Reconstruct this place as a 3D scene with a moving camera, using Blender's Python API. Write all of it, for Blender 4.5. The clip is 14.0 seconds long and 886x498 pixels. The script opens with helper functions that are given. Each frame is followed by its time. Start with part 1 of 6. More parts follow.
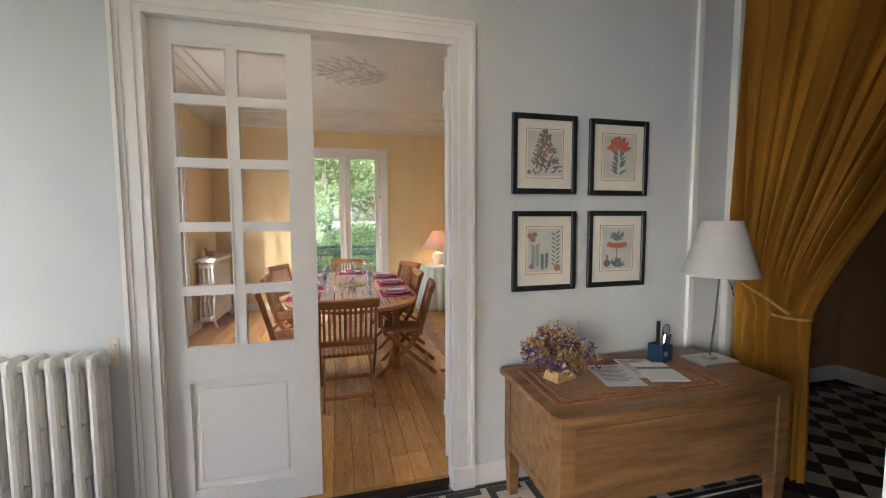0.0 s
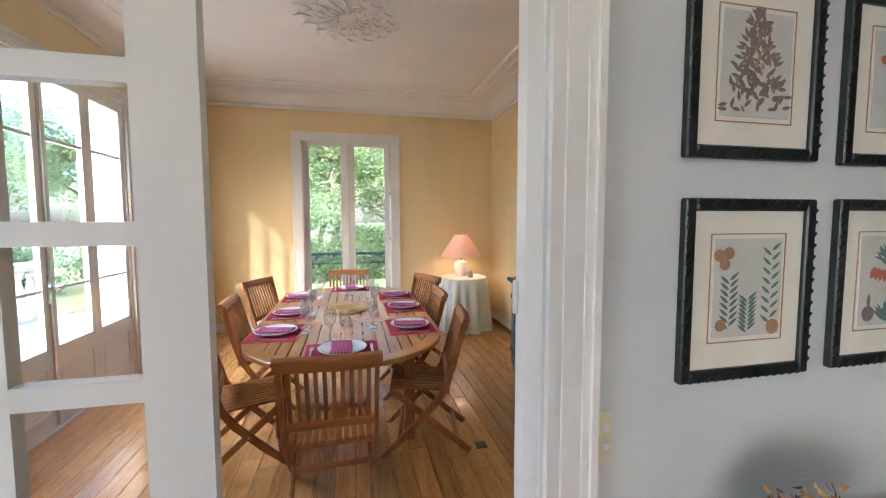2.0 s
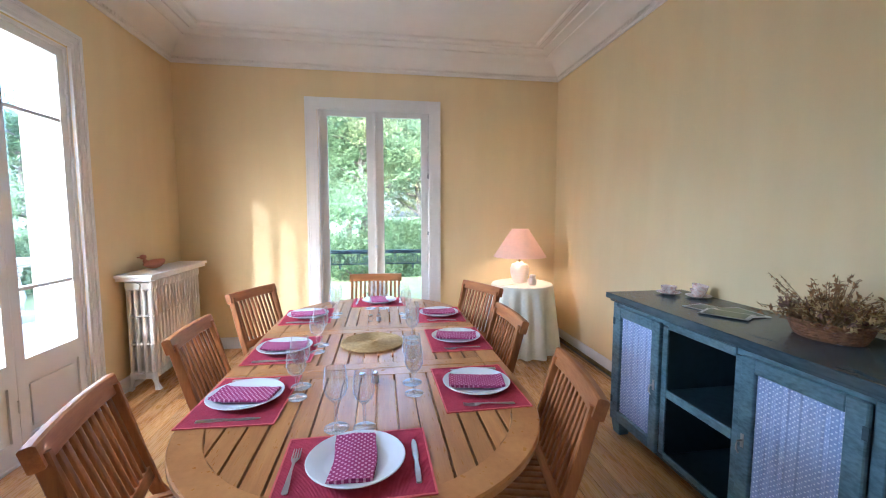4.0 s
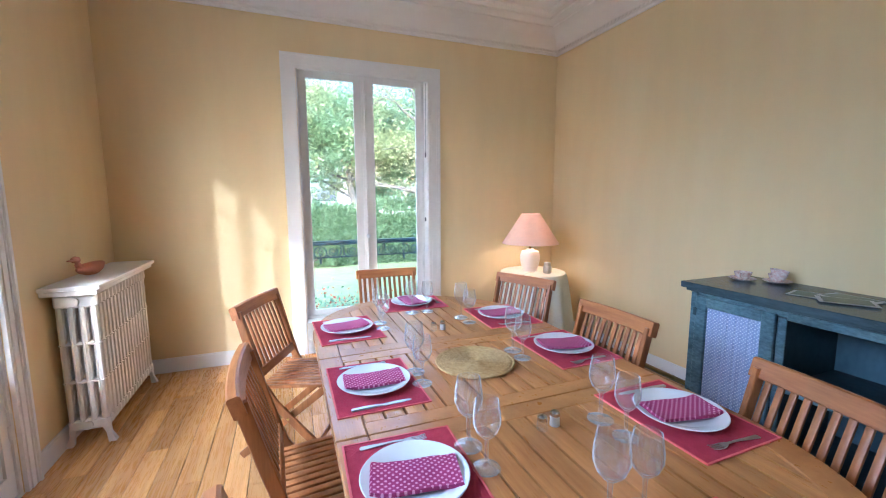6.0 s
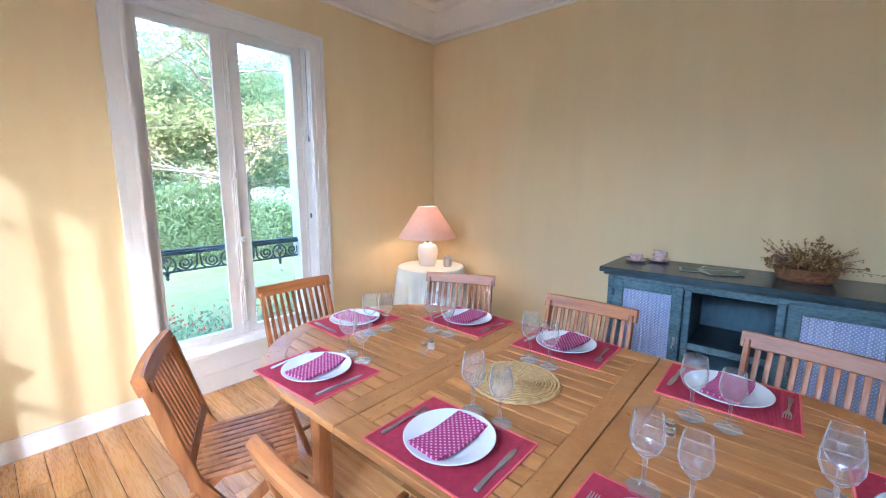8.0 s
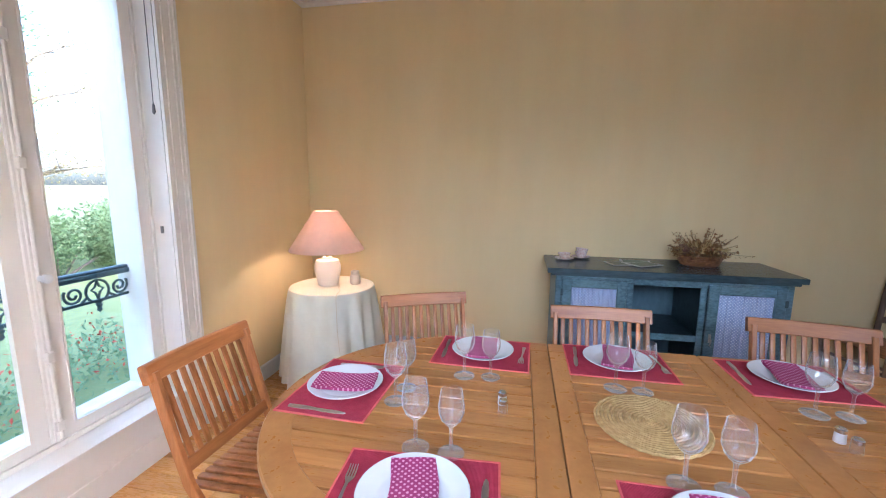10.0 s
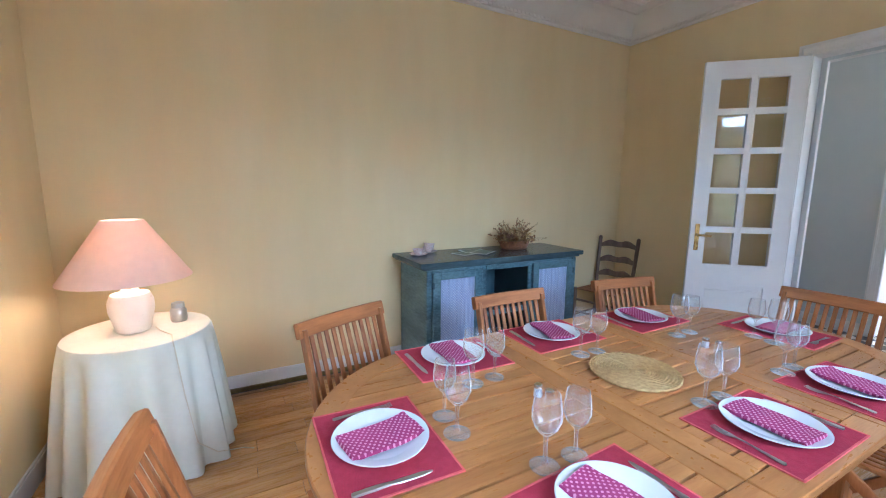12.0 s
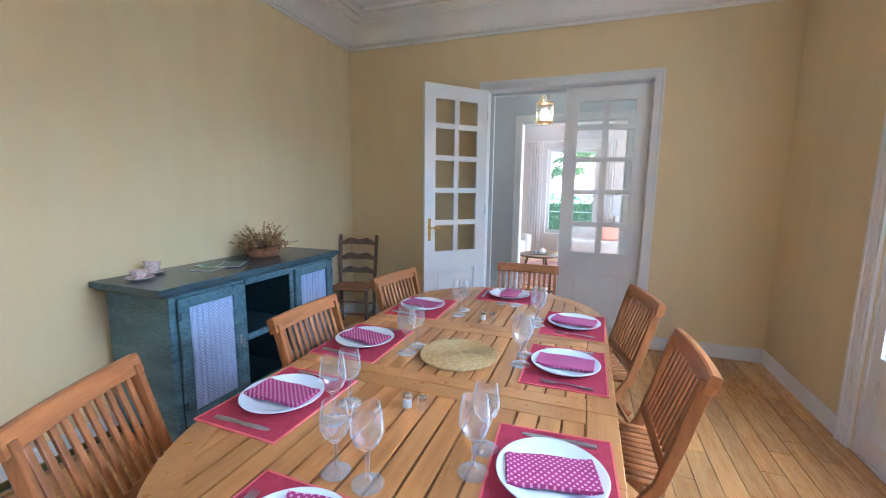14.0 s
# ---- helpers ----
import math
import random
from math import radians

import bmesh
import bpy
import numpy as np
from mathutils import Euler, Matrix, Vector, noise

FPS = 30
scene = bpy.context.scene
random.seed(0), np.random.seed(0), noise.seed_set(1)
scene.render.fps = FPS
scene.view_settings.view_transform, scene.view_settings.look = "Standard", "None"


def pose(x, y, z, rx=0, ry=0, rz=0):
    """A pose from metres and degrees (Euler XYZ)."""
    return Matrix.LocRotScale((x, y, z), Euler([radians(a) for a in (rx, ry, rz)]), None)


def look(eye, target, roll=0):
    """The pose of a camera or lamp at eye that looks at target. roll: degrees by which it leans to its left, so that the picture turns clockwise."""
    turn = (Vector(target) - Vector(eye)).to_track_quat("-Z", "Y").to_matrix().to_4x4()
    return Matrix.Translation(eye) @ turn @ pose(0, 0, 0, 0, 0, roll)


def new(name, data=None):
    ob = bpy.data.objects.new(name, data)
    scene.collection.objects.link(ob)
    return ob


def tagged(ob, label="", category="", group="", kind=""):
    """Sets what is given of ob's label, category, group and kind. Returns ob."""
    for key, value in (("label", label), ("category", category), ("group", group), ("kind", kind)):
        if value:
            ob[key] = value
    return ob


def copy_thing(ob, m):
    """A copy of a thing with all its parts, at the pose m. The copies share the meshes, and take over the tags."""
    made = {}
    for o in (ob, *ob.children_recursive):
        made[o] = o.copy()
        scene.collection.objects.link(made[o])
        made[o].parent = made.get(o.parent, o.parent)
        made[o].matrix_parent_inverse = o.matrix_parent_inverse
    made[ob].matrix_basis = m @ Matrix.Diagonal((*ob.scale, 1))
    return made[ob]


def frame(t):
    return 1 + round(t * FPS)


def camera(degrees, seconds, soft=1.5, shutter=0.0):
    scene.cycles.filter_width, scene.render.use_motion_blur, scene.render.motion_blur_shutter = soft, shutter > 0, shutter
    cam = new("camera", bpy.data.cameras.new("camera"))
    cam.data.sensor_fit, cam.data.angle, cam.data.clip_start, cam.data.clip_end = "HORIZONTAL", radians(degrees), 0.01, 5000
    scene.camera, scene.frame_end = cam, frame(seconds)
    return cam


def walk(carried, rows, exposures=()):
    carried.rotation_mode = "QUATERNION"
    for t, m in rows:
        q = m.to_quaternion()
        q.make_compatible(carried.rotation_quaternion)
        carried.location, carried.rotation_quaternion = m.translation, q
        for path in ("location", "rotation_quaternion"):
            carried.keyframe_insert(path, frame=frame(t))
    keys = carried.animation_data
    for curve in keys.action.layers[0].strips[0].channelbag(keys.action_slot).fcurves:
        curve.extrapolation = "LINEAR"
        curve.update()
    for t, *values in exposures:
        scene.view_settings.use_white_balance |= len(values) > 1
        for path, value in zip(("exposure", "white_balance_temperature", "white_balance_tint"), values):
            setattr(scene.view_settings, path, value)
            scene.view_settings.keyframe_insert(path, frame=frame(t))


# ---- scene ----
cam = camera(95.3, 14.0, soft=1.1)
EXPOSURES = [(0.0, 3.39, 5300, 10), (1.0, 3.53, 5100, 10), (2.5, 3.68, 5000, 10), (3.5, 3.84, 4610, 10), (6.5, 3.7, 4410, 10), (7.2, 3.7, 4390, 10), (9.5, 3.6, 4780, 14), (10.5, 3.51, 4970, 14), (11.5, 3.56, 5330, 10), (12.0, 3.7, 4420, 8), (12.5, 3.72, 4390, 7), (14.0, 3.87, 4330, 6)]
PATH = [
    (0, (0.536, -0.205, 1.534), (1.036, 1.726, 1.384), -0.2),
    (0.5, (0.591, 0.121, 1.543), (1.073, 2.057, 1.397), -0.2),
    (1, (0.652, 0.434, 1.558), (1.131, 2.37, 1.413), -0.2),
    (1.5, (0.671, 0.775, 1.544), (1.14, 2.714, 1.398), -0.3),
    (2, (0.712, 1.128, 1.522), (1.151, 3.074, 1.381), -0.1),
    (2.5, (0.752, 1.493, 1.502), (1.139, 3.45, 1.361), -0.2),
    (3, (0.701, 1.81, 1.514), (1.044, 3.775, 1.358), 0.1),
    (3.5, (0.734, 2.11, 1.493), (1.029, 4.082, 1.329), -0.0),
    (4, (0.726, 2.414, 1.474), (1.026, 4.384, 1.306), 0.0),
    (6.5, (-0.371, 3.265, 1.483), (0.551, 5.017, 1.194), -0.1),
    (7, (-0.567, 3.428, 1.515), (0.582, 5.036, 1.21), -0.0),
    (9.5, (-0.703, 4.856, 1.534), (1.156, 5.524, 1.219), 0.4),
    (10, (-0.672, 5.146, 1.519), (1.268, 5.52, 1.211), 0.5),
    (10.5, (-0.573, 5.439, 1.5), (1.399, 5.572, 1.192), 0.5),
    (11, (-0.484, 5.713, 1.504), (1.488, 5.612, 1.192), 0.5),
    (11.5, (-0.446, 5.949, 1.524), (1.474, 5.487, 1.21), 0.5),
    (12, (-0.356, 6.15, 1.493), (1.39, 5.219, 1.197), 0.5),
    (12.5, (-0.27, 6.249, 1.483), (1.261, 4.997, 1.186), 0.6),
    (13, (-0.15, 6.375, 1.487), (1.128, 4.866, 1.188), 0.8),
    (13.5, (-0.025, 6.407, 1.485), (0.981, 4.703, 1.196), 0.8),
    (14, (0.147, 6.384, 1.487), (0.814, 4.52, 1.204), 0.7),
]
walk(cam, [(t, look(eye, target, roll)) for t, eye, target, roll in PATH], EXPOSURES)

# strengths: sky, sun, added daylight lamps (watts), lamps (watts)
SKY, SUN = 0.125, 0.17
W_WEST, W_NORTH, W_LIVING, W_HALL = 27, 6, 8.5, 0.5
W_TERRACE = 3
LAMP, LANTERN = 0.7, 0.5

# ---- world, sun and large lights ----
world = bpy.data.worlds.new("world")
world.use_nodes = True
scene.world = world
wn, wl = world.node_tree.nodes, world.node_tree.links
sky = wn.new("ShaderNodeTexSky")
sky.sky_type = "NISHITA"
sky.sun_disc = False
sky.sun_elevation = radians(22.1)
sky.sun_rotation = radians(206.6)
sky.air_density, sky.dust_density, sky.ozone_density = 1.0, 4.0, 0.5
wl.new(sky.outputs[0], wn["Background"].inputs["Color"])
wn["Background"].inputs["Strength"].default_value = SKY

sun_data = bpy.data.lights.new("sun", "SUN")
sun_data.energy, sun_data.angle, sun_data.color = SUN, radians(1.6), (1.0, 0.94, 0.84)
sun = new("sun", sun_data)
sun.matrix_world = look((-5.0, -10.0, 4.55), (0, 0, 0))


def daylight_fill(name, eye, target, width, height, watts, color):
    """An added area lamp that stands in for daylight, at or beyond an opening."""
    data = bpy.data.lights.new(name, "AREA")
    data.shape, data.size, data.size_y, data.energy, data.color = "RECTANGLE", width, height, watts, color
    ob = new(name, data)
    ob.matrix_world = look(eye, target)
    return ob


# unseen panel beyond the balustrade, adds sky light on the east wall
daylight_fill("sky_fill_west", (-5.2, 4.35, 3.9), (2.8, 4.35, 0.8), 3.5, 2.0, W_WEST, (0.93, 0.97, 1.0))
# unseen panel lying on the terrace, in place of the sunlit stone's bounce
daylight_fill("terrace_bounce_fill", (-2.27, 4.6, 0.0), (-2.27, 4.61, 3.0), 0.95, 2.3, W_TERRACE, (1.0, 0.97, 0.92))
# unseen panel outdoors above the window head, adds to the sky
daylight_fill("sky_fill_north", (0.67, 8.15, 3.45), (0.67, 5.6, 0.5), 1.5, 1.2, W_NORTH, (0.93, 0.97, 1.0))
# added lamp out of view, brightens the living room and hall
daylight_fill("living_fill", (-2.62, -2.8, 1.5), (1.6, 0.8, 1.3), 1.9, 1.9, W_LIVING, (0.95, 0.97, 1.0))
daylight_fill("sky_light_hall", (-2.12, 0.58, 1.6), (-0.2, 2.0, 1.25), 0.9, 1.9, W_HALL, (1.0, 0.98, 0.94))

# ---- materials ----


def srgb(r, g, b):
    return tuple((c / 12.92 if c <= 0.04045 else ((c + 0.055) / 1.055) ** 2.4) for c in (r / 255, g / 255, b / 255)) + (1.0,)


def material(name, a, b=None, rough=0.6, scale=(6, 6, 6), detail=4.0, bump=0.0, bump_scale=60.0, metal=0.0, island=0.0, each=0.0, spec=0.5, fine=0.25, wave=0.0, coat=0.0, rough_var=0.08):
    """A surface of two tones mixed by noise at two scales, with relief. each and island vary the tone from piece to piece."""
    m = bpy.data.materials.new(name)
    m.use_nodes = True
    n, l = m.node_tree.nodes, m.node_tree.links
    p = n["Principled BSDF"]
    b = b or a
    co = n.new("ShaderNodeTexCoord")
    mp = n.new("ShaderNodeMapping")
    mp.inputs["Scale"].default_value = scale
    l.new(co.outputs["Object"], mp.inputs["Vector"])
    info = n.new("ShaderNodeObjectInfo")
    if each:
        shift = n.new("ShaderNodeVectorMath")
        shift.operation = "SCALE"
        shift.inputs[0].default_value = (37.0, 53.0, 71.0)
        l.new(info.outputs["Random"], shift.inputs["Scale"])
        l.new(shift.outputs[0], mp.inputs["Location"])
    big = n.new("ShaderNodeTexNoise")
    big.inputs["Scale"].default_value, big.inputs["Detail"].default_value = 1.0, detail
    l.new(mp.outputs[0], big.inputs["Vector"])
    small = n.new("ShaderNodeTexNoise")
    small.inputs["Scale"].default_value, small.inputs["Detail"].default_value = 7.0, 3.0
    l.new(mp.outputs[0], small.inputs["Vector"])
    mixv = n.new("ShaderNodeMix")
    mixv.inputs["Factor"].default_value = fine
    l.new(big.outputs["Fac"], mixv.inputs["A"])
    l.new(small.outputs["Fac"], mixv.inputs["B"])
    ramp = n.new("ShaderNodeMapRange")
    ramp.inputs["From Min"].default_value, ramp.inputs["From Max"].default_value = 0.32, 0.68
    l.new(mixv.outputs["Result"], ramp.inputs["Value"])
    mixc = n.new("ShaderNodeMix")
    mixc.data_type = "RGBA"
    mixc.inputs["A"].default_value, mixc.inputs["B"].default_value = a, b
    l.new(ramp.outputs[0], mixc.inputs["Factor"])
    colour = mixc.outputs["Result"]
    if each or island:
        hue = n.new("ShaderNodeHueSaturation")
        rng = n.new("ShaderNodeMapRange")
        k = each or island
        rng.inputs["To Min"].default_value, rng.inputs["To Max"].default_value = 1 - k, 1 + k
        if each:
            l.new(info.outputs["Random"], rng.inputs["Value"])
        else:
            geo = n.new("ShaderNodeNewGeometry")
            l.new(geo.outputs["Random Per Island"], rng.inputs["Value"])
        l.new(rng.outputs[0], hue.inputs["Value"])
        l.new(colour, hue.inputs["Color"])
        colour = hue.outputs[0]
    l.new(colour, p.inputs["Base Color"])
    rr = n.new("ShaderNodeMapRange")
    rr.inputs["To Min"].default_value, rr.inputs["To Max"].default_value = max(0.02, rough - rough_var), min(1.0, rough + rough_var)
    l.new(small.outputs["Fac"], rr.inputs["Value"])
    l.new(rr.outputs[0], p.inputs["Roughness"])
    p.inputs["Metallic"].default_value = metal
    p.inputs["Specular IOR Level"].default_value = spec
    p.inputs["Coat Weight"].default_value = coat
    if bump:
        bp = n.new("ShaderNodeBump")
        bp.inputs["Strength"].default_value, bp.inputs["Distance"].default_value = bump, 0.004
        if wave:
            src = n.new("ShaderNodeTexWave")
            src.inputs["Scale"].default_value, src.inputs["Distortion"].default_value = wave, 0.6
            l.new(co.outputs["Object"], src.inputs["Vector"])
            l.new(src.outputs["Fac"], bp.inputs["Height"])
        else:
            src = n.new("ShaderNodeTexNoise")
            src.inputs["Scale"].default_value, src.inputs["Detail"].default_value = bump_scale, 3.0
            l.new(co.outputs["Object"], src.inputs["Vector"])
            l.new(src.outputs["Fac"], bp.inputs["Height"])
        l.new(bp.outputs[0], p.inputs["Normal"])
    return m


def dotted(name, ground, dot, pitch, radius, rough=0.85, two=None):
    """Cloth with a printed or woven grid of dots."""
    m = material(name, ground, two or ground, rough=rough, scale=(30, 30, 30), bump=0.3, bump_scale=400)
    n, l = m.node_tree.nodes, m.node_tree.links
    p = n["Principled BSDF"]
    old = p.inputs["Base Color"].links[0].from_socket
    co = n.new("ShaderNodeTexCoord")
    best = None
    for off in (0.0, 0.5):
        mp = n.new("ShaderNodeMapping")
        mp.inputs["Scale"].default_value = (1 / pitch, 1 / pitch, 1 / pitch)
        mp.inputs["Location"].default_value = (off + 0.13, off + 0.07, off)
        l.new(co.outputs["Object"], mp.inputs["Vector"])
        fr = n.new("ShaderNodeVectorMath")
        fr.operation = "FRACTION"
        l.new(mp.outputs[0], fr.inputs[0])
        di = n.new("ShaderNodeVectorMath")
        di.operation = "DISTANCE"
        sep = n.new("ShaderNodeSeparateXYZ")
        l.new(fr.outputs[0], sep.inputs[0])
        com = n.new("ShaderNodeCombineXYZ")
        l.new(sep.outputs[DOT_AXES[name][0]], com.inputs[0])
        l.new(sep.outputs[DOT_AXES[name][1]], com.inputs[1])
        l.new(com.outputs[0], di.inputs[0])
        di.inputs[1].default_value = (0.5, 0.5, 0)
        le = n.new("ShaderNodeMath")
        le.operation = "LESS_THAN"
        l.new(di.outputs["Value"], le.inputs[0])
        le.inputs[1].default_value = radius
        if best is None:
            best = le
        else:
            mx = n.new("ShaderNodeMath")
            mx.operation = "MAXIMUM"
            l.new(best.outputs[0], mx.inputs[0])
            l.new(le.outputs[0], mx.inputs[1])
            best = mx
    mix = n.new("ShaderNodeMix")
    mix.data_type = "RGBA"
    l.new(best.outputs[0], mix.inputs["Factor"])
    l.new(old, mix.inputs["A"])
    mix.inputs["B"].default_value = dot
    l.new(mix.outputs["Result"], p.inputs["Base Color"])
    return m


DOT_AXES = {"napkin_cloth": (0, 1), "lace_cloth": (1, 2)}


def glass(name, tint=(1, 1, 1, 1), rough=0.0):
    m = bpy.data.materials.new(name)
    m.use_nodes = True
    p = m.node_tree.nodes["Principled BSDF"]
    p.inputs["Base Color"].default_value = tint
    p.inputs["Roughness"].default_value = rough
    p.inputs["IOR"].default_value = 1.45
    p.inputs["Transmission Weight"].default_value = 1.0
    return m


def thin_glass(name, shine=(3.0, 0.35, 0.06), pale=(6.5, 0.75, 0.012)):
    """A thin blown wall: clear, with a sharp gloss and a diffuse white, painted for refracted light, that grow towards
    the edge.
    """
    m = bpy.data.materials.new(name)
    m.use_nodes = True
    n, l = m.node_tree.nodes, m.node_tree.links
    n.remove(n["Principled BSDF"])
    clear, gloss, edge_light, edge, mix, fr = (n.new("ShaderNode" + k) for k in ("BsdfTransparent", "BsdfGlossy", "BsdfDiffuse", "MixShader", "MixShader", "LayerWeight"))
    clear.inputs["Color"].default_value = (0.99, 0.995, 0.995, 1)
    gloss.inputs["Roughness"].default_value = 0.02
    edge_light.inputs["Color"].default_value = (0.9, 0.92, 0.92, 1)
    fr.inputs["Blend"].default_value = 0.5
    for (k, top, low), shader in ((shine, edge), (pale, mix)):
        power, gain = n.new("ShaderNodeMath"), n.new("ShaderNodeMapRange")
        power.operation = "POWER"
        power.inputs[1].default_value = k
        gain.inputs["To Min"].default_value, gain.inputs["To Max"].default_value = low, top
        l.new(fr.outputs["Facing"], power.inputs[0])
        l.new(power.outputs[0], gain.inputs["Value"])
        l.new(gain.outputs[0], shader.inputs[0])
    l.new(clear.outputs[0], edge.inputs[1])
    l.new(gloss.outputs[0], edge.inputs[2])
    l.new(edge.outputs[0], mix.inputs[1])
    l.new(edge_light.outputs[0], mix.inputs[2])
    l.new(mix.outputs[0], n["Material Output"].inputs["Surface"])
    return m


def translucent(name, colour, amount, rough=0.8):
    """Thin cloth or leaf that lets light through."""
    m = material(name, colour, tuple(c * 0.9 for c in colour[:3]) + (1,), rough=rough, scale=(20, 20, 20), bump=0.15, bump_scale=300)
    n, l = m.node_tree.nodes, m.node_tree.links
    p = n["Principled BSDF"]
    t = n.new("ShaderNodeBsdfTranslucent")
    t.inputs["Color"].default_value = colour
    mix = n.new("ShaderNodeMixShader")
    mix.inputs[0].default_value = amount
    l.new(p.outputs[0], mix.inputs[1])
    l.new(t.outputs[0], mix.inputs[2])
    l.new(mix.outputs[0], n["Material Output"].inputs["Surface"])
    return m


def glowing(name, colour, strength):
    m = bpy.data.materials.new(name)
    m.use_nodes = True
    p = m.node_tree.nodes["Principled BSDF"]
    p.inputs["Base Color"].default_value = colour
    p.inputs["Emission Color"].default_value = colour
    p.inputs["Emission Strength"].default_value = strength
    return m


OCHRE = material("ochre_wall_paint", srgb(233, 211, 161), srgb(224, 199, 147), rough=0.75, scale=(0.9, 0.9, 0.2), detail=3, bump=0.12, bump_scale=45, fine=0.3, spec=0.3)
WHITE = material("white_gloss_paint", srgb(234, 230, 224), srgb(229, 224, 217), rough=0.38, scale=(3, 3, 3))
PLASTER = material("white_ceiling_plaster", srgb(236, 229, 218), srgb(228, 220, 208), rough=0.85, scale=(1.5, 1.5, 1.5), bump=0.04, bump_scale=50)
GREYWALL = material("pale_grey_wall_paint", srgb(214, 215, 212), srgb(202, 204, 203), rough=0.7, scale=(0.8, 0.8, 0.5), bump=0.1, bump_scale=45)
PALEWALL = material("warm_white_wall_paint", srgb(234, 228, 224), srgb(226, 219, 214), rough=0.75, scale=(0.8, 0.8, 0.5), bump=0.1, bump_scale=45)
# brown made lighter to stand in for light the corridor lacks
BROWNWALL = material("brown_wall_lifted", srgb(186, 150, 104), srgb(166, 130, 88), rough=0.8, scale=(1, 1, 1), bump=0.1)
OAK = material("oak_floor_varnish", srgb(212, 162, 96), srgb(180, 126, 66), rough=0.28, scale=(22, 1.3, 22), detail=5, bump=0.06, bump_scale=70, each=0.22, coat=0.15)
GAP = material("dark_joint", srgb(60, 40, 24), srgb(44, 30, 20), rough=0.9)
TEAK = material("oiled_teak", srgb(198, 142, 80), srgb(164, 108, 54), rough=0.3, scale=(26, 2.2, 26), detail=5, bump=0.06, bump_scale=90, each=0.14)
TEAK_X = material("oiled_teak_rim", srgb(196, 140, 78), srgb(164, 108, 54), rough=0.3, scale=(6, 6, 26), detail=5, bump=0.08, bump_scale=90, each=0.1)
TEAKV = material("chair_teak", srgb(184, 121, 64), srgb(140, 86, 42), rough=0.4, scale=(24, 24, 2.4), detail=5, bump=0.08, bump_scale=90, each=0.16)
TEAKH = material("chair_teak_rail", srgb(192, 127, 68), srgb(148, 92, 46), rough=0.4, scale=(2.4, 24, 24), detail=5, bump=0.08, bump_scale=90, each=0.12)
OLDWOOD = material("old_brown_wood", srgb(148, 110, 66), srgb(92, 64, 36), rough=0.42, scale=(2.0, 20, 20), detail=6, bump=0.15, bump_scale=60, each=0.1)
DARKWOOD = material("dark_stained_wood", srgb(128, 104, 86), srgb(88, 68, 56), rough=0.45, scale=(20, 20, 3), bump=0.1)
BLUEPAINT = material("worn_blue_paint", srgb(120, 146, 154), srgb(56, 82, 92), rough=0.36, scale=(3, 5, 12), detail=7, bump=0.2, bump_scale=60, fine=0.45)
BLUETOP = material("worn_blue_top", srgb(88, 104, 108), srgb(54, 68, 74), rough=0.24, scale=(9, 2, 9), detail=7, bump=0.1, bump_scale=60, fine=0.4)
# shelf back in mid blue, part of its shade mixed into the colour
INNER = material("cabinet_back_half_shade", srgb(92, 118, 128), srgb(58, 80, 90), rough=0.6, scale=(4, 4, 2))
# near-black blue that paints in the shade of recesses
RECESS_SHADE = material("dark_recess_shade", srgb(44, 60, 66), srgb(28, 40, 46), rough=0.45, scale=(4, 4, 4))
LACE = dotted("lace_cloth", srgb(176, 189, 219), srgb(232, 236, 246), 0.021, 0.15, two=srgb(158, 172, 208))
NAPKIN = dotted("napkin_cloth", srgb(168, 58, 112), srgb(226, 160, 190), 0.019, 0.19, two=srgb(156, 50, 104))
MATRED = material("red_woven_mat", srgb(186, 52, 78), srgb(168, 42, 66), rough=0.9, scale=(40, 40, 40), bump=0.5, wave=90.0)
MATEDGE = material("pink_piping", srgb(226, 110, 108), srgb(212, 96, 98), rough=0.85, scale=(40, 40, 40))
PORCELAIN = material("white_porcelain", srgb(236, 238, 240), srgb(230, 232, 235), rough=0.14, scale=(3, 3, 3), spec=0.6, rough_var=0.03)
STEEL = material("cutlery_steel", srgb(198, 195, 190), srgb(190, 187, 182), rough=0.3, scale=(5, 5, 5), metal=0.9, rough_var=0.02)
CHROME = material("chrome", srgb(220, 220, 222), srgb(205, 205, 208), rough=0.12, metal=1.0)
BRASS = material("brass", srgb(206, 170, 104), srgb(176, 140, 80), rough=0.28, metal=1.0)
OLDBRASS = material("dull_brass", srgb(150, 132, 84), srgb(112, 96, 58), rough=0.4, metal=0.7)
GLASS = glass("window_glass")
WINEGLASS = thin_glass("wine_glass", (3.0, 0.4, 0.07), (5.0, 0.85, 0.02))
STEMGLASS = thin_glass("wine_glass_stem", (2.2, 0.6, 0.11), (3.0, 0.9, 0.03))
TANWEAVE = material("tan_woven_mat", srgb(186, 148, 104), srgb(146, 108, 72), rough=0.85, scale=(60, 60, 60), bump=0.6, wave=60.0)
STRAW = material("woven_straw", srgb(214, 182, 120), srgb(178, 142, 84), rough=0.85, scale=(60, 60, 60), bump=0.6, bump_scale=220, island=0.12)
WICKER = material("brown_wicker", srgb(158, 108, 66), srgb(112, 72, 44), rough=0.75, scale=(40, 40, 40), bump=0.4, bump_scale=150, island=0.15)
IRON = material("painted_railing_iron", srgb(66, 88, 92), srgb(52, 72, 78), rough=0.45, scale=(8, 8, 8), bump=0.2)
CLOTH = material("cream_tablecloth", srgb(238, 237, 220), srgb(229, 226, 206), rough=0.9, scale=(5, 5, 5), bump=0.25, bump_scale=350)
CERAMIC = material("white_lamp_ceramic", srgb(240, 228, 212), srgb(232, 218, 200), rough=0.3, scale=(6, 6, 6))
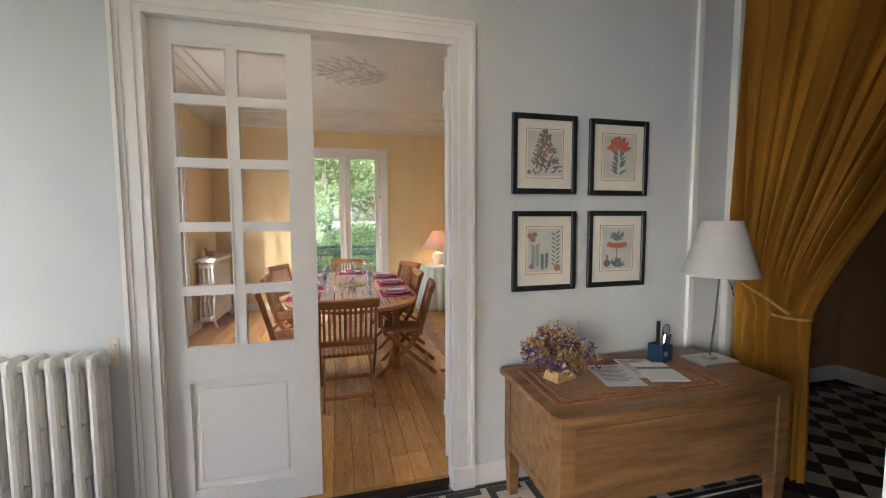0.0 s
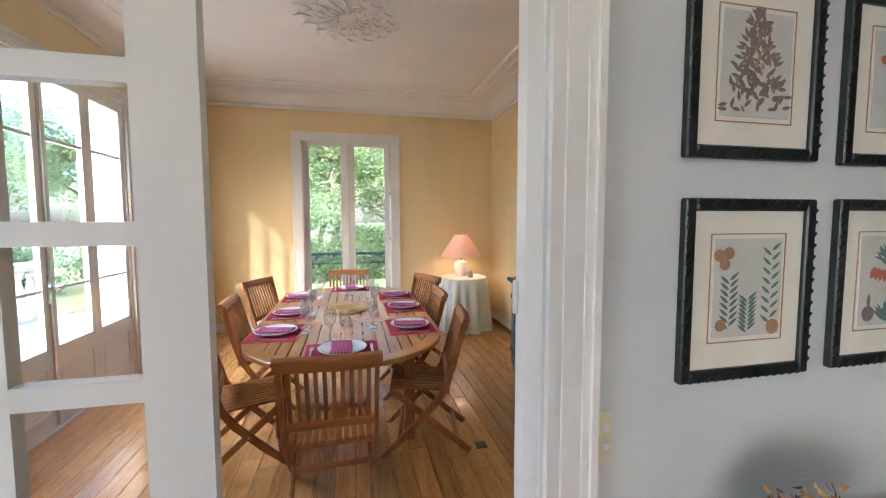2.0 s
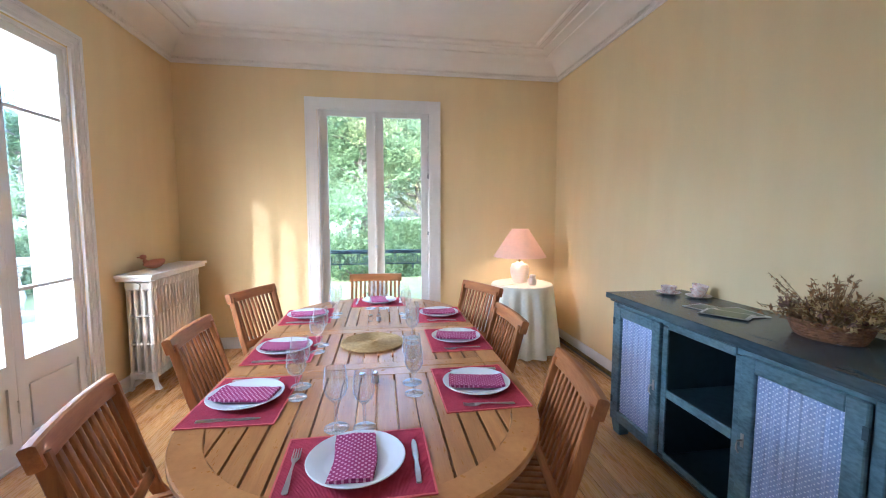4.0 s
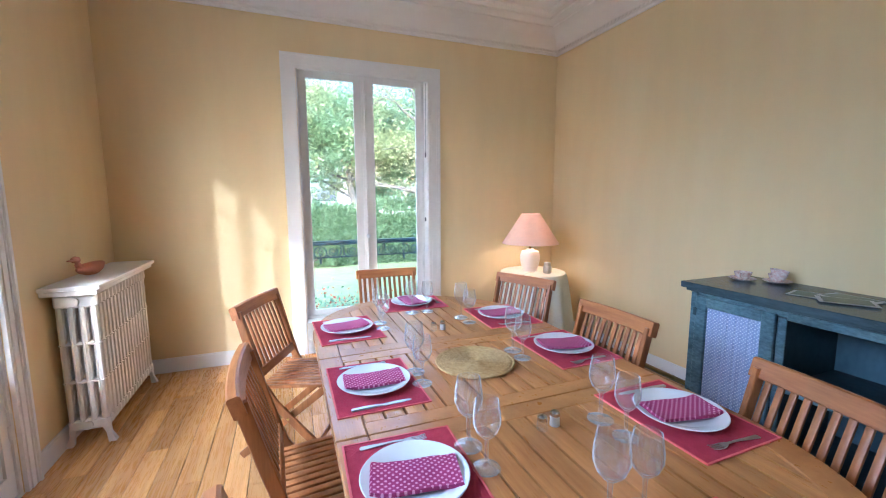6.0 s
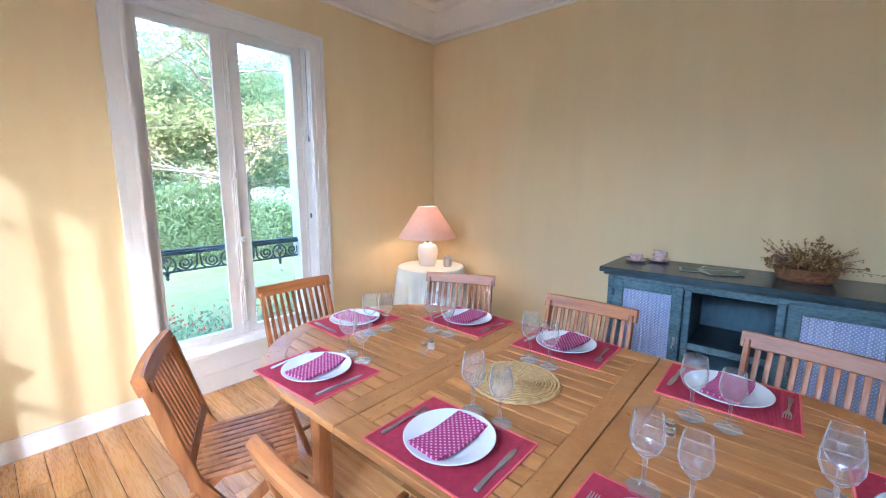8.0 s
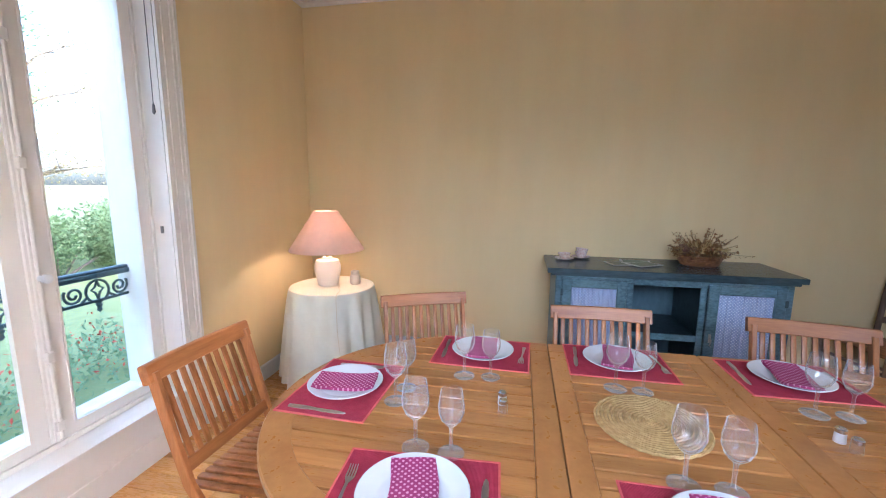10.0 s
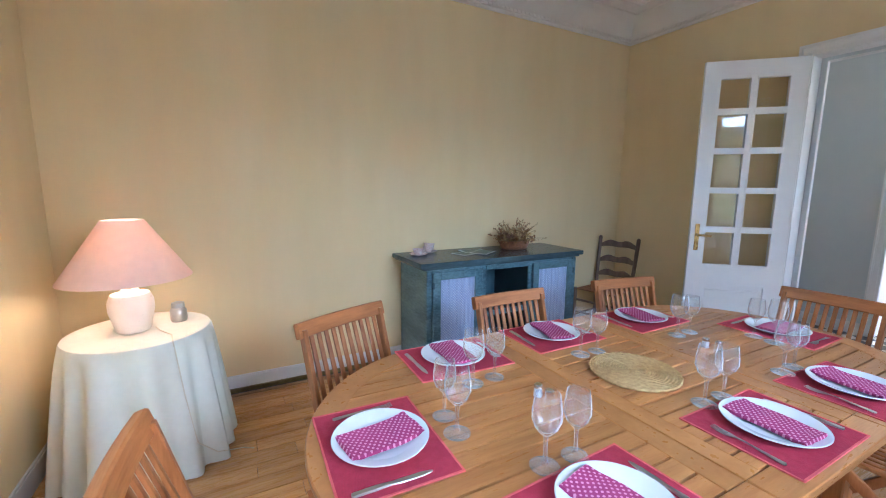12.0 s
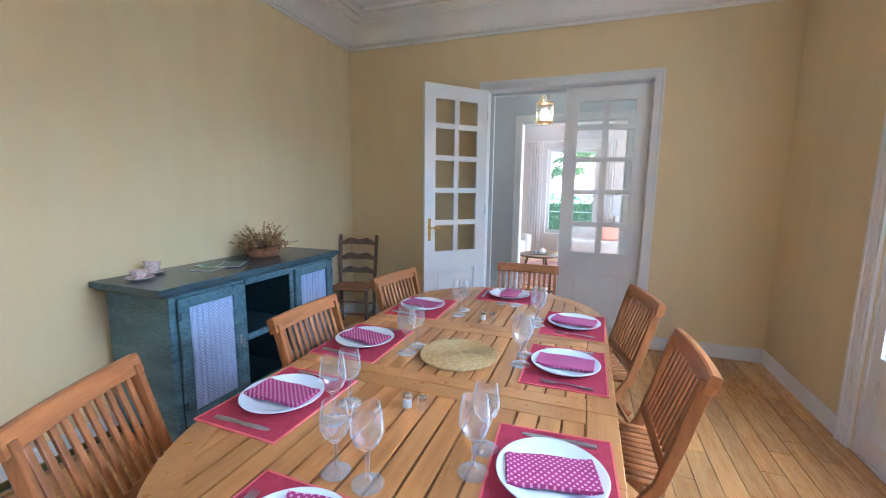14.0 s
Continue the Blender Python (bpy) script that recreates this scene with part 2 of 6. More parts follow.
SHADE_PINK = translucent("pink_lampshade", srgb(247, 217, 196), 0.25)
SHADE_WHITE = translucent("white_lampshade", srgb(226, 222, 216), 0.3)
CURTAIN = material("mustard_velvet", srgb(186, 134, 42), srgb(154, 104, 28), rough=0.9, scale=(4, 4, 1), bump=0.2, bump_scale=250, spec=0.2)
CORD = material("gold_cord", srgb(208, 160, 70), srgb(170, 124, 50), rough=0.8, scale=(90, 90, 90), bump=0.5, bump_scale=200)
RADPAINT = material("white_radiator_enamel", srgb(230, 227, 219), srgb(218, 214, 204), rough=0.35, scale=(5, 5, 5), bump=0.08, bump_scale=40)
CLAY = material("terracotta_clay", srgb(190, 122, 90), srgb(168, 102, 74), rough=0.7, scale=(14, 14, 14), bump=0.2)
FRAMEBLACK = material("dark_green_picture_frame", srgb(38, 44, 40), srgb(26, 30, 28), rough=0.35, scale=(20, 20, 20), bump=0.2)
PASSE = material("cream_passepartout", srgb(230, 224, 208), srgb(222, 215, 198), rough=0.9, scale=(10, 10, 10))
PRINT = material("print_paper", srgb(206, 204, 196), srgb(194, 190, 178), rough=0.9, scale=(12, 12, 12))
PAPER = material("white_paper", srgb(226, 224, 222), srgb(216, 214, 212), rough=0.85, scale=(10, 10, 10))
INK = material("grey_ink", srgb(120, 118, 118), rough=0.9)
PHOTO = material("green_photo_print", srgb(96, 110, 74), srgb(70, 84, 60), rough=0.3, scale=(30, 30, 30), detail=6)
BLUEPOT = material("dark_blue_glaze", srgb(34, 62, 92), srgb(22, 44, 70), rough=0.3, scale=(8, 8, 8))
IVORY = material("ivory_plastic", srgb(226, 216, 184), srgb(216, 204, 170), rough=0.4)
TILE_BLACK = material("black_cement_tile", srgb(44, 42, 44), srgb(32, 30, 32), rough=0.35, scale=(8, 8, 8), each=0.1)
TILE_CREAM = material("cream_cement_tile", srgb(206, 196, 176), srgb(188, 176, 156), rough=0.35, scale=(8, 8, 8), each=0.07)
PETAL_TAN = material("dried_petals", srgb(176, 132, 78), srgb(120, 82, 48), rough=0.9, scale=(40, 40, 40), island=0.35)
PETAL_DARK = material("dark_dried_petals", srgb(156, 118, 92), srgb(110, 80, 62), rough=0.9, scale=(40, 40, 40), island=0.4)
PETAL_VIOLET = material("violet_dried_petals", srgb(104, 72, 140), srgb(80, 54, 116), rough=0.9, scale=(40, 40, 40), island=0.3)
STEM = material("dry_stems", srgb(154, 126, 84), srgb(116, 92, 58), rough=0.9, scale=(40, 40, 40), island=0.25)
# leaf colours paler than foliage, with the bright outdoor haze mixed in
LEAF_A = translucent("green_leaves", srgb(146, 168, 126), 0.5)
LEAF_B = translucent("dark_hedge_leaves", srgb(112, 134, 92), 0.4)
LEAF_Y = translucent("yellowing_leaves", srgb(166, 172, 120), 0.5)
LEAF_O = translucent("russet_leaves", srgb(172, 158, 116), 0.5)
SHEER = translucent("white_sheer_cloth", srgb(236, 232, 226), 0.6)
FLOWER = material("red_flowers", srgb(206, 96, 72), srgb(190, 74, 60), rough=0.9, scale=(10, 10, 10), island=0.2)
BARK = material("grey_bark", srgb(128, 120, 110), srgb(92, 86, 78), rough=0.95, scale=(12, 12, 3), detail=6, bump=0.8, bump_scale=25)
LAWN = material("lawn_grass", srgb(154, 163, 108), srgb(132, 143, 90), rough=0.95, scale=(0.7, 0.7, 0.7), detail=8, bump=0.6, bump_scale=40, fine=0.5)
STONE = material("pale_terrace_stone", srgb(206, 200, 188), srgb(186, 178, 166), rough=0.8, scale=(3, 3, 3), detail=6, bump=0.2)
OUTWALL = material("white_render", srgb(232, 230, 224), srgb(222, 219, 212), rough=0.85, scale=(2, 2, 2), bump=0.2)
LINEN = material("white_sofa_linen", srgb(232, 224, 214), srgb(220, 211, 200), rough=0.95, scale=(8, 8, 8), bump=0.3, bump_scale=200)
ORANGE = material("orange_cushion", srgb(234, 176, 146), srgb(224, 162, 132), rough=0.9, scale=(8, 8, 8), bump=0.3)
RUG = material("red_patterned_rug", srgb(140, 60, 54), srgb(196, 160, 130), rough=0.95, scale=(14, 14, 14), detail=2, bump=0.4, bump_scale=250)
BULB = glowing("lit_bulb", (1.0, 0.82, 0.55, 1), 1.6)
LANTERNGLASS = thin_glass("clear_lantern_glass")
BLACKMAT = material("black_screen", srgb(30, 30, 34), rough=0.3)
CUPRED = material("red_patterned_porcelain", srgb(236, 230, 226), srgb(210, 164, 150), rough=0.2, scale=(70, 70, 70), detail=2)
HEARTH = material("floor_socket_metal", srgb(120, 112, 96), srgb(90, 84, 72), rough=0.35, metal=1.0)

# ---- building helpers ----


def smooth_mesh(bm, name, angle=35):
    bmesh.ops.recalc_face_normals(bm, faces=bm.faces[:])
    me = bpy.data.meshes.new(name)
    bm.to_mesh(me)
    bm.free()
    for f in me.polygons:
        f.use_smooth = True
    me.set_sharp_from_angle(angle=radians(angle))
    return me


def part(name, bm, mat, parent=None, label=""):
    """One mesh object under a thing or a part."""
    me = smooth_mesh(bm, name)
    me.materials.append(mat)
    ob = new(name, me)
    if parent is not None:
        ob.parent = parent
    if label:
        ob["label"] = label
    return ob


def share(name, me, parent, m):
    """A further part on a mesh that is already there."""
    ob = new(name, me)
    ob.parent = parent
    ob.matrix_local = m
    return ob


def thing(name, label, category, m=None, group="", kind=""):
    ob = new(name)
    ob.empty_display_size = 0.1
    if m is not None:
        ob.matrix_world = m
    return tagged(ob, label, category, group, kind)


def structure(name, bm, mat, label="", category=""):
    ob = part(name, bm, mat)
    return tagged(ob, label, category, "", "structure")


def box(bm, x0, x1, y0, y1, z0, z1, c=0.0):
    v = [bm.verts.new((x, y, z)) for x in (x0, x1) for y in (y0, y1) for z in (z0, z1)]
    faces = [bm.faces.new([v[i] for i in q]) for q in ((0, 1, 3, 2), (4, 6, 7, 5), (0, 4, 5, 1), (2, 3, 7, 6), (0, 2, 6, 4), (1, 5, 7, 3))]
    if c:
        edges = list({e for f in faces for e in f.edges})
        bmesh.ops.bevel(bm, geom=edges, offset=c, segments=1, affect="EDGES", profile=0.5)
    return bm


def boxes(*rows, c=0.0):
    bm = bmesh.new()
    for r in rows:
        box(bm, *r, c=c)
    return bm


def beam(bm, p, q, w, d, side=(1, 0, 0), c=0.0):
    """A bar from p to q; w wide along side, d deep across it."""
    p, q, s = Vector(p), Vector(q), Vector(side)
    a = (q - p).normalized()
    s = (s - a * s.dot(a)).normalized()
    u = a.cross(s)
    v = [bm.verts.new(o + s * (w / 2 * i) + u * (d / 2 * j)) for o in (p, q) for i, j in ((-1, -1), (1, -1), (1, 1), (-1, 1))]
    faces = [bm.faces.new([v[i] for i in k]) for k in ((3, 2, 1, 0), (4, 5, 6, 7), (0, 1, 5, 4), (1, 2, 6, 5), (2, 3, 7, 6), (3, 0, 4, 7))]
    if c:
        edges = list({e for f in faces for e in f.edges})
        bmesh.ops.bevel(bm, geom=edges, offset=c, segments=2, affect="EDGES", profile=0.5)
    return bm


def loft(bm, rings, closed=True, caps=True):
    """Skin between rings of points of one count."""
    rows = [[bm.verts.new(p) for p in r] for r in rings]
    n = len(rows[0])
    for a, b in zip(rows, rows[1:]):
        for i in range(n if closed else n - 1):
            j = (i + 1) % n
            bm.faces.new((a[i], a[j], b[j], b[i]))
    if caps and closed:
        bm.faces.new(rows[0][::-1])
        bm.faces.new(rows[-1])
    return bm


def lathe(bm, profile, at=(0, 0, 0), seg=24, caps=True):
    rings = [[(at[0] + r * math.cos(2 * math.pi * i / seg), at[1] + r * math.sin(2 * math.pi * i / seg), at[2] + z) for i in range(seg)] for r, z in profile]
    return loft(bm, rings, True, caps)


def tube(bm, points, radius, seg=6, taper=None):
    pts = [Vector(p) for p in points]
    rings = []
    up = Vector((0.123, 0.31, 0.94))
    for i, p in enumerate(pts):
        d = (pts[min(i + 1, len(pts) - 1)] - pts[max(i - 1, 0)]).normalized()
        s = d.cross(up)
        if s.length < 0.05:
            s = d.cross(Vector((1, 0.2, 0)))
        s.normalize()
        u = s.cross(d)
        r = radius if taper is None else radius + (taper - radius) * i / (len(pts) - 1)
        rings.append([p + (s * math.cos(2 * math.pi * k / seg) + u * math.sin(2 * math.pi * k / seg)) * r for k in range(seg)])
    return loft(bm, rings)


def leaf(bm, p, size, rng, flat=0.0):
    """A small pointed leaf, bent along its middle."""
    d = Vector((rng.uniform(-1, 1), rng.uniform(-1, 1), rng.uniform(-1, 1) * (1 - flat))).normalized()
    s = d.cross(Vector((rng.uniform(-1, 1), rng.uniform(-1, 1), 1))).normalized()
    n = d.cross(s) * 0.15
    p = Vector(p)
    v = [bm.verts.new(q) for q in (p - d * size, p + (s * 0.45 + n) * size, p + d * size, p - (s * 0.45 - n) * size)]
    bm.faces.new((v[0], v[1], v[2]))
    bm.faces.new((v[0], v[2], v[3]))


def slab_with_hole(x0, x1, z0, z1, holes, a0, a1, axis):
    """A wall from a0 to a1 along its normal axis, x0 to x1 along the wall, with openings (u0, u1, w0, w1)."""
    us = sorted({x0, x1, *[h[0] for h in holes], *[h[1] for h in holes]})
    bm = bmesh.new()
    for u0, u1 in zip(us, us[1:]):
        cuts = sorted((h[2], h[3]) for h in holes if h[0] <= u0 + 1e-6 and h[1] >= u1 - 1e-6)
        z = z0
        for w0, w1 in cuts + [(z1, z1)]:
            if w0 > z + 1e-6:
                if axis == "y":
                    box(bm, u0, u1, a0, a1, z, w0)
                else:
                    box(bm, a0, a1, u0, u1, z, w0)
            z = max(z, w1)
    bmesh.ops.remove_doubles(bm, verts=bm.verts[:], dist=0.0001)
    return bm

# ---- structure: dining room ----
XW, XE, YS, YN, ZC = -1.40, 2.82, 2.17, 7.09, 3.27
WIN = (0.045, 1.283, 0.30, 2.675)
FRENCH = (3.48, 5.66, 0.0, 2.62)

structure("wall_north", slab_with_hole(XW - 0.3, XE + 0.2, 0, 3.4, [WIN], YN, YN + 0.12, "y"), OCHRE, "ochre painted plaster wall round the garden window", "wall")
structure("wall_north_outer", slab_with_hole(XW - 0.3, XE + 0.2, -1.2, 3.4, [WIN], YN + 0.125, YN + 0.42, "y"), OUTWALL, "white rendered outer face of the wall", "wall")
structure("wall_west", slab_with_hole(YS - 0.1, YN, 0, 3.4, [FRENCH], XW - 0.12, XW, "x"), OCHRE, "ochre painted plaster wall round the french doors", "wall")
structure("wall_west_outer", slab_with_hole(2.032, YN + 0.42, -1.2, 3.4, [FRENCH], XW - 0.32, XW - 0.125, "x"), OUTWALL, "white rendered outer face of the wall", "wall")
structure("wall_east", slab_with_hole(YS - 0.1, YN, 0, 3.4, [], XE, XE + 0.2, "x"), OCHRE, "ochre painted plaster wall with faint vertical shading", "wall")
DOOR = (-0.345, 1.19, 0.0, 2.515)
structure("wall_south", slab_with_hole(XW, XE, 0, 3.4, [DOOR], 2.032, YS, "y"), OCHRE, "ochre painted plaster wall with a double doorway", "wall")
HZ = -0.06
HALLDOOR = (-0.313, 1.15, HZ, 2.485)
structure("wall_hall_north", slab_with_hole(-2.2, 3.15, HZ, 3.3, [HALLDOOR], 2.0, 2.03, "y"), GREYWALL, "pale grey painted hall wall", "wall")

structure("ceiling", boxes((XW, XE, YS, YN, ZC, ZC + 0.12)), PLASTER, "flat white plaster ceiling", "ceiling")


def ring_profile(bm, x0, x1, y0, y1, profile):
    """A moulding swept round a rectangle; profile of (inset, z)."""
    rings = [[(x0 + d, y0 + d, z), (x1 - d, y0 + d, z), (x1 - d, y1 - d, z), (x0 + d, y1 - d, z)] for d, z in profile]
    return loft(bm, rings, True, False)


cornice = [(0, 3.04), (0.014, 3.04), (0.018, 3.05), (0.018, 3.066), (0.028, 3.07), (0.03, 3.092), (0.045, 3.10), (0.075, 3.14), (0.12, 3.18), (0.18, 3.212), (0.235, 3.228), (0.24, 3.24), (0.29, 3.25), (0.33, 3.256), (0.335, 3.27)]
bm = ring_profile(bmesh.new(), XW + 0.001, XE - 0.001, YS + 0.001, YN - 0.001, cornice)
structure("trim_cornice", bm, PLASTER, "white moulded plaster cornice with stepped coves", "cornice")
bm = ring_profile(bmesh.new(), XW + 0.40, XE - 0.40, YS + 0.40, YN - 0.40, [(0, 3.268), (0.004, 3.258), (0.02, 3.25), (0.04, 3.254), (0.05, 3.246), (0.062, 3.258), (0.066, 3.268)])
structure("trim_ceiling_border", bm, PLASTER, "thin white plaster border moulding on the ceiling", "moulding")
# egg-and-dart beads along the cornice
bm = bmesh.new()
for axis, fixed, a, b in (("x", YN - 0.028, XW, XE), ("x", YS + 0.028, XW, XE), ("y", XE - 0.028, YS, YN), ("y", XW + 0.028, YS, YN)):
    n = int((b - a - 0.1) / 0.045)
    for i in range(n):
        u = a + 0.05 + (b - a - 0.1) * (i + 0.5) / n
        x, y = (u, fixed) if axis == "x" else (fixed, u)
        box(bm, x - 0.012, x + 0.012, y - 0.009, y + 0.009, 3.073, 3.09)
tagged(structure("trim_cornice_beads", bm, PLASTER, "row of small plaster beads along the cornice", "moulding"), kind="stuff")


def base_run(bm, x0, x1, y0, y1, h=0.125):
    box(bm, x0, x1, y0, y1, 0, h - 0.012)
    dx, dy = (0.004, 0) if x1 - x0 < y1 - y0 else (0, 0.004)
    box(bm, x0 + dx, x1 - dx, y0 + dy, y1 - dy, h - 0.012, h)


bm = bmesh.new()
base_run(bm, XW, -0.087, YN - 0.018, YN)
base_run(bm, 1.409, XE, YN - 0.018, YN)
base_run(bm, XE - 0.018, XE, YS, YN - 0.02)
base_run(bm, XW, XW + 0.018, YS, 3.385)
base_run(bm, XW, XW + 0.018, 5.765, YN - 0.02)
base_run(bm, XW + 0.02, -0.43, YS, YS + 0.018)
base_run(bm, 1.245, XE - 0.02, YS, YS + 0.018)
structure("baseboard", bm, WHITE, "white painted wooden baseboard", "baseboard")
# narrow brass-edged channel in the floor before the east wall
channel = thing("trim_floor_channel", "brass-edged floor channel along the wall, its slot a dark strip", "trim", pose(0, 0, 0), kind="structure")
part("brass_edge", boxes((XE - 0.036, XE - 0.019, 2.6, YN - 0.03, 0.0, 0.034), c=0.003), OLDBRASS, channel, "dull brass edge strip")
# solid dark strip on the floor, its colour gives the slot's shade
part("slot", boxes((XE - 0.066, XE - 0.037, 2.6, YN - 0.03, 0.0, 0.004)), RECESS_SHADE, channel, "dark strip painted for the shade in the slot")
part("wooden_edge", boxes((XE - 0.094, XE - 0.067, 2.6, YN - 0.03, 0.0, 0.014), c=0.003), TANWEAVE, channel, "pale worn wooden edge strip")

# ---- casings ----


def casing(name, label, u0, u1, top, width, face, out, axis, foot=0.0, plinth=0.0):
    """A moulded casing round an opening: u0 to u1 outer, lying on face, proud towards out (+1 or -1)."""
    t = thing(name, label, "door frame" if "door" in name else "window frame", pose(0, 0, 0), kind="structure")
    strips = ((0.0, 0.018, 0.034), (0.018, width * 0.3, 0.024), (width * 0.3, width * 0.38, 0.018), (width * 0.38, width * 0.72, 0.022), (width * 0.72, width * 0.82, 0.015), (width * 0.82, width, 0.019))
    for side in ("left_jamb", "right_jamb", "head"):
        bm = bmesh.new()
        for a, b, d in strips:
            lo, hi = sorted((face, face + out * d))
            r = {"left_jamb": (u0 + a, u0 + b, foot + plinth, top - a), "right_jamb": (u1 - b, u1 - a, foot + plinth, top - a), "head": (u0 + b, u1 - b, top - b, top - a)}[side]
            if axis == "y":
                box(bm, r[0], r[1], lo, hi, r[2], r[3])
            else:
                box(bm, lo, hi, r[0], r[1], r[2], r[3])
        if plinth and side != "head":
            c, d = (u0 - 0.004, u0 + width + 0.004) if side == "left_jamb" else (u1 - width - 0.004, u1 + 0.004)
            lo, hi = sorted((face, face + out * 0.04))
            box(bm, c, d, lo, hi, foot, foot + plinth, 0.003)
        part(side, bm, WHITE, t)
    return t


casing("door_casing_dining", "white moulded door casing", -0.425, 1.268, 2.59, 0.078, YS, 1, "y")
casing("door_casing_hall", "white moulded door casing with plinth blocks", -0.44, 1.287, 2.605, 0.128, 2.0, -1, "y", HZ, 0.13)
casing("window_casing", "white moulded window casing down to the floor", -0.082, 1.404, 2.748, 0.124, YN, -1, "y")
casing("french_door_casing", "white moulded casing round the french doors", 3.375, 5.76, 2.73, 0.10, XW, 1, "x")
# jamb linings
structure("trim_door_lining", boxes((-0.313, -0.307, 2.001, 2.033, 0, 2.48), (1.144, 1.15, 2.001, 2.033, 0, 2.48), (-0.307, 1.144, 2.001, 2.033, 2.48, 2.485), (1.184, 1.191, 2.034, 2.17, 0, 2.508), (-0.346, 1.184, 2.034, 2.17, 2.508, 2.516), (-0.346, -0.344, 2.09, 2.17, 0, 2.508)), WHITE, "white door lining", "door frame")
structure("trim_window_reveal", boxes((0.045, 0.053, YN - 0.001, YN + 0.114, 0.30, 2.667), (1.275, 1.283, YN - 0.001, YN + 0.114, 0.30, 2.667), (0.045, 1.283, YN - 0.001, YN + 0.114, 2.667, 2.675), (0.042, 1.286, YN + 0.02, YN + 0.114, 0.292, 0.305)), WHITE, "white window reveal", "window frame")
structure("trim_window_apron", boxes((0.046, 1.276, YN - 0.012, YN, 0.0, 0.30), (0.046, 1.276, YN - 0.022, YN - 0.012, 0.0, 0.14), (0.044, 1.278, YN - 0.03, YN + 0.02, 0.28, 0.306), c=0.002), WHITE, "white panelled apron under the window", "window frame")

# ---- doors and windows ----


def door_leaf(name, m, label, handle=True):
    """A leaf of the double door, hinged at its left edge: ten panes over a raised panel."""
    door = thing(name, label, "door", m, kind="structure")
    w, h, t = 0.762, 2.50, 0.02
    u = (0.0, 0.118, 0.362, 0.40, 0.645, w)
    rows = [2.39, 2.117, 1.812, 1.497, 1.177, 0.862]
    bm = boxes((0, u[1], -t, t, 0.005, h), (u[4], w, -t, t, 0.005, h), (u[1], u[4], -t, t, 2.39, h), (u[1], u[4], -t, t, 0.72, 0.862), (u[1], u[4], -t, t, 0.005, 0.12))
    part("leaf_frame", bm, WHITE, door)
    bm = boxes((u[2], u[3], -0.014, 0.014, 0.862, 2.39))
    for z in rows[1:5]:
        box(bm, u[1], u[2], -0.014, 0.014, z - 0.016, z + 0.016)
        box(bm, u[3], u[4], -0.014, 0.014, z - 0.016, z + 0.016)
    for a, b in ((u[1], u[2]), (u[3], u[4])):
        for zt, zb in zip(rows, rows[1:]):
            for r in ((a, a + 0.009, zb + 0.01, zt - 0.01), (b - 0.009, b, zb + 0.01, zt - 0.01)):
                box(bm, r[0], r[1], -0.019, 0.019, r[2], r[3])
            box(bm, a, b, -0.0185, 0.0185, zb, zb + 0.024)
            box(bm, a, b, -0.0185, 0.0185, zt - 0.024, zt)
    part("muntins", bm, WHITE, door)
    for a, b in ((u[1], u[2]), (u[3], u[4])):
        for zt, zb in zip(rows, rows[1:]):
            pane = part("pane", boxes((a + 0.004, b - 0.004, -0.002, 0.002, zb + 0.005, zt - 0.005)), GLASS, door)
            pane.visible_shadow = False
    bm = boxes((u[1], u[4], -0.008, 0.008, 0.12, 0.72))
    box(bm, u[1] + 0.05, u[4] - 0.05, -0.015, 0.015, 0.17, 0.67, 0.006)
    for s in (-1, 1):
        for r in ((u[1], u[4], 0.12, 0.138), (u[1], u[4], 0.702, 0.72), (u[1], u[1] + 0.018, 0.138, 0.702), (u[4] - 0.018, u[4], 0.138, 0.702)):
            lo, hi = sorted((s * 0.008, s * 0.023))
            box(bm, r[0], r[1], lo, hi, r[2], r[3])
    part("lower_panel", bm, WHITE, door, "raised lower door panel")
    if handle:
        bm = boxes((w - 0.075, w - 0.04, -0.026, -0.02, 1.0, 1.22), (w - 0.075, w - 0.04, 0.02, 0.026, 1.0, 1.22), c=0.002)
        for s in (-1, 1):
            tube(bm, [(w - 0.057, s * 0.024, 1.13), (w - 0.057, s * 0.06, 1.13), (w - 0.075, s * 0.066, 1.13), (w - 0.16, s * 0.066, 1.125)], 0.009, 8)
        part("door_handle", bm, BRASS, door, "brass lever door handle")
    for z in (0.28, 1.25, 2.2):
        bm = bmesh.new()
        lathe(bm, [(0.004, 0), (0.009, 0.004), (0.009, 0.096), (0.004, 0.1)], (-0.003, 0.021, z), 8)
        part("hinge", bm, WHITE, door)
    return door


door_leaf("door_1", pose(-0.342, 2.06, 0, 0, 0, 0), "closed white glazed door leaf with ten panes", False)
door_leaf("door_2", pose(1.19, 2.203, 0, 0, 0, 47) @ Matrix.Diagonal((0.917, 1, 1, 1)), "white glazed door leaf with ten panes, standing open")

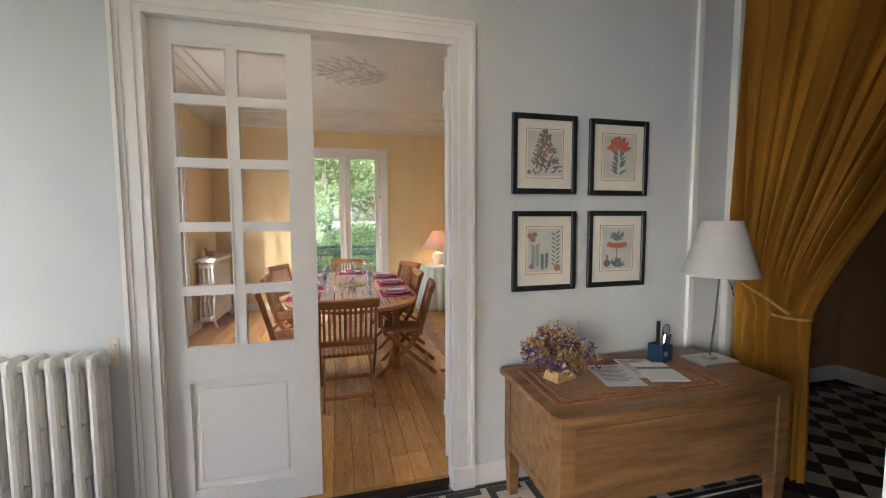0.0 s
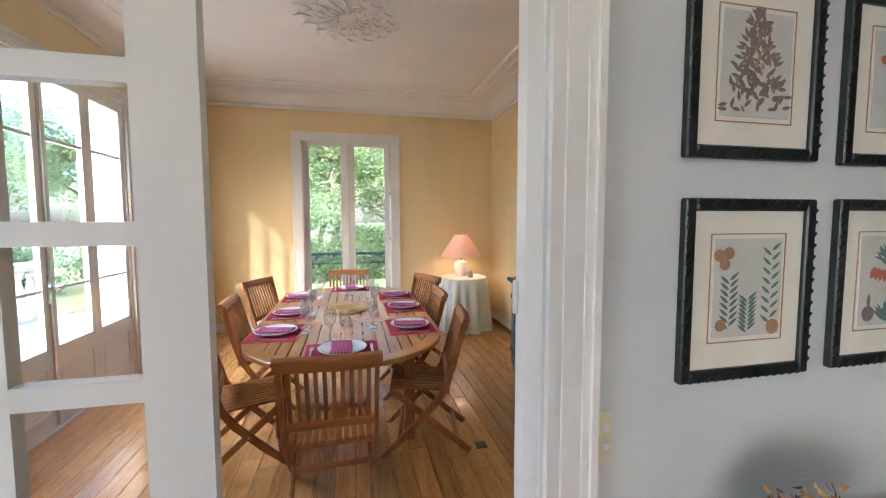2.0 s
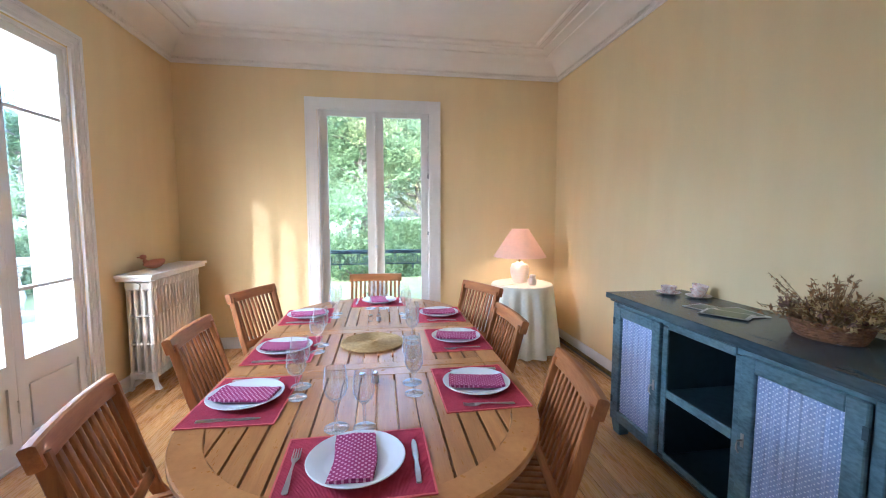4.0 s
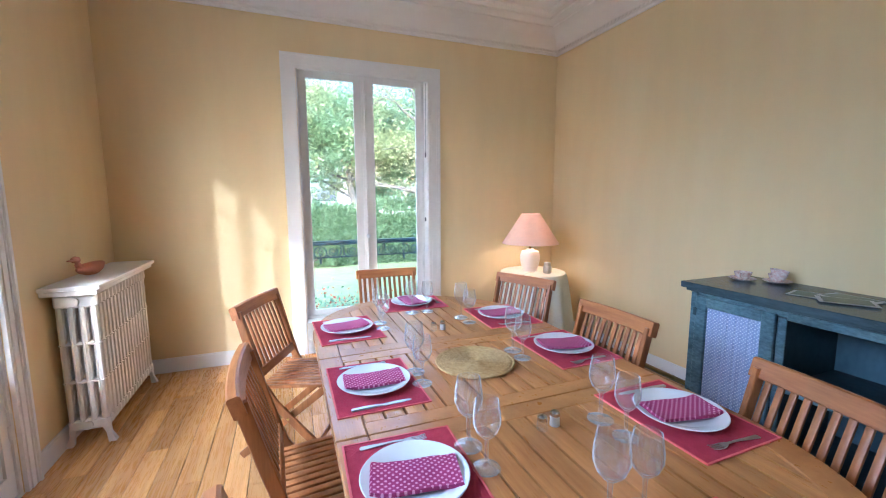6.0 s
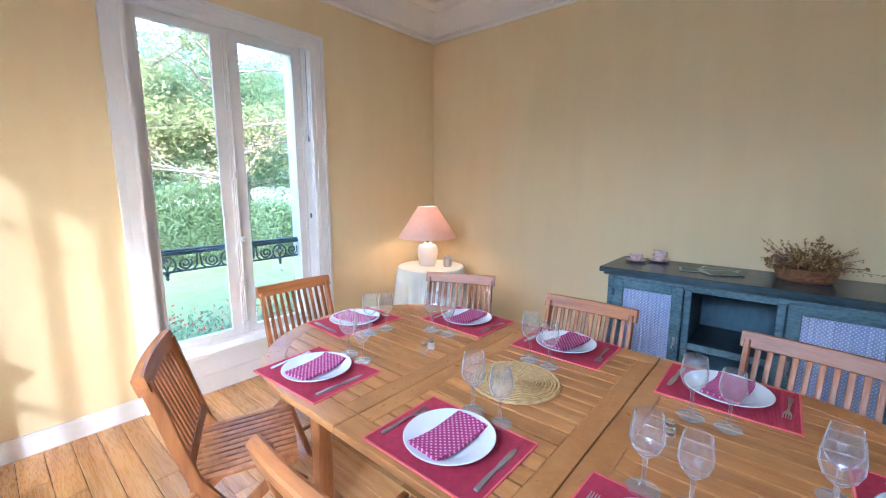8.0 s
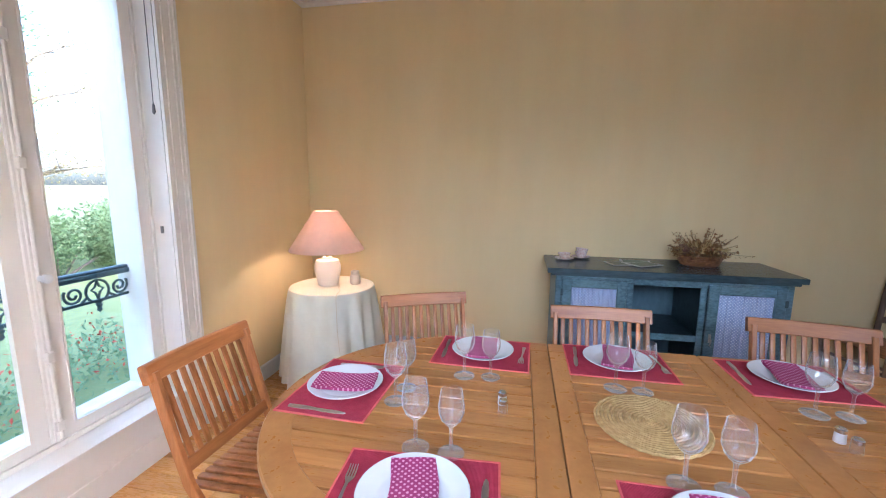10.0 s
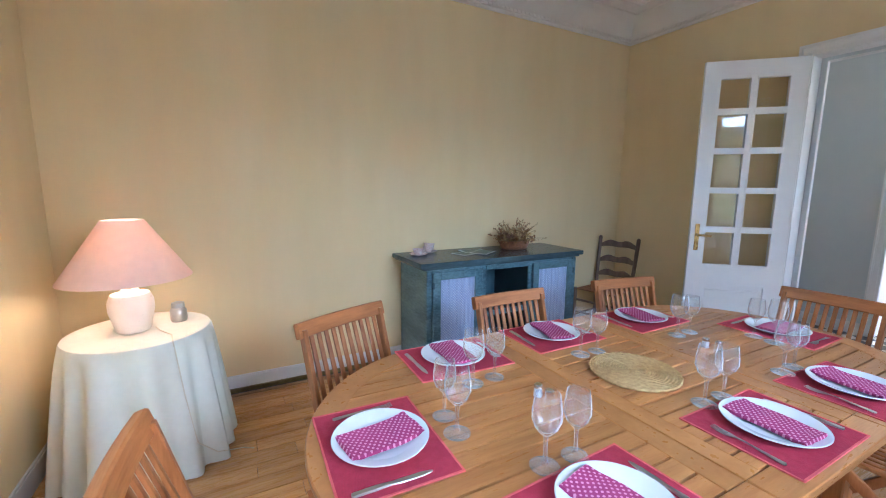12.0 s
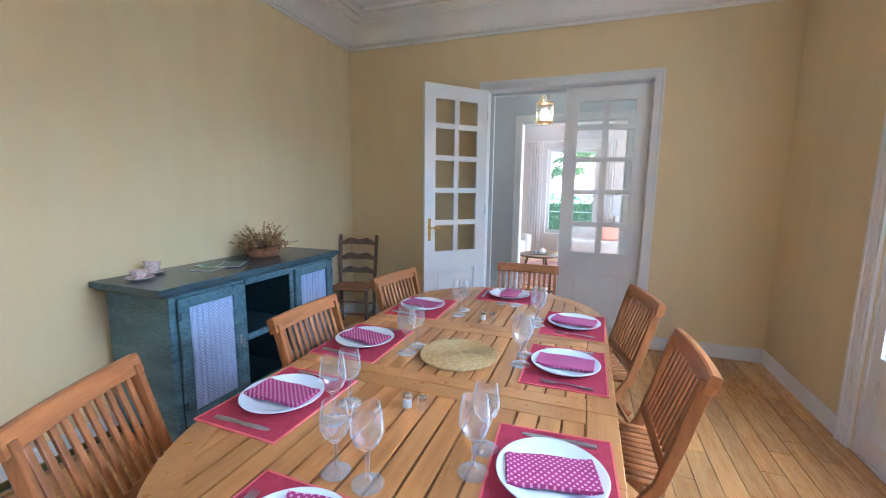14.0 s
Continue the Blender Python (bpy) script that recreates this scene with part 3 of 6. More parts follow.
window = thing("window_1", "tall white casement window with two closed sashes", "window", pose(0, 0, 0), kind="structure")
yw = YN + 0.145
x0, x1, z0, z1 = WIN
part("window_frame", boxes((x0, x0 + 0.022, yw - 0.03, yw + 0.04, z0, z1), (x1 - 0.022, x1, yw - 0.03, yw + 0.04, z0, z1), (x0 + 0.022, x1 - 0.022, yw - 0.03, yw + 0.04, z1 - 0.02, z1), (x0 + 0.022, x1 - 0.022, yw - 0.03, yw + 0.04, z0, z0 + 0.03)), WHITE, window)
for a, b in ((x0 + 0.024, 0.664), (0.67, x1 - 0.024)):
    g0, g1 = (0.125, 0.578) if a < 0.3 else (0.750, 1.205)
    sash = part("sash", boxes((a, g0, yw - 0.02, yw + 0.02, z0 + 0.032, z1 - 0.022), (g1, b, yw - 0.02, yw + 0.02, z0 + 0.032, z1 - 0.022), (g0, g1, yw - 0.02, yw + 0.02, 2.59, z1 - 0.022), (g0, g1, yw - 0.02, yw + 0.02, z0 + 0.032, 0.385), (g0, g0 + 0.01, yw - 0.024, yw + 0.005, 0.385, 2.59), (g1 - 0.01, g1, yw - 0.024, yw + 0.005, 0.385, 2.59)), WHITE, window)
    pane = part("pane", boxes((g0, g1, yw - 0.002, yw + 0.002, 0.385, 2.59)), GLASS, sash)
    pane.visible_shadow = False
bm = boxes((0.64, 0.694, yw - 0.036, yw - 0.021, z0 + 0.04, z1 - 0.03), (0.652, 0.682, yw - 0.044, yw - 0.036, z0 + 0.04, z1 - 0.03), c=0.003)
part("meeting_stile", bm, WHITE, window)
bm = bmesh.new()
tube(bm, [(0.667, yw - 0.055, 0.36), (0.667, yw - 0.055, 2.60)], 0.008, 8)
for z in (0.42, 0.75, 1.6, 2.1, 2.5):
    box(bm, 0.65, 0.684, yw - 0.064, yw - 0.044, z - 0.025, z + 0.025, 0.004)
part("espagnolette_bolt", bm, WHITE, window)
bm = bmesh.new()
lathe(bm, [(0.005, 0), (0.014, 0.004), (0.012, 0.02), (0.02, 0.03), (0.02, 0.048), (0.008, 0.055)], (0, 0, 0), 12)
bmesh.ops.transform(bm, matrix=pose(0.667, yw - 0.06, 1.11, 90), verts=bm.verts[:])
part("window_knob", bm, PORCELAIN, window, "white porcelain window knob")
# small latch pieces on the reveal
bm = boxes((1.262, 1.2745, YN + 0.05, YN + 0.064, 1.24, 1.28), c=0.002)
tube(bm, [(1.272, YN + 0.035, 2.62), (1.268, YN + 0.035, 1.95)], 0.002, 5)
lathe(bm, [(0.002, 0), (0.009, 0.012), (0.006, 0.05), (0.002, 0.06)], (1.268, YN + 0.035, 1.89), 8)
part("blind_cord", bm, INK, window, "grey cord with a small weight")

french = thing("french_doors", "white french doors of four narrow leaves, closed", "french doors", pose(0, 0, 0), kind="structure")
xf = XW - 0.035
ys = (3.505, 4.02, 4.548, 5.078, 5.635)
part("outer_frame", boxes((xf - 0.03, xf + 0.03, FRENCH[0], 3.503, 0, 2.62), (xf - 0.03, xf + 0.03, 5.637, FRENCH[1], 0, 2.62), (xf - 0.03, xf + 0.03, 3.503, 5.637, 2.598, 2.62), (xf - 0.06, xf + 0.03, 3.503, 5.637, 0.0, 0.014)), WHITE, french)
for a, b in zip(ys, ys[1:]):
    s = 0.068
    g0, g1, zb, zt = a + s, b - s + 0.008, 0.605, 2.54
    a, b = a + 0.001, b - 0.001
    leaf_part = part("leaf_frame", boxes((xf - 0.02, xf + 0.02, a, g0, 0.016, 2.596), (xf - 0.02, xf + 0.02, g1, b, 0.016, 2.596), (xf - 0.02, xf + 0.02, g0, g1, zt, 2.596), (xf - 0.02, xf + 0.02, g0, g1, 0.47, zb), (xf - 0.02, xf + 0.02, g0, g1, 0.016, 0.14), (xf - 0.016, xf + 0.016, g0, g1, 2.10, 2.122), (xf - 0.016, xf + 0.016, g0, g1, 1.018, 1.04)), WHITE, french)
    for c, d in ((zb, 1.018), (1.04, 2.10), (2.122, zt)):
        pane = part("pane", boxes((xf - 0.002, xf + 0.002, g0, g1, c, d)), GLASS, leaf_part)
        pane.visible_shadow = False
    bm = boxes((xf - 0.01, xf + 0.006, g0, g1, 0.14, 0.47))
    box(bm, xf + 0.002, xf + 0.012, g0 + 0.03, g1 - 0.03, 0.17, 0.44, 0.004)
    part("lower_panel", bm, WHITE, leaf_part)
    bm = bmesh.new()
    for z in (0.3, 1.2, 2.3):
        lathe(bm, [(0.003, 0), (0.008, 0.004), (0.008, 0.076), (0.003, 0.08)], (xf + 0.022, b, z), 8)
    part("hinges", bm, WHITE, leaf_part)
bm = boxes((xf + 0.02, xf + 0.028, 4.53, 4.566, 0.93, 1.13), (xf + 0.02, xf + 0.036, 4.538, 4.558, 0.03, 0.93), (xf + 0.02, xf + 0.036, 4.538, 4.558, 1.13, 2.55), c=0.003)
tube(bm, [(xf + 0.024, 4.548, 1.04), (xf + 0.07, 4.548, 1.04), (xf + 0.078, 4.57, 1.045), (xf + 0.078, 4.65, 1.06)], 0.009, 8)
part("door_handle", bm, CHROME, french, "chrome lever handle on the long bolt")

# ---- structure: hall, corridor and living room ----
structure("wall_hall_west", slab_with_hole(-0.2, 2.03, HZ - 0.05, 3.3, [(0.12, 1.05, 0.55, 2.65)], -2.3, -2.2, "x"), GREYWALL, "pale grey hall wall with a window opening", "wall")
LIVDOOR = (-0.30, 1.155, HZ - 0.05, 2.50)
structure("wall_hall_south", slab_with_hole(-2.2, 3.15, HZ - 0.05, 3.3, [LIVDOOR], -0.024, 0.086, "y"), GREYWALL, "pale grey hall wall", "wall")
structure("wall_living_north", slab_with_hole(-2.6, 3.4, HZ - 0.05, 3.3, [LIVDOOR], -0.135, -0.03, "y"), PALEWALL, "warm white living room wall", "wall")
structure("wall_hall_east", slab_with_hole(0.086, 2.0, HZ, 3.3, [(0.3, 1.985, HZ, 3.0)], 3.15, 3.25, "x"), GREYWALL, "pale grey wall over the curtained opening", "wall")
structure("ceiling_hall", boxes((-2.3, 3.25, -0.024, 2.03, 3.14, 3.24)), PLASTER, "white hall ceiling", "ceiling")
casing("door_casing_living", "white moulded door casing", -0.41, 1.25, 2.62, 0.098, 0.086, 1, "y", HZ)
structure("trim_living_lining", boxes((1.149, 1.155, -0.135, 0.086, HZ, 2.492), (-0.30, -0.292, -0.135, 0.086, HZ, 2.492), (-0.292, 1.149, -0.135, 0.086, 2.492, 2.50)), WHITE, "white door lining", "door frame")
bm = boxes((2.795, 2.845, 1.972, 2.0, HZ, 3.14), (3.095, 3.148, 1.95, 2.0, HZ, 3.14), c=0.006)
structure("trim_hall_pilaster", bm, WHITE, "white vertical wall trims beside the curtain", "trim")
bm = bmesh.new()
base_run(bm, -2.2, -0.445, 1.982, 2.0, 0.125)
base_run(bm, 1.292, 2.79, 1.982, 2.0, 0.125)
base_run(bm, 1.255, 3.1, 0.086, 0.104, 0.125)
bmesh.ops.translate(bm, verts=bm.verts[:], vec=(0, 0, HZ))
structure("baseboard_hall", bm, WHITE, "white painted hall baseboard", "baseboard")
structure("wall_corridor", boxes((3.15, 5.4, 2.6, 2.7, HZ - 0.1, 3.2), (5.3, 5.4, 0.0, 2.6, HZ - 0.1, 3.2), (3.25, 5.3, 0.0, 0.1, HZ - 0.1, 3.2), (3.15, 3.25, 2.03, 2.6, HZ - 0.1, 3.2)), BROWNWALL, "brown painted corridor wall, colour lifted for missing light", "wall")
structure("ceiling_corridor", boxes((3.25, 5.4, 0.0, 2.7, 3.2, 3.3)), PLASTER, "white corridor ceiling", "ceiling")
bm = bmesh.new()
base_run(bm, 5.282, 5.30, 0.1, 2.58, 0.14)
base_run(bm, 3.25, 5.28, 2.582, 2.60, 0.14)
bmesh.ops.translate(bm, verts=bm.verts[:], vec=(0, 0, HZ))
structure("baseboard_corridor", bm, WHITE, "white corridor baseboard", "baseboard")
LIVWIN = (-0.02, 1.22, 0.42, 2.60)
structure("wall_living_south", slab_with_hole(-2.6, 3.4, HZ, 3.3, [LIVWIN], -4.9, -4.6, "y"), PALEWALL, "warm white living room wall round a window", "wall")
# unseen opening, added only to hold the living room fill lamp
structure("wall_living_west", slab_with_hole(-4.9, -0.03, HZ, 3.3, [(-3.8, -1.8, 0.5, 2.6)], -2.75, -2.6, "x"), PALEWALL, "warm white living room wall with an added opening for a fill lamp", "wall")
structure("wall_living_east", boxes((3.4, 3.5, -4.9, -0.03, HZ, 3.3)), PALEWALL, "warm white living room side wall", "wall")
structure("ceiling_living", boxes((-2.7, 3.5, -4.9, -0.03, 3.2, 3.3)), PLASTER, "white living room ceiling", "ceiling")
structure("floor_living", boxes((-2.6, 3.4, -4.6, -0.135, HZ - 0.1, HZ)), OAK, "honey-coloured wooden living room floor", "floor")
livwin = thing("window_2", "white casement window of the living room", "window", pose(0, 0, 0), kind="structure")
part("window_frame", boxes((-0.02, 0.06, -4.78, -4.72, 0.42, 2.6), (1.14, 1.22, -4.78, -4.72, 0.42, 2.6), (0.06, 1.14, -4.78, -4.72, 2.52, 2.6), (0.06, 1.14, -4.78, -4.72, 0.42, 0.5), (0.55, 0.65, -4.78, -4.72, 0.5, 2.52), (0.06, 1.14, -4.77, -4.73, 0.98, 1.0)), WHITE, livwin)
for a, b in ((0.06, 0.55), (0.65, 1.14)):
    pane = part("pane", boxes((a, b, -4.752, -4.748, 0.5, 2.52)), GLASS, livwin)
    pane.visible_shadow = False

# ---- outdoors ----
GZ = -0.62
bm = bmesh.new()
v = [bm.verts.new(p) for p in ((-400, -400, GZ), (400, -400, GZ), (400, 400, GZ), (-400, 400, GZ))]
bm.faces.new(v)
structure("ground", bm, LAWN, "mown green lawn", "lawn")
structure("terrace", boxes((-4.6, XW - 0.33, 0.0, 9.0, GZ - 0.1, -0.03), c=0.01), STONE, "pale stone terrace before the french doors", "terrace")

balustrade = thing("balustrade", "white stone balustrade with turned balusters along the terrace", "balustrade", pose(-4.3, 0, -0.03))
part("rail", boxes((-0.11, 0.11, 0.2, 9.0, 0.80, 0.90), (-0.09, 0.09, 0.2, 9.0, 0.77, 0.80), c=0.012), STONE, balustrade)
part("plinth", boxes((-0.12, 0.12, 0.2, 9.0, 0.0, 0.12), c=0.012), STONE, balustrade)
bm = lathe(bmesh.new(), [(0.07, 0.12), (0.07, 0.16), (0.04, 0.18), (0.055, 0.24), (0.085, 0.34), (0.07, 0.46), (0.04, 0.58), (0.035, 0.64), (0.06, 0.67), (0.045, 0.70), (0.07, 0.72), (0.07, 0.77)], (0, 0, 0), 14)
first = part("baluster", bm, STONE, balustrade)
first.matrix_local = pose(0, 0.4, 0)
for i in range(1, 36):
    if i % 9:
        share("baluster", first.data, balustrade, pose(0, 0.4 + i * 0.24, 0))
for i in range(0, 4):
    part("pier", boxes((-0.15, 0.15, 0.4 + i * 2.16 - 0.13, 0.4 + i * 2.16 + 0.13, 0, 0.96), c=0.012), STONE, balustrade)


def stone_urn(y):
    urn = thing("garden_urn", "white stone urn with green plants on the balustrade pier", "urn", pose(-4.3, y, 0.93), "urns on the terrace")
    part("bowl", lathe(bmesh.new(), [(0.13, 0), (0.13, 0.04), (0.05, 0.07), (0.04, 0.14), (0.09, 0.18), (0.19, 0.28), (0.21, 0.38), (0.25, 0.43), (0.25, 0.46), (0.21, 0.45), (0.18, 0.40)], (0, 0, 0), 20), STONE, urn)
    rng = random.Random(int(y * 10))
    bm = bmesh.new()
    for i in range(260):
        a, r, z = rng.uniform(0, 6.28), rng.uniform(0, 0.22), rng.uniform(0.42, 0.68)
        leaf(bm, (r * math.cos(a), r * math.sin(a), z - r * 0.5), rng.uniform(0.03, 0.05), rng)
    part("foliage", bm, LEAF_A, urn)


stone_urn(4.72)
stone_urn(6.88)

shutter = thing("shutter", "white wooden shutter folded open outside the french doors", "shutter", pose(XW - 0.335, 5.69, 0, 0, 0, 96))
part("shutter_frame", boxes((0, 0.07, -0.018, 0.018, 0.02, 2.55), (0.43, 0.5, -0.018, 0.018, 0.02, 2.55), (0.07, 0.43, -0.018, 0.018, 2.44, 2.55), (0.07, 0.43, -0.018, 0.018, 1.2, 1.3), (0.07, 0.43, -0.018, 0.018, 0.02, 0.16), c=0.003), WHITE, shutter)
bm = bmesh.new()
for i in range(56):
    z = 0.17 + i * 0.041
    if not 1.16 < z < 1.3:
        beam(bm, (0.07, 0, z), (0.43, 0, z), 0.035, 0.006, (0, 1, 0.8))
part("louvres", bm, WHITE, shutter)


def scroll(cx, cz, r0, r1, turns, start, n=30):
    return [(cx + (r0 + (r1 - r0) * i / n) * math.cos(start + turns * 2 * math.pi * i / n), 0, cz + (r0 + (r1 - r0) * i / n) * math.sin(start + turns * 2 * math.pi * i / n)) for i in range(n + 1)]


railing = thing("balcony_railing", "dark blue-green wrought iron window railing with scrollwork", "railing", pose(0, YN + 0.36, 0))
part("hand_rail", boxes((0.0, 1.33, -0.028, 0.028, 1.0, 1.03), (0.0, 1.33, -0.02, 0.02, 1.03, 1.045), c=0.006), IRON, railing)
part("lower_rail", boxes((0.05, 1.29, -0.008, 0.008, 0.865, 0.88)), IRON, railing)
for cx in (0.22, 0.667, 1.11):
    bm = bmesh.new()
    tube(bm, scroll(cx, 0.925, 0.062, 0.062, 1.0, 0), 0.0075, 6)
    for s in (-1, 1):
        tube(bm, [(cx + s * x, 0, z) for x, z in ((0.0, 0.985), (0.012, 0.95), (0.034, 0.935), (0.012, 0.918), (0.0, 0.88))], 0.0065, 5)
        tube(bm, scroll(cx + s * 0.125, 0.93, 0.012, 0.05, s * 1.6, math.pi if s > 0 else 0), 0.0075, 6)
        tube(bm, [(cx + s * 0.06, 0, 0.90), (cx + s * 0.10, 0, 0.872), (cx + s * 0.17, 0, 0.87), (cx + s * 0.205, 0, 0.90), (cx + s * 0.215, 0, 1.0)], 0.008, 6)
    lathe(bm, [(0.002, 0), (0.014, 0.012), (0.010, 0.03), (0.018, 0.045), (0.004, 0.06)], (cx, 0, 0.805), 8)
    part("scrollwork", bm, IRON, railing)


def tree(name, m, label, height, spread, leaves, mat, seed, size=0.09):
    rng = random.Random(seed)
    t = thing(name, label, "tree", m, "garden trees")
    bm = bmesh.new()
    tips = []
    top = height * 0.62
    trunk = [Vector((0.12 * math.sin(i * 1.3 + seed), 0.1 * math.cos(i * 1.7), top * i / 8)) for i in range(9)]
    tube(bm, trunk, 0.17, 10, 0.07)
    for k in range(15):
        i = rng.randint(3, 8)
        p = trunk[i]
        a = rng.uniform(0, 6.28)
        d = Vector((math.cos(a), math.sin(a), rng.uniform(0.25, 1.0)))
        L = spread * rng.uniform(0.6, 1.0)
        pts = [p + d * (L * s) + Vector((rng.uniform(-0.1, 0.1), rng.uniform(-0.1, 0.1), -0.15 * s * s * L)) for s in (0, 0.25, 0.5, 0.75, 1.0)]
        tube(bm, pts, 0.055, 6, 0.012)
        tips += pts[1:]
        for q in pts[2:4]:
            e = Vector((rng.uniform(-1, 1), rng.uniform(-1, 1), rng.uniform(-0.2, 0.8))).normalized() * L * 0.4
            tube(bm, [q, q + e * 0.5 + Vector((0, 0, 0.04)), q + e], 0.02, 5, 0.006)
            tips += [q + e * 0.6, q + e]
    part("trunk", bm, BARK, t)
    bm = bmesh.new()
    for i in range(leaves):
        c = tips[rng.randrange(len(tips))]
        r = 0.55 * rng.random() ** 0.6
        d = Vector((rng.gauss(0, 1), rng.gauss(0, 1), rng.gauss(0, 0.7))).normalized() * r * spread * 0.45
        leaf(bm, c + d, size * rng.uniform(0.6, 1.3), rng, 0.3)
    part("crown", bm, mat, t)
    return t


tree_a = tree("tree", pose(0.1, 17.8, GZ), "garden tree with green autumn leaves, paled for haze", 8.4, 3.2, 26000, LEAF_A, 3, 0.08)
tree_b = tree("tree", pose(2.3, 19.0, GZ), "garden tree with yellowing leaves", 9.0, 3.4, 22000, LEAF_Y, 5, 0.08)
tree_c = tree("tree", pose(4.3, 16.2, GZ), "pale-barked garden tree with thin russet leaves", 9.5, 3.0, 3000, LEAF_O, 9, 0.06)
for m in (pose(-3.0, 18.4, GZ, 0, 0, 70), pose(3.2, 22.5, GZ, 0, 0, 150), pose(-8.5, 19.0, GZ, 0, 0, 220), pose(-0.8, 23.5, GZ, 0, 0, 300), pose(5.6, 19.6, GZ, 0, 0, 260), pose(-17.5, 2.0, GZ, 0, 0, 100), pose(2.0, -13.0, GZ, 0, 0, 40), pose(-14.0, 22.0, GZ, 0, 0, 15), pose(7.4, 22.5, GZ, 0, 0, 115)):
    copy_thing(tree_a, m)
for m in (pose(-5.6, 21.0, GZ, 0, 0, 40), pose(-21.0, 14.5, GZ, 0, 0, 130), pose(-2.0, -14.5, GZ, 0, 0, 90), pose(9.5, 27.0, GZ, 0, 0, 200)):
    copy_thing(tree_b, m)
for m in (pose(9.4, 20.5, GZ, 0, 0, 80), pose(-11.5, 12.0, GZ, 0, 0, 200), pose(15.5, 22.0, GZ, 0, 0, 300), pose(-14.0, 7.5, GZ, 0, 0, 20), pose(13.0, 17.0, GZ, 0, 0, 160)):
    copy_thing(tree_c, m)


def shrub(m, label, w, d, h, n, mat, seed, size=0.06):
    """A loose garden bush of several rounded lobes."""
    rng = random.Random(seed)
    t = thing("shrub", label, "shrub", m, "shrubs along the lawn")
    lobes = [(rng.uniform(-0.7, 0.7) * w, rng.uniform(-0.5, 0.5) * d, h * rng.uniform(0.35, 0.6), h * rng.uniform(0.3, 0.42)) for _ in range(8)]
    bm = bmesh.new()
    for x, y, z, r in lobes:
        tube(bm, [(x * 0.2, y * 0.2, 0), (x * 0.7, y * 0.7, z * 0.5), (x, y, z)], 0.025, 5, 0.008)
    part("branches", bm, BARK, t)
    bm = bmesh.new()
    for i in range(n):
        x, y, z, r = lobes[i % len(lobes)]
        v = Vector((rng.gauss(0, 1), rng.gauss(0, 1), rng.gauss(0, 1))).normalized() * r * rng.uniform(0.55, 1.08)
        leaf(bm, (x + v.x * w / h * 0.9, y + v.y, max(0.03, z + v.z * 1.15)), size * rng.uniform(0.6, 1.4), rng)
    part("foliage", bm, mat, t)
    return t


shrub_a = shrub(pose(-1.6, 16.3, GZ), "loose green garden shrub behind the lawn", 1.6, 0.9, 1.9, 5200, LEAF_A, 31, 0.065)
shrub_b = shrub(pose(6.6, 15.6, GZ), "dark green garden shrub behind the lawn", 1.5, 0.9, 1.6, 5200, LEAF_B, 32, 0.06)
for m in (pose(-4.4, 16.6, GZ, 0, 0, 160), pose(5.4, 16.8, GZ, 0, 0, 60), pose(-8.0, 15.0, GZ, 0, 0, 20), pose(9.0, 16.6, GZ, 0, 0, 200), pose(-0.2, 17.2, GZ, 0, 0, 190)):
    copy_thing(shrub_a, m)
for m in (pose(8.4, 14.4, GZ, 0, 0, 30), pose(10.8, 13.8, GZ, 0, 0, 170), pose(-6.2, 16.0, GZ, 0, 0, 100), pose(0.1, 16.0, GZ, 0, 0, 12), pose(12.6, 12.6, GZ, 0, 0, 60), pose(-10.2, 11.0, GZ, 0, 0, 80)):
    copy_thing(shrub_b, m)


def hedge(name, label, x0, x1, y0, y1, h, n, mat, seed, size=0.06):
    rng = random.Random(seed)
    t = thing(name, label, "hedge", pose((x0 + x1) / 2, (y0 + y1) / 2, GZ))
    w, d = (x1 - x0) / 2, (y1 - y0) / 2
    part("inner_branches", boxes((-w + 0.25, w - 0.25, -d + 0.25, d - 0.25, 0, h - 0.3)), LEAF_B, t)
    bm = bmesh.new()
    for i in range(n):
        x, y, z = rng.uniform(-w, w), rng.uniform(-d, d), rng.uniform(0.02, h)
        k = rng.random()
        if k < 0.72:
            y = -d + abs(rng.gauss(0, 0.14))
        elif k < 0.76:
            x = (w if rng.random() < 0.5 else -w) + rng.gauss(0, 0.1)
        else:
            z = h + rng.gauss(0, 0.12) + 0.12 * math.sin(x * 1.7)
        leaf(bm, (x, y, z), size * rng.uniform(0.7, 1.5), rng)
    part("foliage", bm, mat, t)
    return t


hedge("hedge", "clipped green hedge at the end of the lawn", 0.7, 4.6, 15.9, 17.0, 1.85, 11000, LEAF_B, 11, 0.06)
h2 = hedge("hedge", "green hedge beyond the terrace", -9, 9, -0.7, 0.7, 1.3, 9000, LEAF_B, 12, 0.075)
h2.matrix_world = pose(-9.0, 4.5, GZ, 0, 0, 90)
h3 = hedge("hedge", "green hedge outside the living room", -8, 8, -0.6, 0.6, 2.0, 5000, LEAF_A, 13, 0.08)
h3.matrix_world = pose(0, -10.0, GZ, 0, 0, 180)

bed = thing("flower_bed", "low shrubs with small red flowers under the window", "shrubs", pose(0, 9.6, GZ))
rng = random.Random(21)
bm, bf = bmesh.new(), bmesh.new()
for i in range(6500):
    x, y = rng.uniform(-4.5, 4.5), rng.gauss(0, 0.32)
    z = abs(rng.gauss(0.28, 0.16)) * (1 - min(1, abs(y) * 0.6)) + 0.08 * math.sin(x * 3)
    if rng.random() < 0.2:
        leaf(bf, (x, y, z + 0.08), rng.uniform(0.02, 0.036), rng)
    else:
        leaf(bm, (x, y, max(0.02, z)), rng.uniform(0.025, 0.05), rng)
part("foliage", bm, LEAF_A, bed)
part("blossom", bf, FLOWER, bed, "small red flowers")

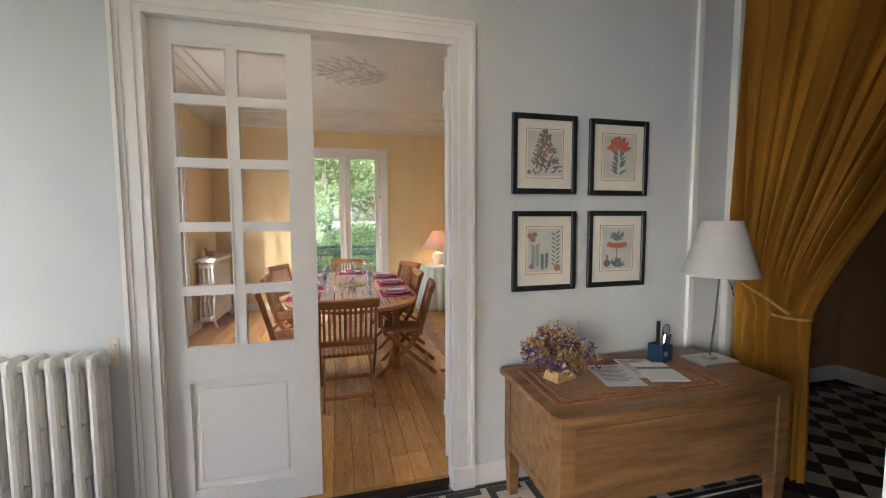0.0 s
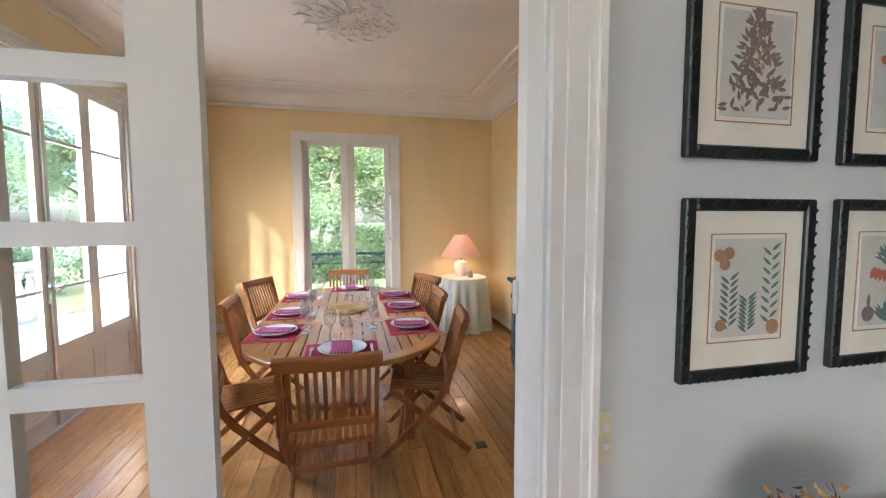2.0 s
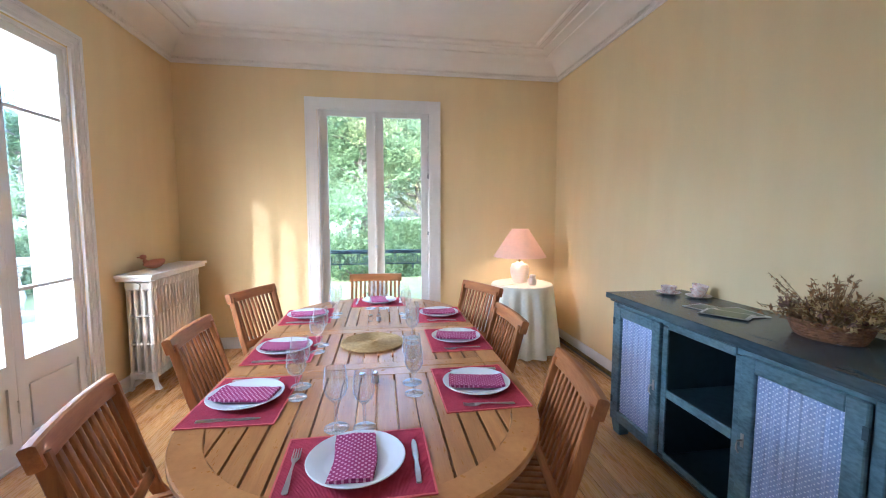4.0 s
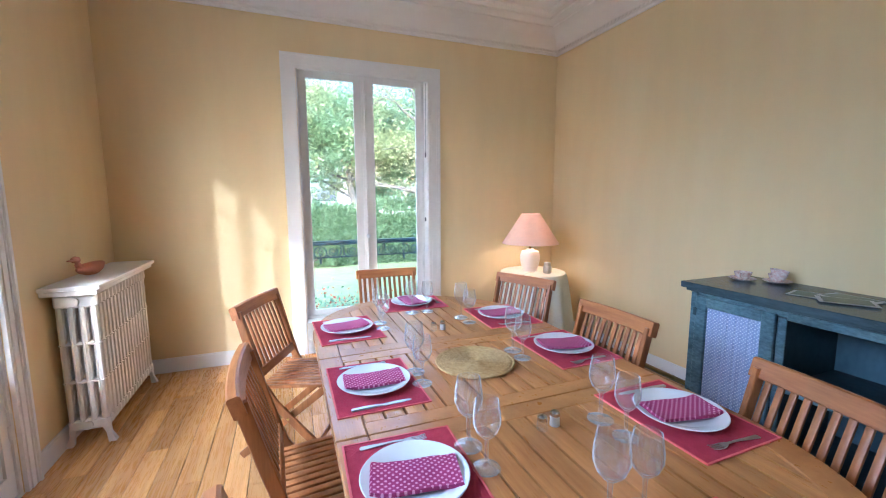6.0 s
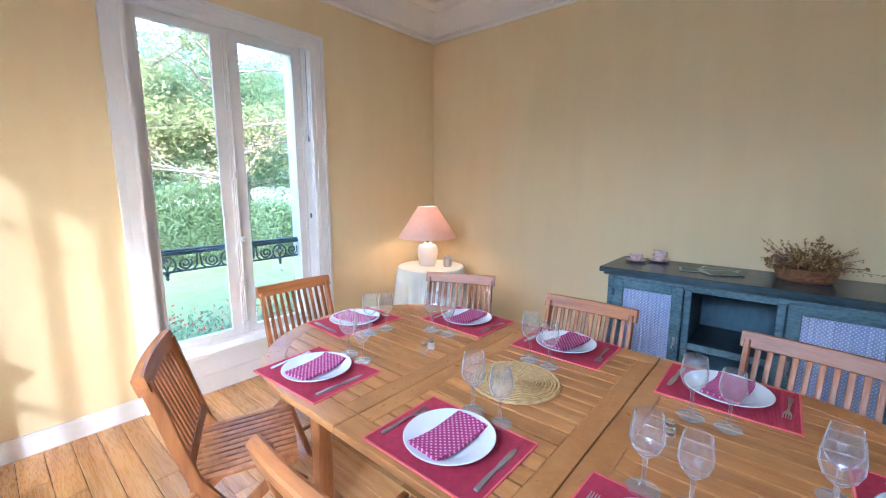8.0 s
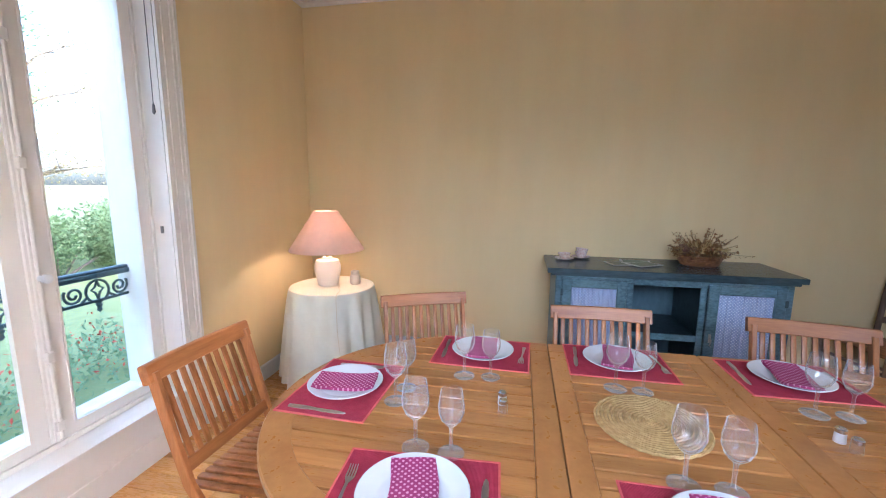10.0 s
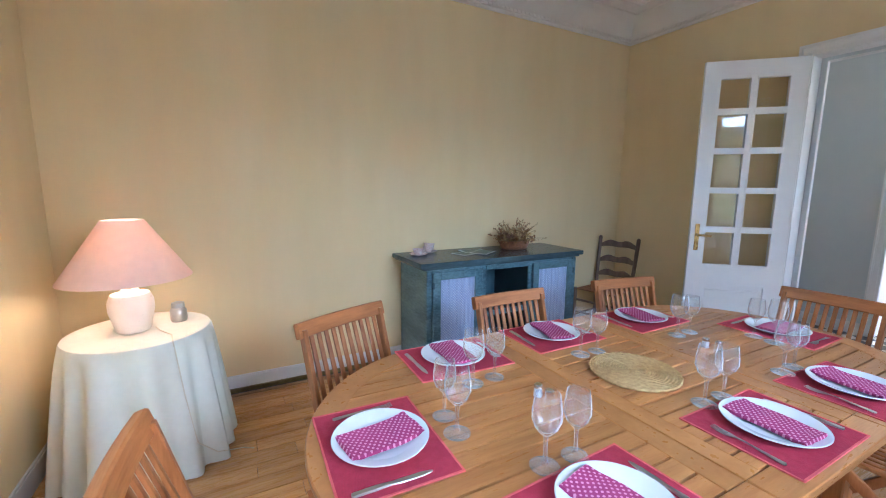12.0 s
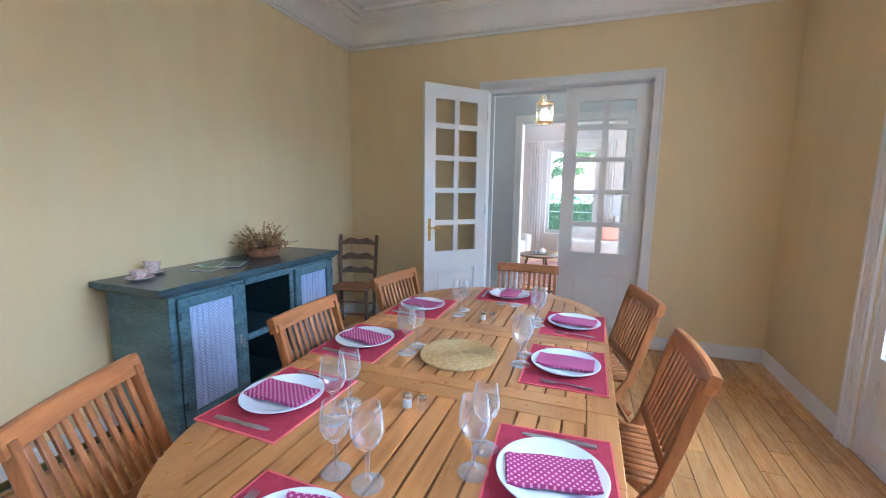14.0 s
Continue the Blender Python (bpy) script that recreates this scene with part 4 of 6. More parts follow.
far = thing("neighbouring_house", "pale neighbouring house behind the trees", "house", pose(12.0, 48.0, GZ))
part("wall", boxes((-6, 6, 0, 8, 0, 7.0)), OUTWALL, far)
bm = bmesh.new()
loft(bm, [[(-6.4, -0.4, 7.0), (-6.4, 8.4, 7.0), (-6.4, 4, 10.0)], [(6.4, -0.4, 7.0), (6.4, 8.4, 7.0), (6.4, 4, 10.0)]])
part("roof", bm, TILE_BLACK, far)
for ix in range(4):
    for iz in range(2):
        x, z = -4.5 + ix * 3, 1.2 + iz * 3
        part("window", boxes((x - 0.5, x + 0.5, -0.03, 0.0, z, z + 1.6)), BLUEPOT, far)

# ---- dining table ----
TX, TY, TW, TS = 0.665, 4.655, 0.652, 0.70
TZ = 0.745


def half_width(y):
    d = abs(y)
    return TW if d <= TS else TW * math.sqrt(max(0.0, 1 - ((d - TS) / 0.65) ** 2))


table = thing("dining_table", "oval slatted teak extending dining table", "dining table", pose(TX, TY, 0))


def rim_arc(sign, n=40):
    """The curved rim of one end, 0.1 wide."""
    rings = []
    for i in range(n + 1):
        a = math.pi * i / n
        rings.append([(r * math.cos(a) * TW, sign * (TS + r * math.sin(a) * 0.65), z) for r, z in ((1.0, TZ - 0.006), (0.993, TZ), (0.852, TZ), (0.846, TZ - 0.005), (0.846, TZ - 0.03), (0.995, TZ - 0.03), (1.0, TZ - 0.024))])
    return loft(bmesh.new(), rings, True, True)


SEAMS = (-0.34, 0.34)
for s in (-1, 1):
    part("curved_rim", rim_arc(s), TEAK_X, table)
    for k in (-1, 1):
        lo, hi = sorted((s * 0.342, s * 0.70))
        part("side_rim", boxes((*sorted((k * 0.552, k * TW)), lo, hi, TZ - 0.03, TZ), c=0.003), TEAK, table)
    lo, hi = sorted((s * 0.342, s * 0.425))
    part("cross_rail", boxes((-0.55, 0.55, lo, hi, TZ - 0.03, TZ), c=0.002), TEAK_X, table)
    lo, hi = sorted((s * 0.338, s * 0.265))
    part("cross_rail", boxes((-0.55, 0.55, lo, hi, TZ - 0.03, TZ), c=0.002), TEAK_X, table)
for k in (-1, 1):
    part("side_rim", boxes((*sorted((k * 0.552, k * TW)), -0.338, 0.338, TZ - 0.03, TZ), c=0.003), TEAK, table)
pitch = 1.1 / 15
for i in range(15):
    a, b = -0.55 + i * pitch + 0.0045, -0.55 + (i + 1) * pitch - 0.0045
    part("slat", boxes((a, b, -0.264, 0.264, TZ - 0.025, TZ - 0.001), c=0.002), TEAK, table)
    ends = [TS + 0.65 * 0.85 * math.sqrt(max(0.0, 1 - (x / (TW * 0.85)) ** 2)) + 0.002 for x in (a, b)]
    for s in (-1, 1):
        ring = [(a, s * 0.427), (b, s * 0.427), (b, s * ends[1]), (a, s * ends[0])]
        part("slat", loft(bmesh.new(), [[(x, y, z) for x, y in ring] for z in (TZ - 0.025, TZ - 0.001)]), TEAK, table)
bm = boxes((-0.47, -0.445, -0.86, 0.86, TZ - 0.095, TZ - 0.03), (0.445, 0.47, -0.86, 0.86, TZ - 0.095, TZ - 0.03), (-0.445, 0.445, -0.86, -0.835, TZ - 0.095, TZ - 0.03), (-0.445, 0.445, 0.835, 0.86, TZ - 0.095, TZ - 0.03), c=0.003)
part("apron", bm, TEAK, table)
for x in (-0.42, 0.42):
    for y in (-0.80, 0.80):
        part("leg", boxes((x - 0.035, x + 0.035, y - 0.035, y + 0.035, 0, TZ - 0.03), c=0.006), TEAKV, table)

# ---- folding chairs ----


def folding_chair(m):
    ch = thing("folding_chair", "folding teak chair with slatted back and seat", "chair", m, "folding chairs round the table")
    w = 0.225
    back = Vector((0, -0.255, 0.86))
    hip = Vector((0, -0.13, 0.44))
    lean = (back - hip)
    for s in (-1, 1):
        bm = bmesh.new()
        pts = [Vector((s * w, p[0], p[1])) for p in ((-0.255, 0.865), (-0.19, 0.62), (-0.14, 0.45), (-0.07, 0.34), (0.10, 0.16), (0.265, 0.0))]
        rings = []
        for i, p in enumerate(pts):
            d = (pts[min(i + 1, 5)] - pts[max(i - 1, 0)]).normalized()
            u = d.cross(Vector((1, 0, 0)))
            if i == 5:
                u = Vector((0, 1, 0)) * (1 if u.y > 0 else -1)
            a, b = 0.011, 0.022
            rings.append([p + Vector((x, 0, 0)) + u * q for x, q in ((-a, -b + 0.004), (-a + 0.003, -b), (a - 0.003, -b), (a, -b + 0.004), (a, b - 0.004), (a - 0.003, b), (-a + 0.003, b), (-a, b - 0.004))])
        part("back_leg", loft(bm, rings), TEAKV, ch)
        bm = bmesh.new()
        beam(bm, (s * (w - 0.028), 0.20, 0.425), (s * (w - 0.028), -0.30, 0.012), 0.022, 0.042, (1, 0, 0), 0.004)
        part("cross_leg", bm, TEAKV, ch)
    bm = bmesh.new()
    rail = []
    for i in range(9):
        x = -0.25 + 0.5 * i / 8
        bow = -0.016 * (1 - (x / 0.25) ** 2)
        o = Vector((x, -0.262 + bow, 0.862))
        up = lean.normalized()
        n = Vector((0, up.z, -up.y))
        rail.append([o + up * a + n * b for a, b in ((-0.035, -0.016), (-0.031, -0.02), (0.03, -0.02), (0.036, -0.012), (0.036, 0.012), (0.03, 0.02), (-0.031, 0.02), (-0.035, 0.016))])
    part("top_rail", loft(bm, rail), TEAKH, ch)
    bm = bmesh.new()
    beam(bm, (-w, -0.155, 0.515), (w, -0.155, 0.515), 0.05, 0.02, tuple(lean.normalized()), 0.004)
    part("lower_rail", bm, TEAKH, ch)
    for i in range(10):
        x = -0.186 + i * 0.0413
        bow = -0.014 * (1 - (x / 0.25) ** 2)
        bm = bmesh.new()
        beam(bm, (x, -0.25 + bow, 0.84), (x, -0.155, 0.52), 0.021, 0.011, (1, 0, 0), 0.002)
        part("back_slat", bm, TEAKV, ch)
    for i in range(11):
        x = -0.19 + i * 0.038
        bm = bmesh.new()
        beam(bm, (x, -0.17, 0.425), (x, 0.22, 0.447), 0.027, 0.016, (1, 0, 0), 0.003)
        part("seat_slat", bm, TEAKV, ch)
    for y, z in ((0.205, 0.428), (-0.15, 0.41)):
        bm = bmesh.new()
        beam(bm, (-0.21, y, z), (0.21, y, z), 0.03, 0.02, (0, 1, 0), 0.003)
        part("seat_rail", bm, TEAKH, ch)
    for y, z in ((-0.215, 0.085), (0.16, 0.105)):
        bm = bmesh.new()
        beam(bm, (-w + 0.01, y, z), (w - 0.01, y, z), 0.03, 0.018, (0, 0.7, 0.7), 0.003)
        part("stretcher", bm, TEAKH, ch)
    bm = bmesh.new()
    for s in (-1, 1):
        lathe(bm, [(0.002, 0), (0.008, 0.001), (0.008, 0.006), (0.002, 0.008)], (0, 0, 0), 8)
        bmesh.ops.transform(bm, matrix=pose(s * 0.236, 0.0, 0.262, 0, 90, 0), verts=bm.verts[-32:])
    part("pivot_bolt", bm, BRASS, ch)
    return ch


def chair_pose(a, b):
    """The pose that lays the chair's top rail from a (its left as one sits) to b."""
    a, b = Vector((*a, 0)), Vector((*b, 0))
    d = (b - a).normalized()
    ang = math.atan2(d.y, d.x)
    mid = (a + b) / 2
    front = Vector((-d.y, d.x, 0))
    o = mid + front * 0.27
    return pose(o.x, o.y, 0, 0, 0, math.degrees(ang))


chair = folding_chair(chair_pose((0.352, 3.035), (0.840, 3.045)))
for a, b in (((0.92, 6.39), (0.412, 6.41)), ((1.405, 3.525), (1.495, 4.055)), ((1.495, 4.475), (1.49, 4.97)), ((1.66, 5.455), (1.455, 5.92)), ((-0.26, 4.0), (-0.155, 3.52)), ((-0.28, 4.90), (-0.265, 4.41)), ((-0.185, 5.97), (-0.39, 5.51))):
    copy_thing(chair, chair_pose(a, b))

# ---- place settings ----


def placemat(m):
    t = thing("placemat", "red woven placemat with pink piping", "placemat", m, "placemats on the table")
    part("cloth", boxes((-0.213, 0.213, -0.163, 0.163, 0.0, 0.003)), MATRED, t)
    bm = boxes((-0.217, 0.217, -0.167, -0.161, 0, 0.0045), (-0.217, 0.217, 0.161, 0.167, 0, 0.0045), (-0.217, -0.211, -0.161, 0.161, 0, 0.0045), (0.211, 0.217, -0.161, 0.161, 0, 0.0045))
    part("piping", bm, MATEDGE, t)
    return t


def plate(m):
    t = part("dinner_plate", lathe(bmesh.new(), [(0.002, 0.003), (0.085, 0.003), (0.09, 0.0), (0.096, 0.002), (0.12, 0.014), (0.142, 0.021), (0.1435, 0.0235), (0.141, 0.025), (0.118, 0.0185), (0.096, 0.009), (0.088, 0.0065), (0.002, 0.006)], (0, 0, 0), 48), PORCELAIN)
    tagged(t, "plain white round porcelain dinner plate", "plate", "dinner plates on the table")
    t.matrix_world = m
    return t


def napkin(m, seed):
    rng = random.Random(seed)
    bm = bmesh.new()
    nx, ny = 14, 8
    for layer in range(3):
        top = []
        w, h = 0.125 - layer * 0.002, 0.235 - layer * 0.003
        for i in range(ny + 1):
            row = []
            for j in range(nx + 1):
                x, y = (i / ny - 0.5) * w, (j / nx - 0.5) * h
                x += 0.004 * math.sin(y * 28 + seed)
                sag = max(0.0, abs(y) - 0.085) * 0.14
                row.append((x, y, 0.008 + layer * 0.0035 + sag + 0.0016 * math.sin(x * 60 + seed) + 0.0012 * noise.noise((x * 30, y * 30, seed + layer))))
            top.append(row)
        lower = [[(x, y, z - 0.003) for x, y, z in row] for row in top]
        up = [[bm.verts.new(p) for p in row] for row in top]
        dn = [[bm.verts.new(p) for p in row] for row in lower]
        for i in range(ny):
            for j in range(nx):
                bm.faces.new((up[i][j], up[i + 1][j], up[i + 1][j + 1], up[i][j + 1]))
                bm.faces.new((dn[i][j], dn[i][j + 1], dn[i + 1][j + 1], dn[i + 1][j]))
        for i in range(ny):
            for j in (0, nx):
                bm.faces.new((up[i][j], dn[i][j], dn[i + 1][j], up[i + 1][j]))
        for j in range(nx):
            for i in (0, ny):
                bm.faces.new((up[i][j], up[i][j + 1], dn[i][j + 1], dn[i][j]))
    t = part("napkin", bm, NAPKIN)
    tagged(t, "folded magenta napkin with small pale dots on a plate", "napkin", "napkins on the plates")
    t.matrix_world = m
    return t


def knife(m):
    bm = bmesh.new()
    rings = []
    for y, w, h in ((-0.11, 0.004, 0.003), (-0.108, 0.008, 0.005), (-0.05, 0.0085, 0.006), (-0.012, 0.006, 0.005), (0.0, 0.007, 0.003), (0.02, 0.0095, 0.0022), (0.075, 0.0095, 0.0018), (0.1, 0.006, 0.0014), (0.108, 0.002, 0.0012)):
        rings.append([(-w, y, 0), (w, y, 0), (w * 0.8, y, h), (-w * 0.8, y, h)])
    t = part("knife", loft(bm, rings), STEEL)
    tagged(t, "plain steel table knife on a placemat", "knife", "knives on the table")
    t.matrix_world = m
    return t


def fork(m):
    bm = bmesh.new()
    rings = []
    for y, w, z in ((-0.10, 0.004, 0), (-0.096, 0.0085, 0.001), (-0.05, 0.006, 0.003), (0.0, 0.0035, 0.006), (0.03, 0.004, 0.005), (0.045, 0.010, 0.003), (0.055, 0.0125, 0.002)):
        rings.append([(-w, y, z), (w, y, z), (w, y, z + 0.002), (-w, y, z + 0.002)])
    loft(bm, rings)
    for k in range(4):
        x = -0.0105 + k * 0.007
        rows = [[(x - w, y, z), (x + w, y, z), (x + w, y, z + 0.0018), (x - w, y, z + 0.0018)] for y, z, w in ((0.054, 0.002, 0.002), (0.08, 0.002, 0.0018), (0.1, 0.006, 0.0008))]
        loft(bm, rows)
    t = part("fork", bm, STEEL)
    tagged(t, "plain steel table fork on a placemat", "fork", "forks on the table")
    t.matrix_world = m
    return t


def wine_glass(m):
    t = thing("wine_glass", "clear stemmed wine glass standing empty on the table", "wine glass", m, "wine glasses on the table")
    part("foot", lathe(bmesh.new(), [(0.0, 0.0005), (0.033, 0.0005), (0.0345, 0.0015), (0.0345, 0.0028), (0.033, 0.0036), (0.026, 0.0048), (0.009, 0.009)], (0, 0, 0), 36, False), STEMGLASS, t)
    part("stem", lathe(bmesh.new(), [(0.009, 0.009), (0.0048, 0.018), (0.0042, 0.05), (0.005, 0.074), (0.0085, 0.0805)], (0, 0, 0), 16, False), STEMGLASS, t)
    part("bowl", lathe(bmesh.new(), [(0.0085, 0.0805), (0.014, 0.0845), (0.026, 0.098), (0.0338, 0.118), (0.0338, 0.137), (0.0305, 0.162), (0.0282, 0.178), (0.0275, 0.1788), (0.0266, 0.178), (0.0291, 0.162), (0.0323, 0.137), (0.0323, 0.118), (0.0246, 0.1), (0.011, 0.0875), (0.0, 0.0855)], (0, 0, 0), 36, False), WINEGLASS, t)
    return t


# x, y and the way the diner faces
SETTINGS = ((0.198, 5.385, -87), (0.202, 4.655, -90), (0.188, 4.06, -92), (1.135, 5.30, 88), (1.152, 4.705, 90), (1.118, 4.045, 91), (0.70, 5.79, 178), (0.645, 3.565, 1))
made = None
for i, (x, y, turn) in enumerate(SETTINGS):
    m = pose(x, y, TZ, 0, 0, turn)
    jit = random.Random(40 + i)
    up = pose(0, 0, 0.004)
    if made is None:
        made = (placemat(m), plate(m @ up), fork(m @ pose(-0.178, -0.01, 0.0045, 0, 0, 3)), knife(m @ pose(0.176, -0.015, 0.0045, 0, 0, -2)))
    else:
        copy_thing(made[0], m)
        copy_thing(made[1], m @ up)
        copy_thing(made[2], m @ pose(-0.178 + jit.uniform(-0.006, 0.006), jit.uniform(-0.02, 0.01), 0.0045, 0, 0, jit.uniform(-5, 6)))
        copy_thing(made[3], m @ pose(0.176 + jit.uniform(-0.006, 0.006), jit.uniform(-0.03, 0.01), 0.0045, 0, 0, jit.uniform(-5, 5)))
    napkin(m @ pose(jit.uniform(-0.006, 0.006), 0.0, 0.014, 0, 0, jit.uniform(-12, 12)), i + 1)

GLASSES = ((0.395, 5.43), (0.39, 5.322), (0.385, 4.70), (0.382, 4.587), (0.38, 4.147), (0.385, 4.04), (0.885, 5.352), (0.893, 5.245), (0.9, 4.762), (0.892, 4.664), (0.85, 4.12), (0.85, 4.012), (0.635, 5.567), (0.737, 5.557), (0.565, 3.78), (0.66, 3.77))
g0 = wine_glass(pose(*GLASSES[0], TZ))
g0.scale = (1.2, 1.2, 1.2)
for i, (x, y) in enumerate(GLASSES[1:]):
    g = copy_thing(g0, pose(x, y, TZ, 0, 0, i * 31))
    k = 1.22 if i % 2 else 1.12
    g.scale = (k, k, k)

trivet = thing("trivet", "round coiled straw trivet in the middle of the table", "trivet", pose(0.667, 4.70, TZ))
bm = bmesh.new()
pts = []
for i in range(620):
    a = i * 0.14
    r = 0.006 + 0.162 * i / 620
    pts.append((r * math.cos(a), r * math.sin(a), 0.007 + 0.0008 * math.sin(i * 1.7)))
tube(bm, pts, 0.0072, 6)
part("coil", bm, STRAW, trivet)
bm = bmesh.new()
tube(bm, [(0.172 * math.cos(a * 0.1), 0.172 * math.sin(a * 0.1), 0.008 + 0.002 * math.sin(a * 3)) for a in range(64)], 0.006, 6)
part("braided_rim", bm, STRAW, trivet)


def shaker(x, y, full):
    t = thing("salt_shaker" if full else "pepper_shaker", "small glass shaker with a metal cap on the table", "shaker", pose(x, y, TZ), "salt and pepper shakers")
    part("jar", lathe(bmesh.new(), [(0.001, 0.001), (0.016, 0), (0.0165, 0.003), (0.015, 0.032), (0.014, 0.033), (0.001, 0.033)], (0, 0, 0), 16), PAPER if full else WINEGLASS, t)
    part("cap", lathe(bmesh.new(), [(0.0155, 0.033), (0.0155, 0.044), (0.012, 0.048), (0.001, 0.049)], (0, 0, 0), 16), CHROME, t, "metal shaker cap")


for x, y, f in ((0.70, 5.188, 1), (0.645, 5.183, 0), (0.69, 4.15, 1), (0.636, 4.142, 0)):
    shaker(x, y, f)

# ---- side table with lamp ----
SX, SY, SZ = 2.235, 6.60, 0.735
side = thing("round_side_table", "round side table under a floor-length cream tablecloth", "side table", pose(SX, SY, 0))
part("tabletop", lathe(bmesh.new(), [(0.001, SZ - 0.03), (0.315, SZ - 0.03), (0.32, SZ - 0.015), (0.315, SZ - 0.006), (0.001, SZ - 0.006)], (0, 0, 0), 40), OLDWOOD, side)
part("pedestal", lathe(bmesh.new(), [(0.16, 0), (0.16, 0.03), (0.04, 0.06), (0.035, SZ - 0.05), (0.1, SZ - 0.03)], (0, 0, 0), 20), OLDWOOD, side)
cloth = thing("tablecloth", "cream cotton tablecloth hanging in soft folds to the floor", "tablecloth", pose(SX, SY, 0))
rings = []
seg = 168
levels = [(0.0, 0.004), (0.2, 0.004), (0.305, 0.003), (0.323, -0.003), (0.331, -0.02)] + [(0.334 + 0.006 * k, -0.06 - 0.0665 * k) for k in range(11)]
for r, dz in levels:
    ring = []
    drop = max(0.0, -dz - 0.02) / 0.7
    for i in range(seg):
        a = 2 * math.pi * i / seg
        fold = (math.sin(a * 14 + 1.2 * math.sin(a * 3)) + 0.5 * math.sin(a * 9 + 2)) * 0.036 * drop ** 0.55
        rr = max(r + fold, 0.0005)
        ring.append((rr * math.cos(a), rr * math.sin(a), SZ + dz if dz > -0.72 else 0.006))
    rings.append(ring)
bm = loft(bmesh.new(), rings, True, False)
part("cloth", bm, CLOTH, cloth)
bm = bmesh.new()
tube(bm, [(-0.02, -0.07, SZ + 0.008), (-0.1, -0.1, SZ + 0.008), (-0.2, -0.16, SZ + 0.009), (-0.28, -0.17, SZ + 0.007), (-0.315, -0.18, SZ - 0.03), (-0.37, -0.21, SZ - 0.25), (-0.40, -0.25, SZ - 0.5), (-0.36, -0.33, SZ - 0.6), (-0.26, -0.45, 0.06), (-0.2, -0.5, 0.004)], 0.0028, 6)
lead = tagged(part("lamp_cord", bm, IVORY), "thin pale electric cord hanging over the tablecloth", "cord")
lead.location = (SX, SY, 0)

LX, LY = 2.215, 6.625
lamp = thing("table_lamp", "lit table lamp with white ceramic base and pink conical shade", "table lamp", pose(LX, LY, SZ + 0.005))
part("base", lathe(bmesh.new(), [(0.001, 0), (0.07, 0), (0.077, 0.01), (0.081, 0.03), (0.1, 0.11), (0.1, 0.16), (0.085, 0.2), (0.045, 0.21), (0.036, 0.225), (0.001, 0.225)], (0, 0, 0), 28), CERAMIC, lamp, "white glazed ceramic lamp base")
part("socket", lathe(bmesh.new(), [(0.001, 0.215), (0.012, 0.216), (0.012, 0.34), (0.018, 0.345), (0.018, 0.385), (0.001, 0.387)], (0, 0, 0), 14), BRASS, lamp)
part("shade", lathe(bmesh.new(), [(0.285, 0.282), (0.282, 0.287), (0.09, 0.582), (0.088, 0.582), (0.28, 0.285)], (0, 0, 0), 48, False), SHADE_PINK, lamp, "pink fabric lampshade glowing from inside")
bulb = part("bulb", lathe(bmesh.new(), [(0.001, 0.385), (0.014, 0.39), (0.03, 0.425), (0.03, 0.45), (0.015, 0.473), (0.001, 0.477)], (0, 0, 0), 16), BULB, lamp, "lit bulb")
bulb.visible_shadow = False
data = bpy.data.lights.new("lamp_light", "POINT")
data.energy, data.color, data.shadow_soft_size = LAMP, (1.0, 0.66, 0.36), 0.07
lamp_light = new("lamp_light", data)
lamp_light.location = (LX, LY, SZ + 0.005 + 0.415)

jar = thing("pewter_jar", "small lidded pewter jar on the side table", "jar", pose(2.29, 6.43, SZ + 0.005))
part("body", lathe(bmesh.new(), [(0.001, 0), (0.036, 0), (0.042, 0.012), (0.042, 0.06), (0.034, 0.075), (0.028, 0.08), (0.001, 0.08)], (0, 0, 0), 20), STEEL, jar)
part("lid", lathe(bmesh.new(), [(0.03, 0.08), (0.033, 0.084), (0.031, 0.105), (0.012, 0.112), (0.001, 0.112)], (0, 0, 0), 20), STEEL, jar)

# ---- sideboard ----
sb = thing("sideboard", "worn blue-grey painted sideboard with lace-curtained doors and open shelves", "sideboard", Matrix.Diagonal((1, 1, 1.02, 1)))
y0, y1, xf2, xb = 3.385, 4.885, 2.275, 2.775
part("top", boxes((2.238, XE - 0.004, 3.32, 4.945, 0.896, 0.932), (2.258, XE - 0.004, 3.35, 4.92, 0.878, 0.896), c=0.004), BLUETOP, sb, "dark worn painted sideboard top")
# dividers and bottom get the shelves' shade as a darker colour
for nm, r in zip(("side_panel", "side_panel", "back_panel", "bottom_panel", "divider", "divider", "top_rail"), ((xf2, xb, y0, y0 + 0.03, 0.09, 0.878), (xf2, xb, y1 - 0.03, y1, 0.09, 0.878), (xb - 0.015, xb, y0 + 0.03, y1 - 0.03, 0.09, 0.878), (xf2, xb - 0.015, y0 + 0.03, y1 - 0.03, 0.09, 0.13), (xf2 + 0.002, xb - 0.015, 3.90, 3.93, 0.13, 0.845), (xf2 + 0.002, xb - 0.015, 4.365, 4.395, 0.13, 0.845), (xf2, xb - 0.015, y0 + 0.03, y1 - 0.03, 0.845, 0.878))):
    part(nm, boxes(r, c=0.003), RECESS_SHADE if nm in ("divider", "bottom_panel") else BLUEPAINT, sb)
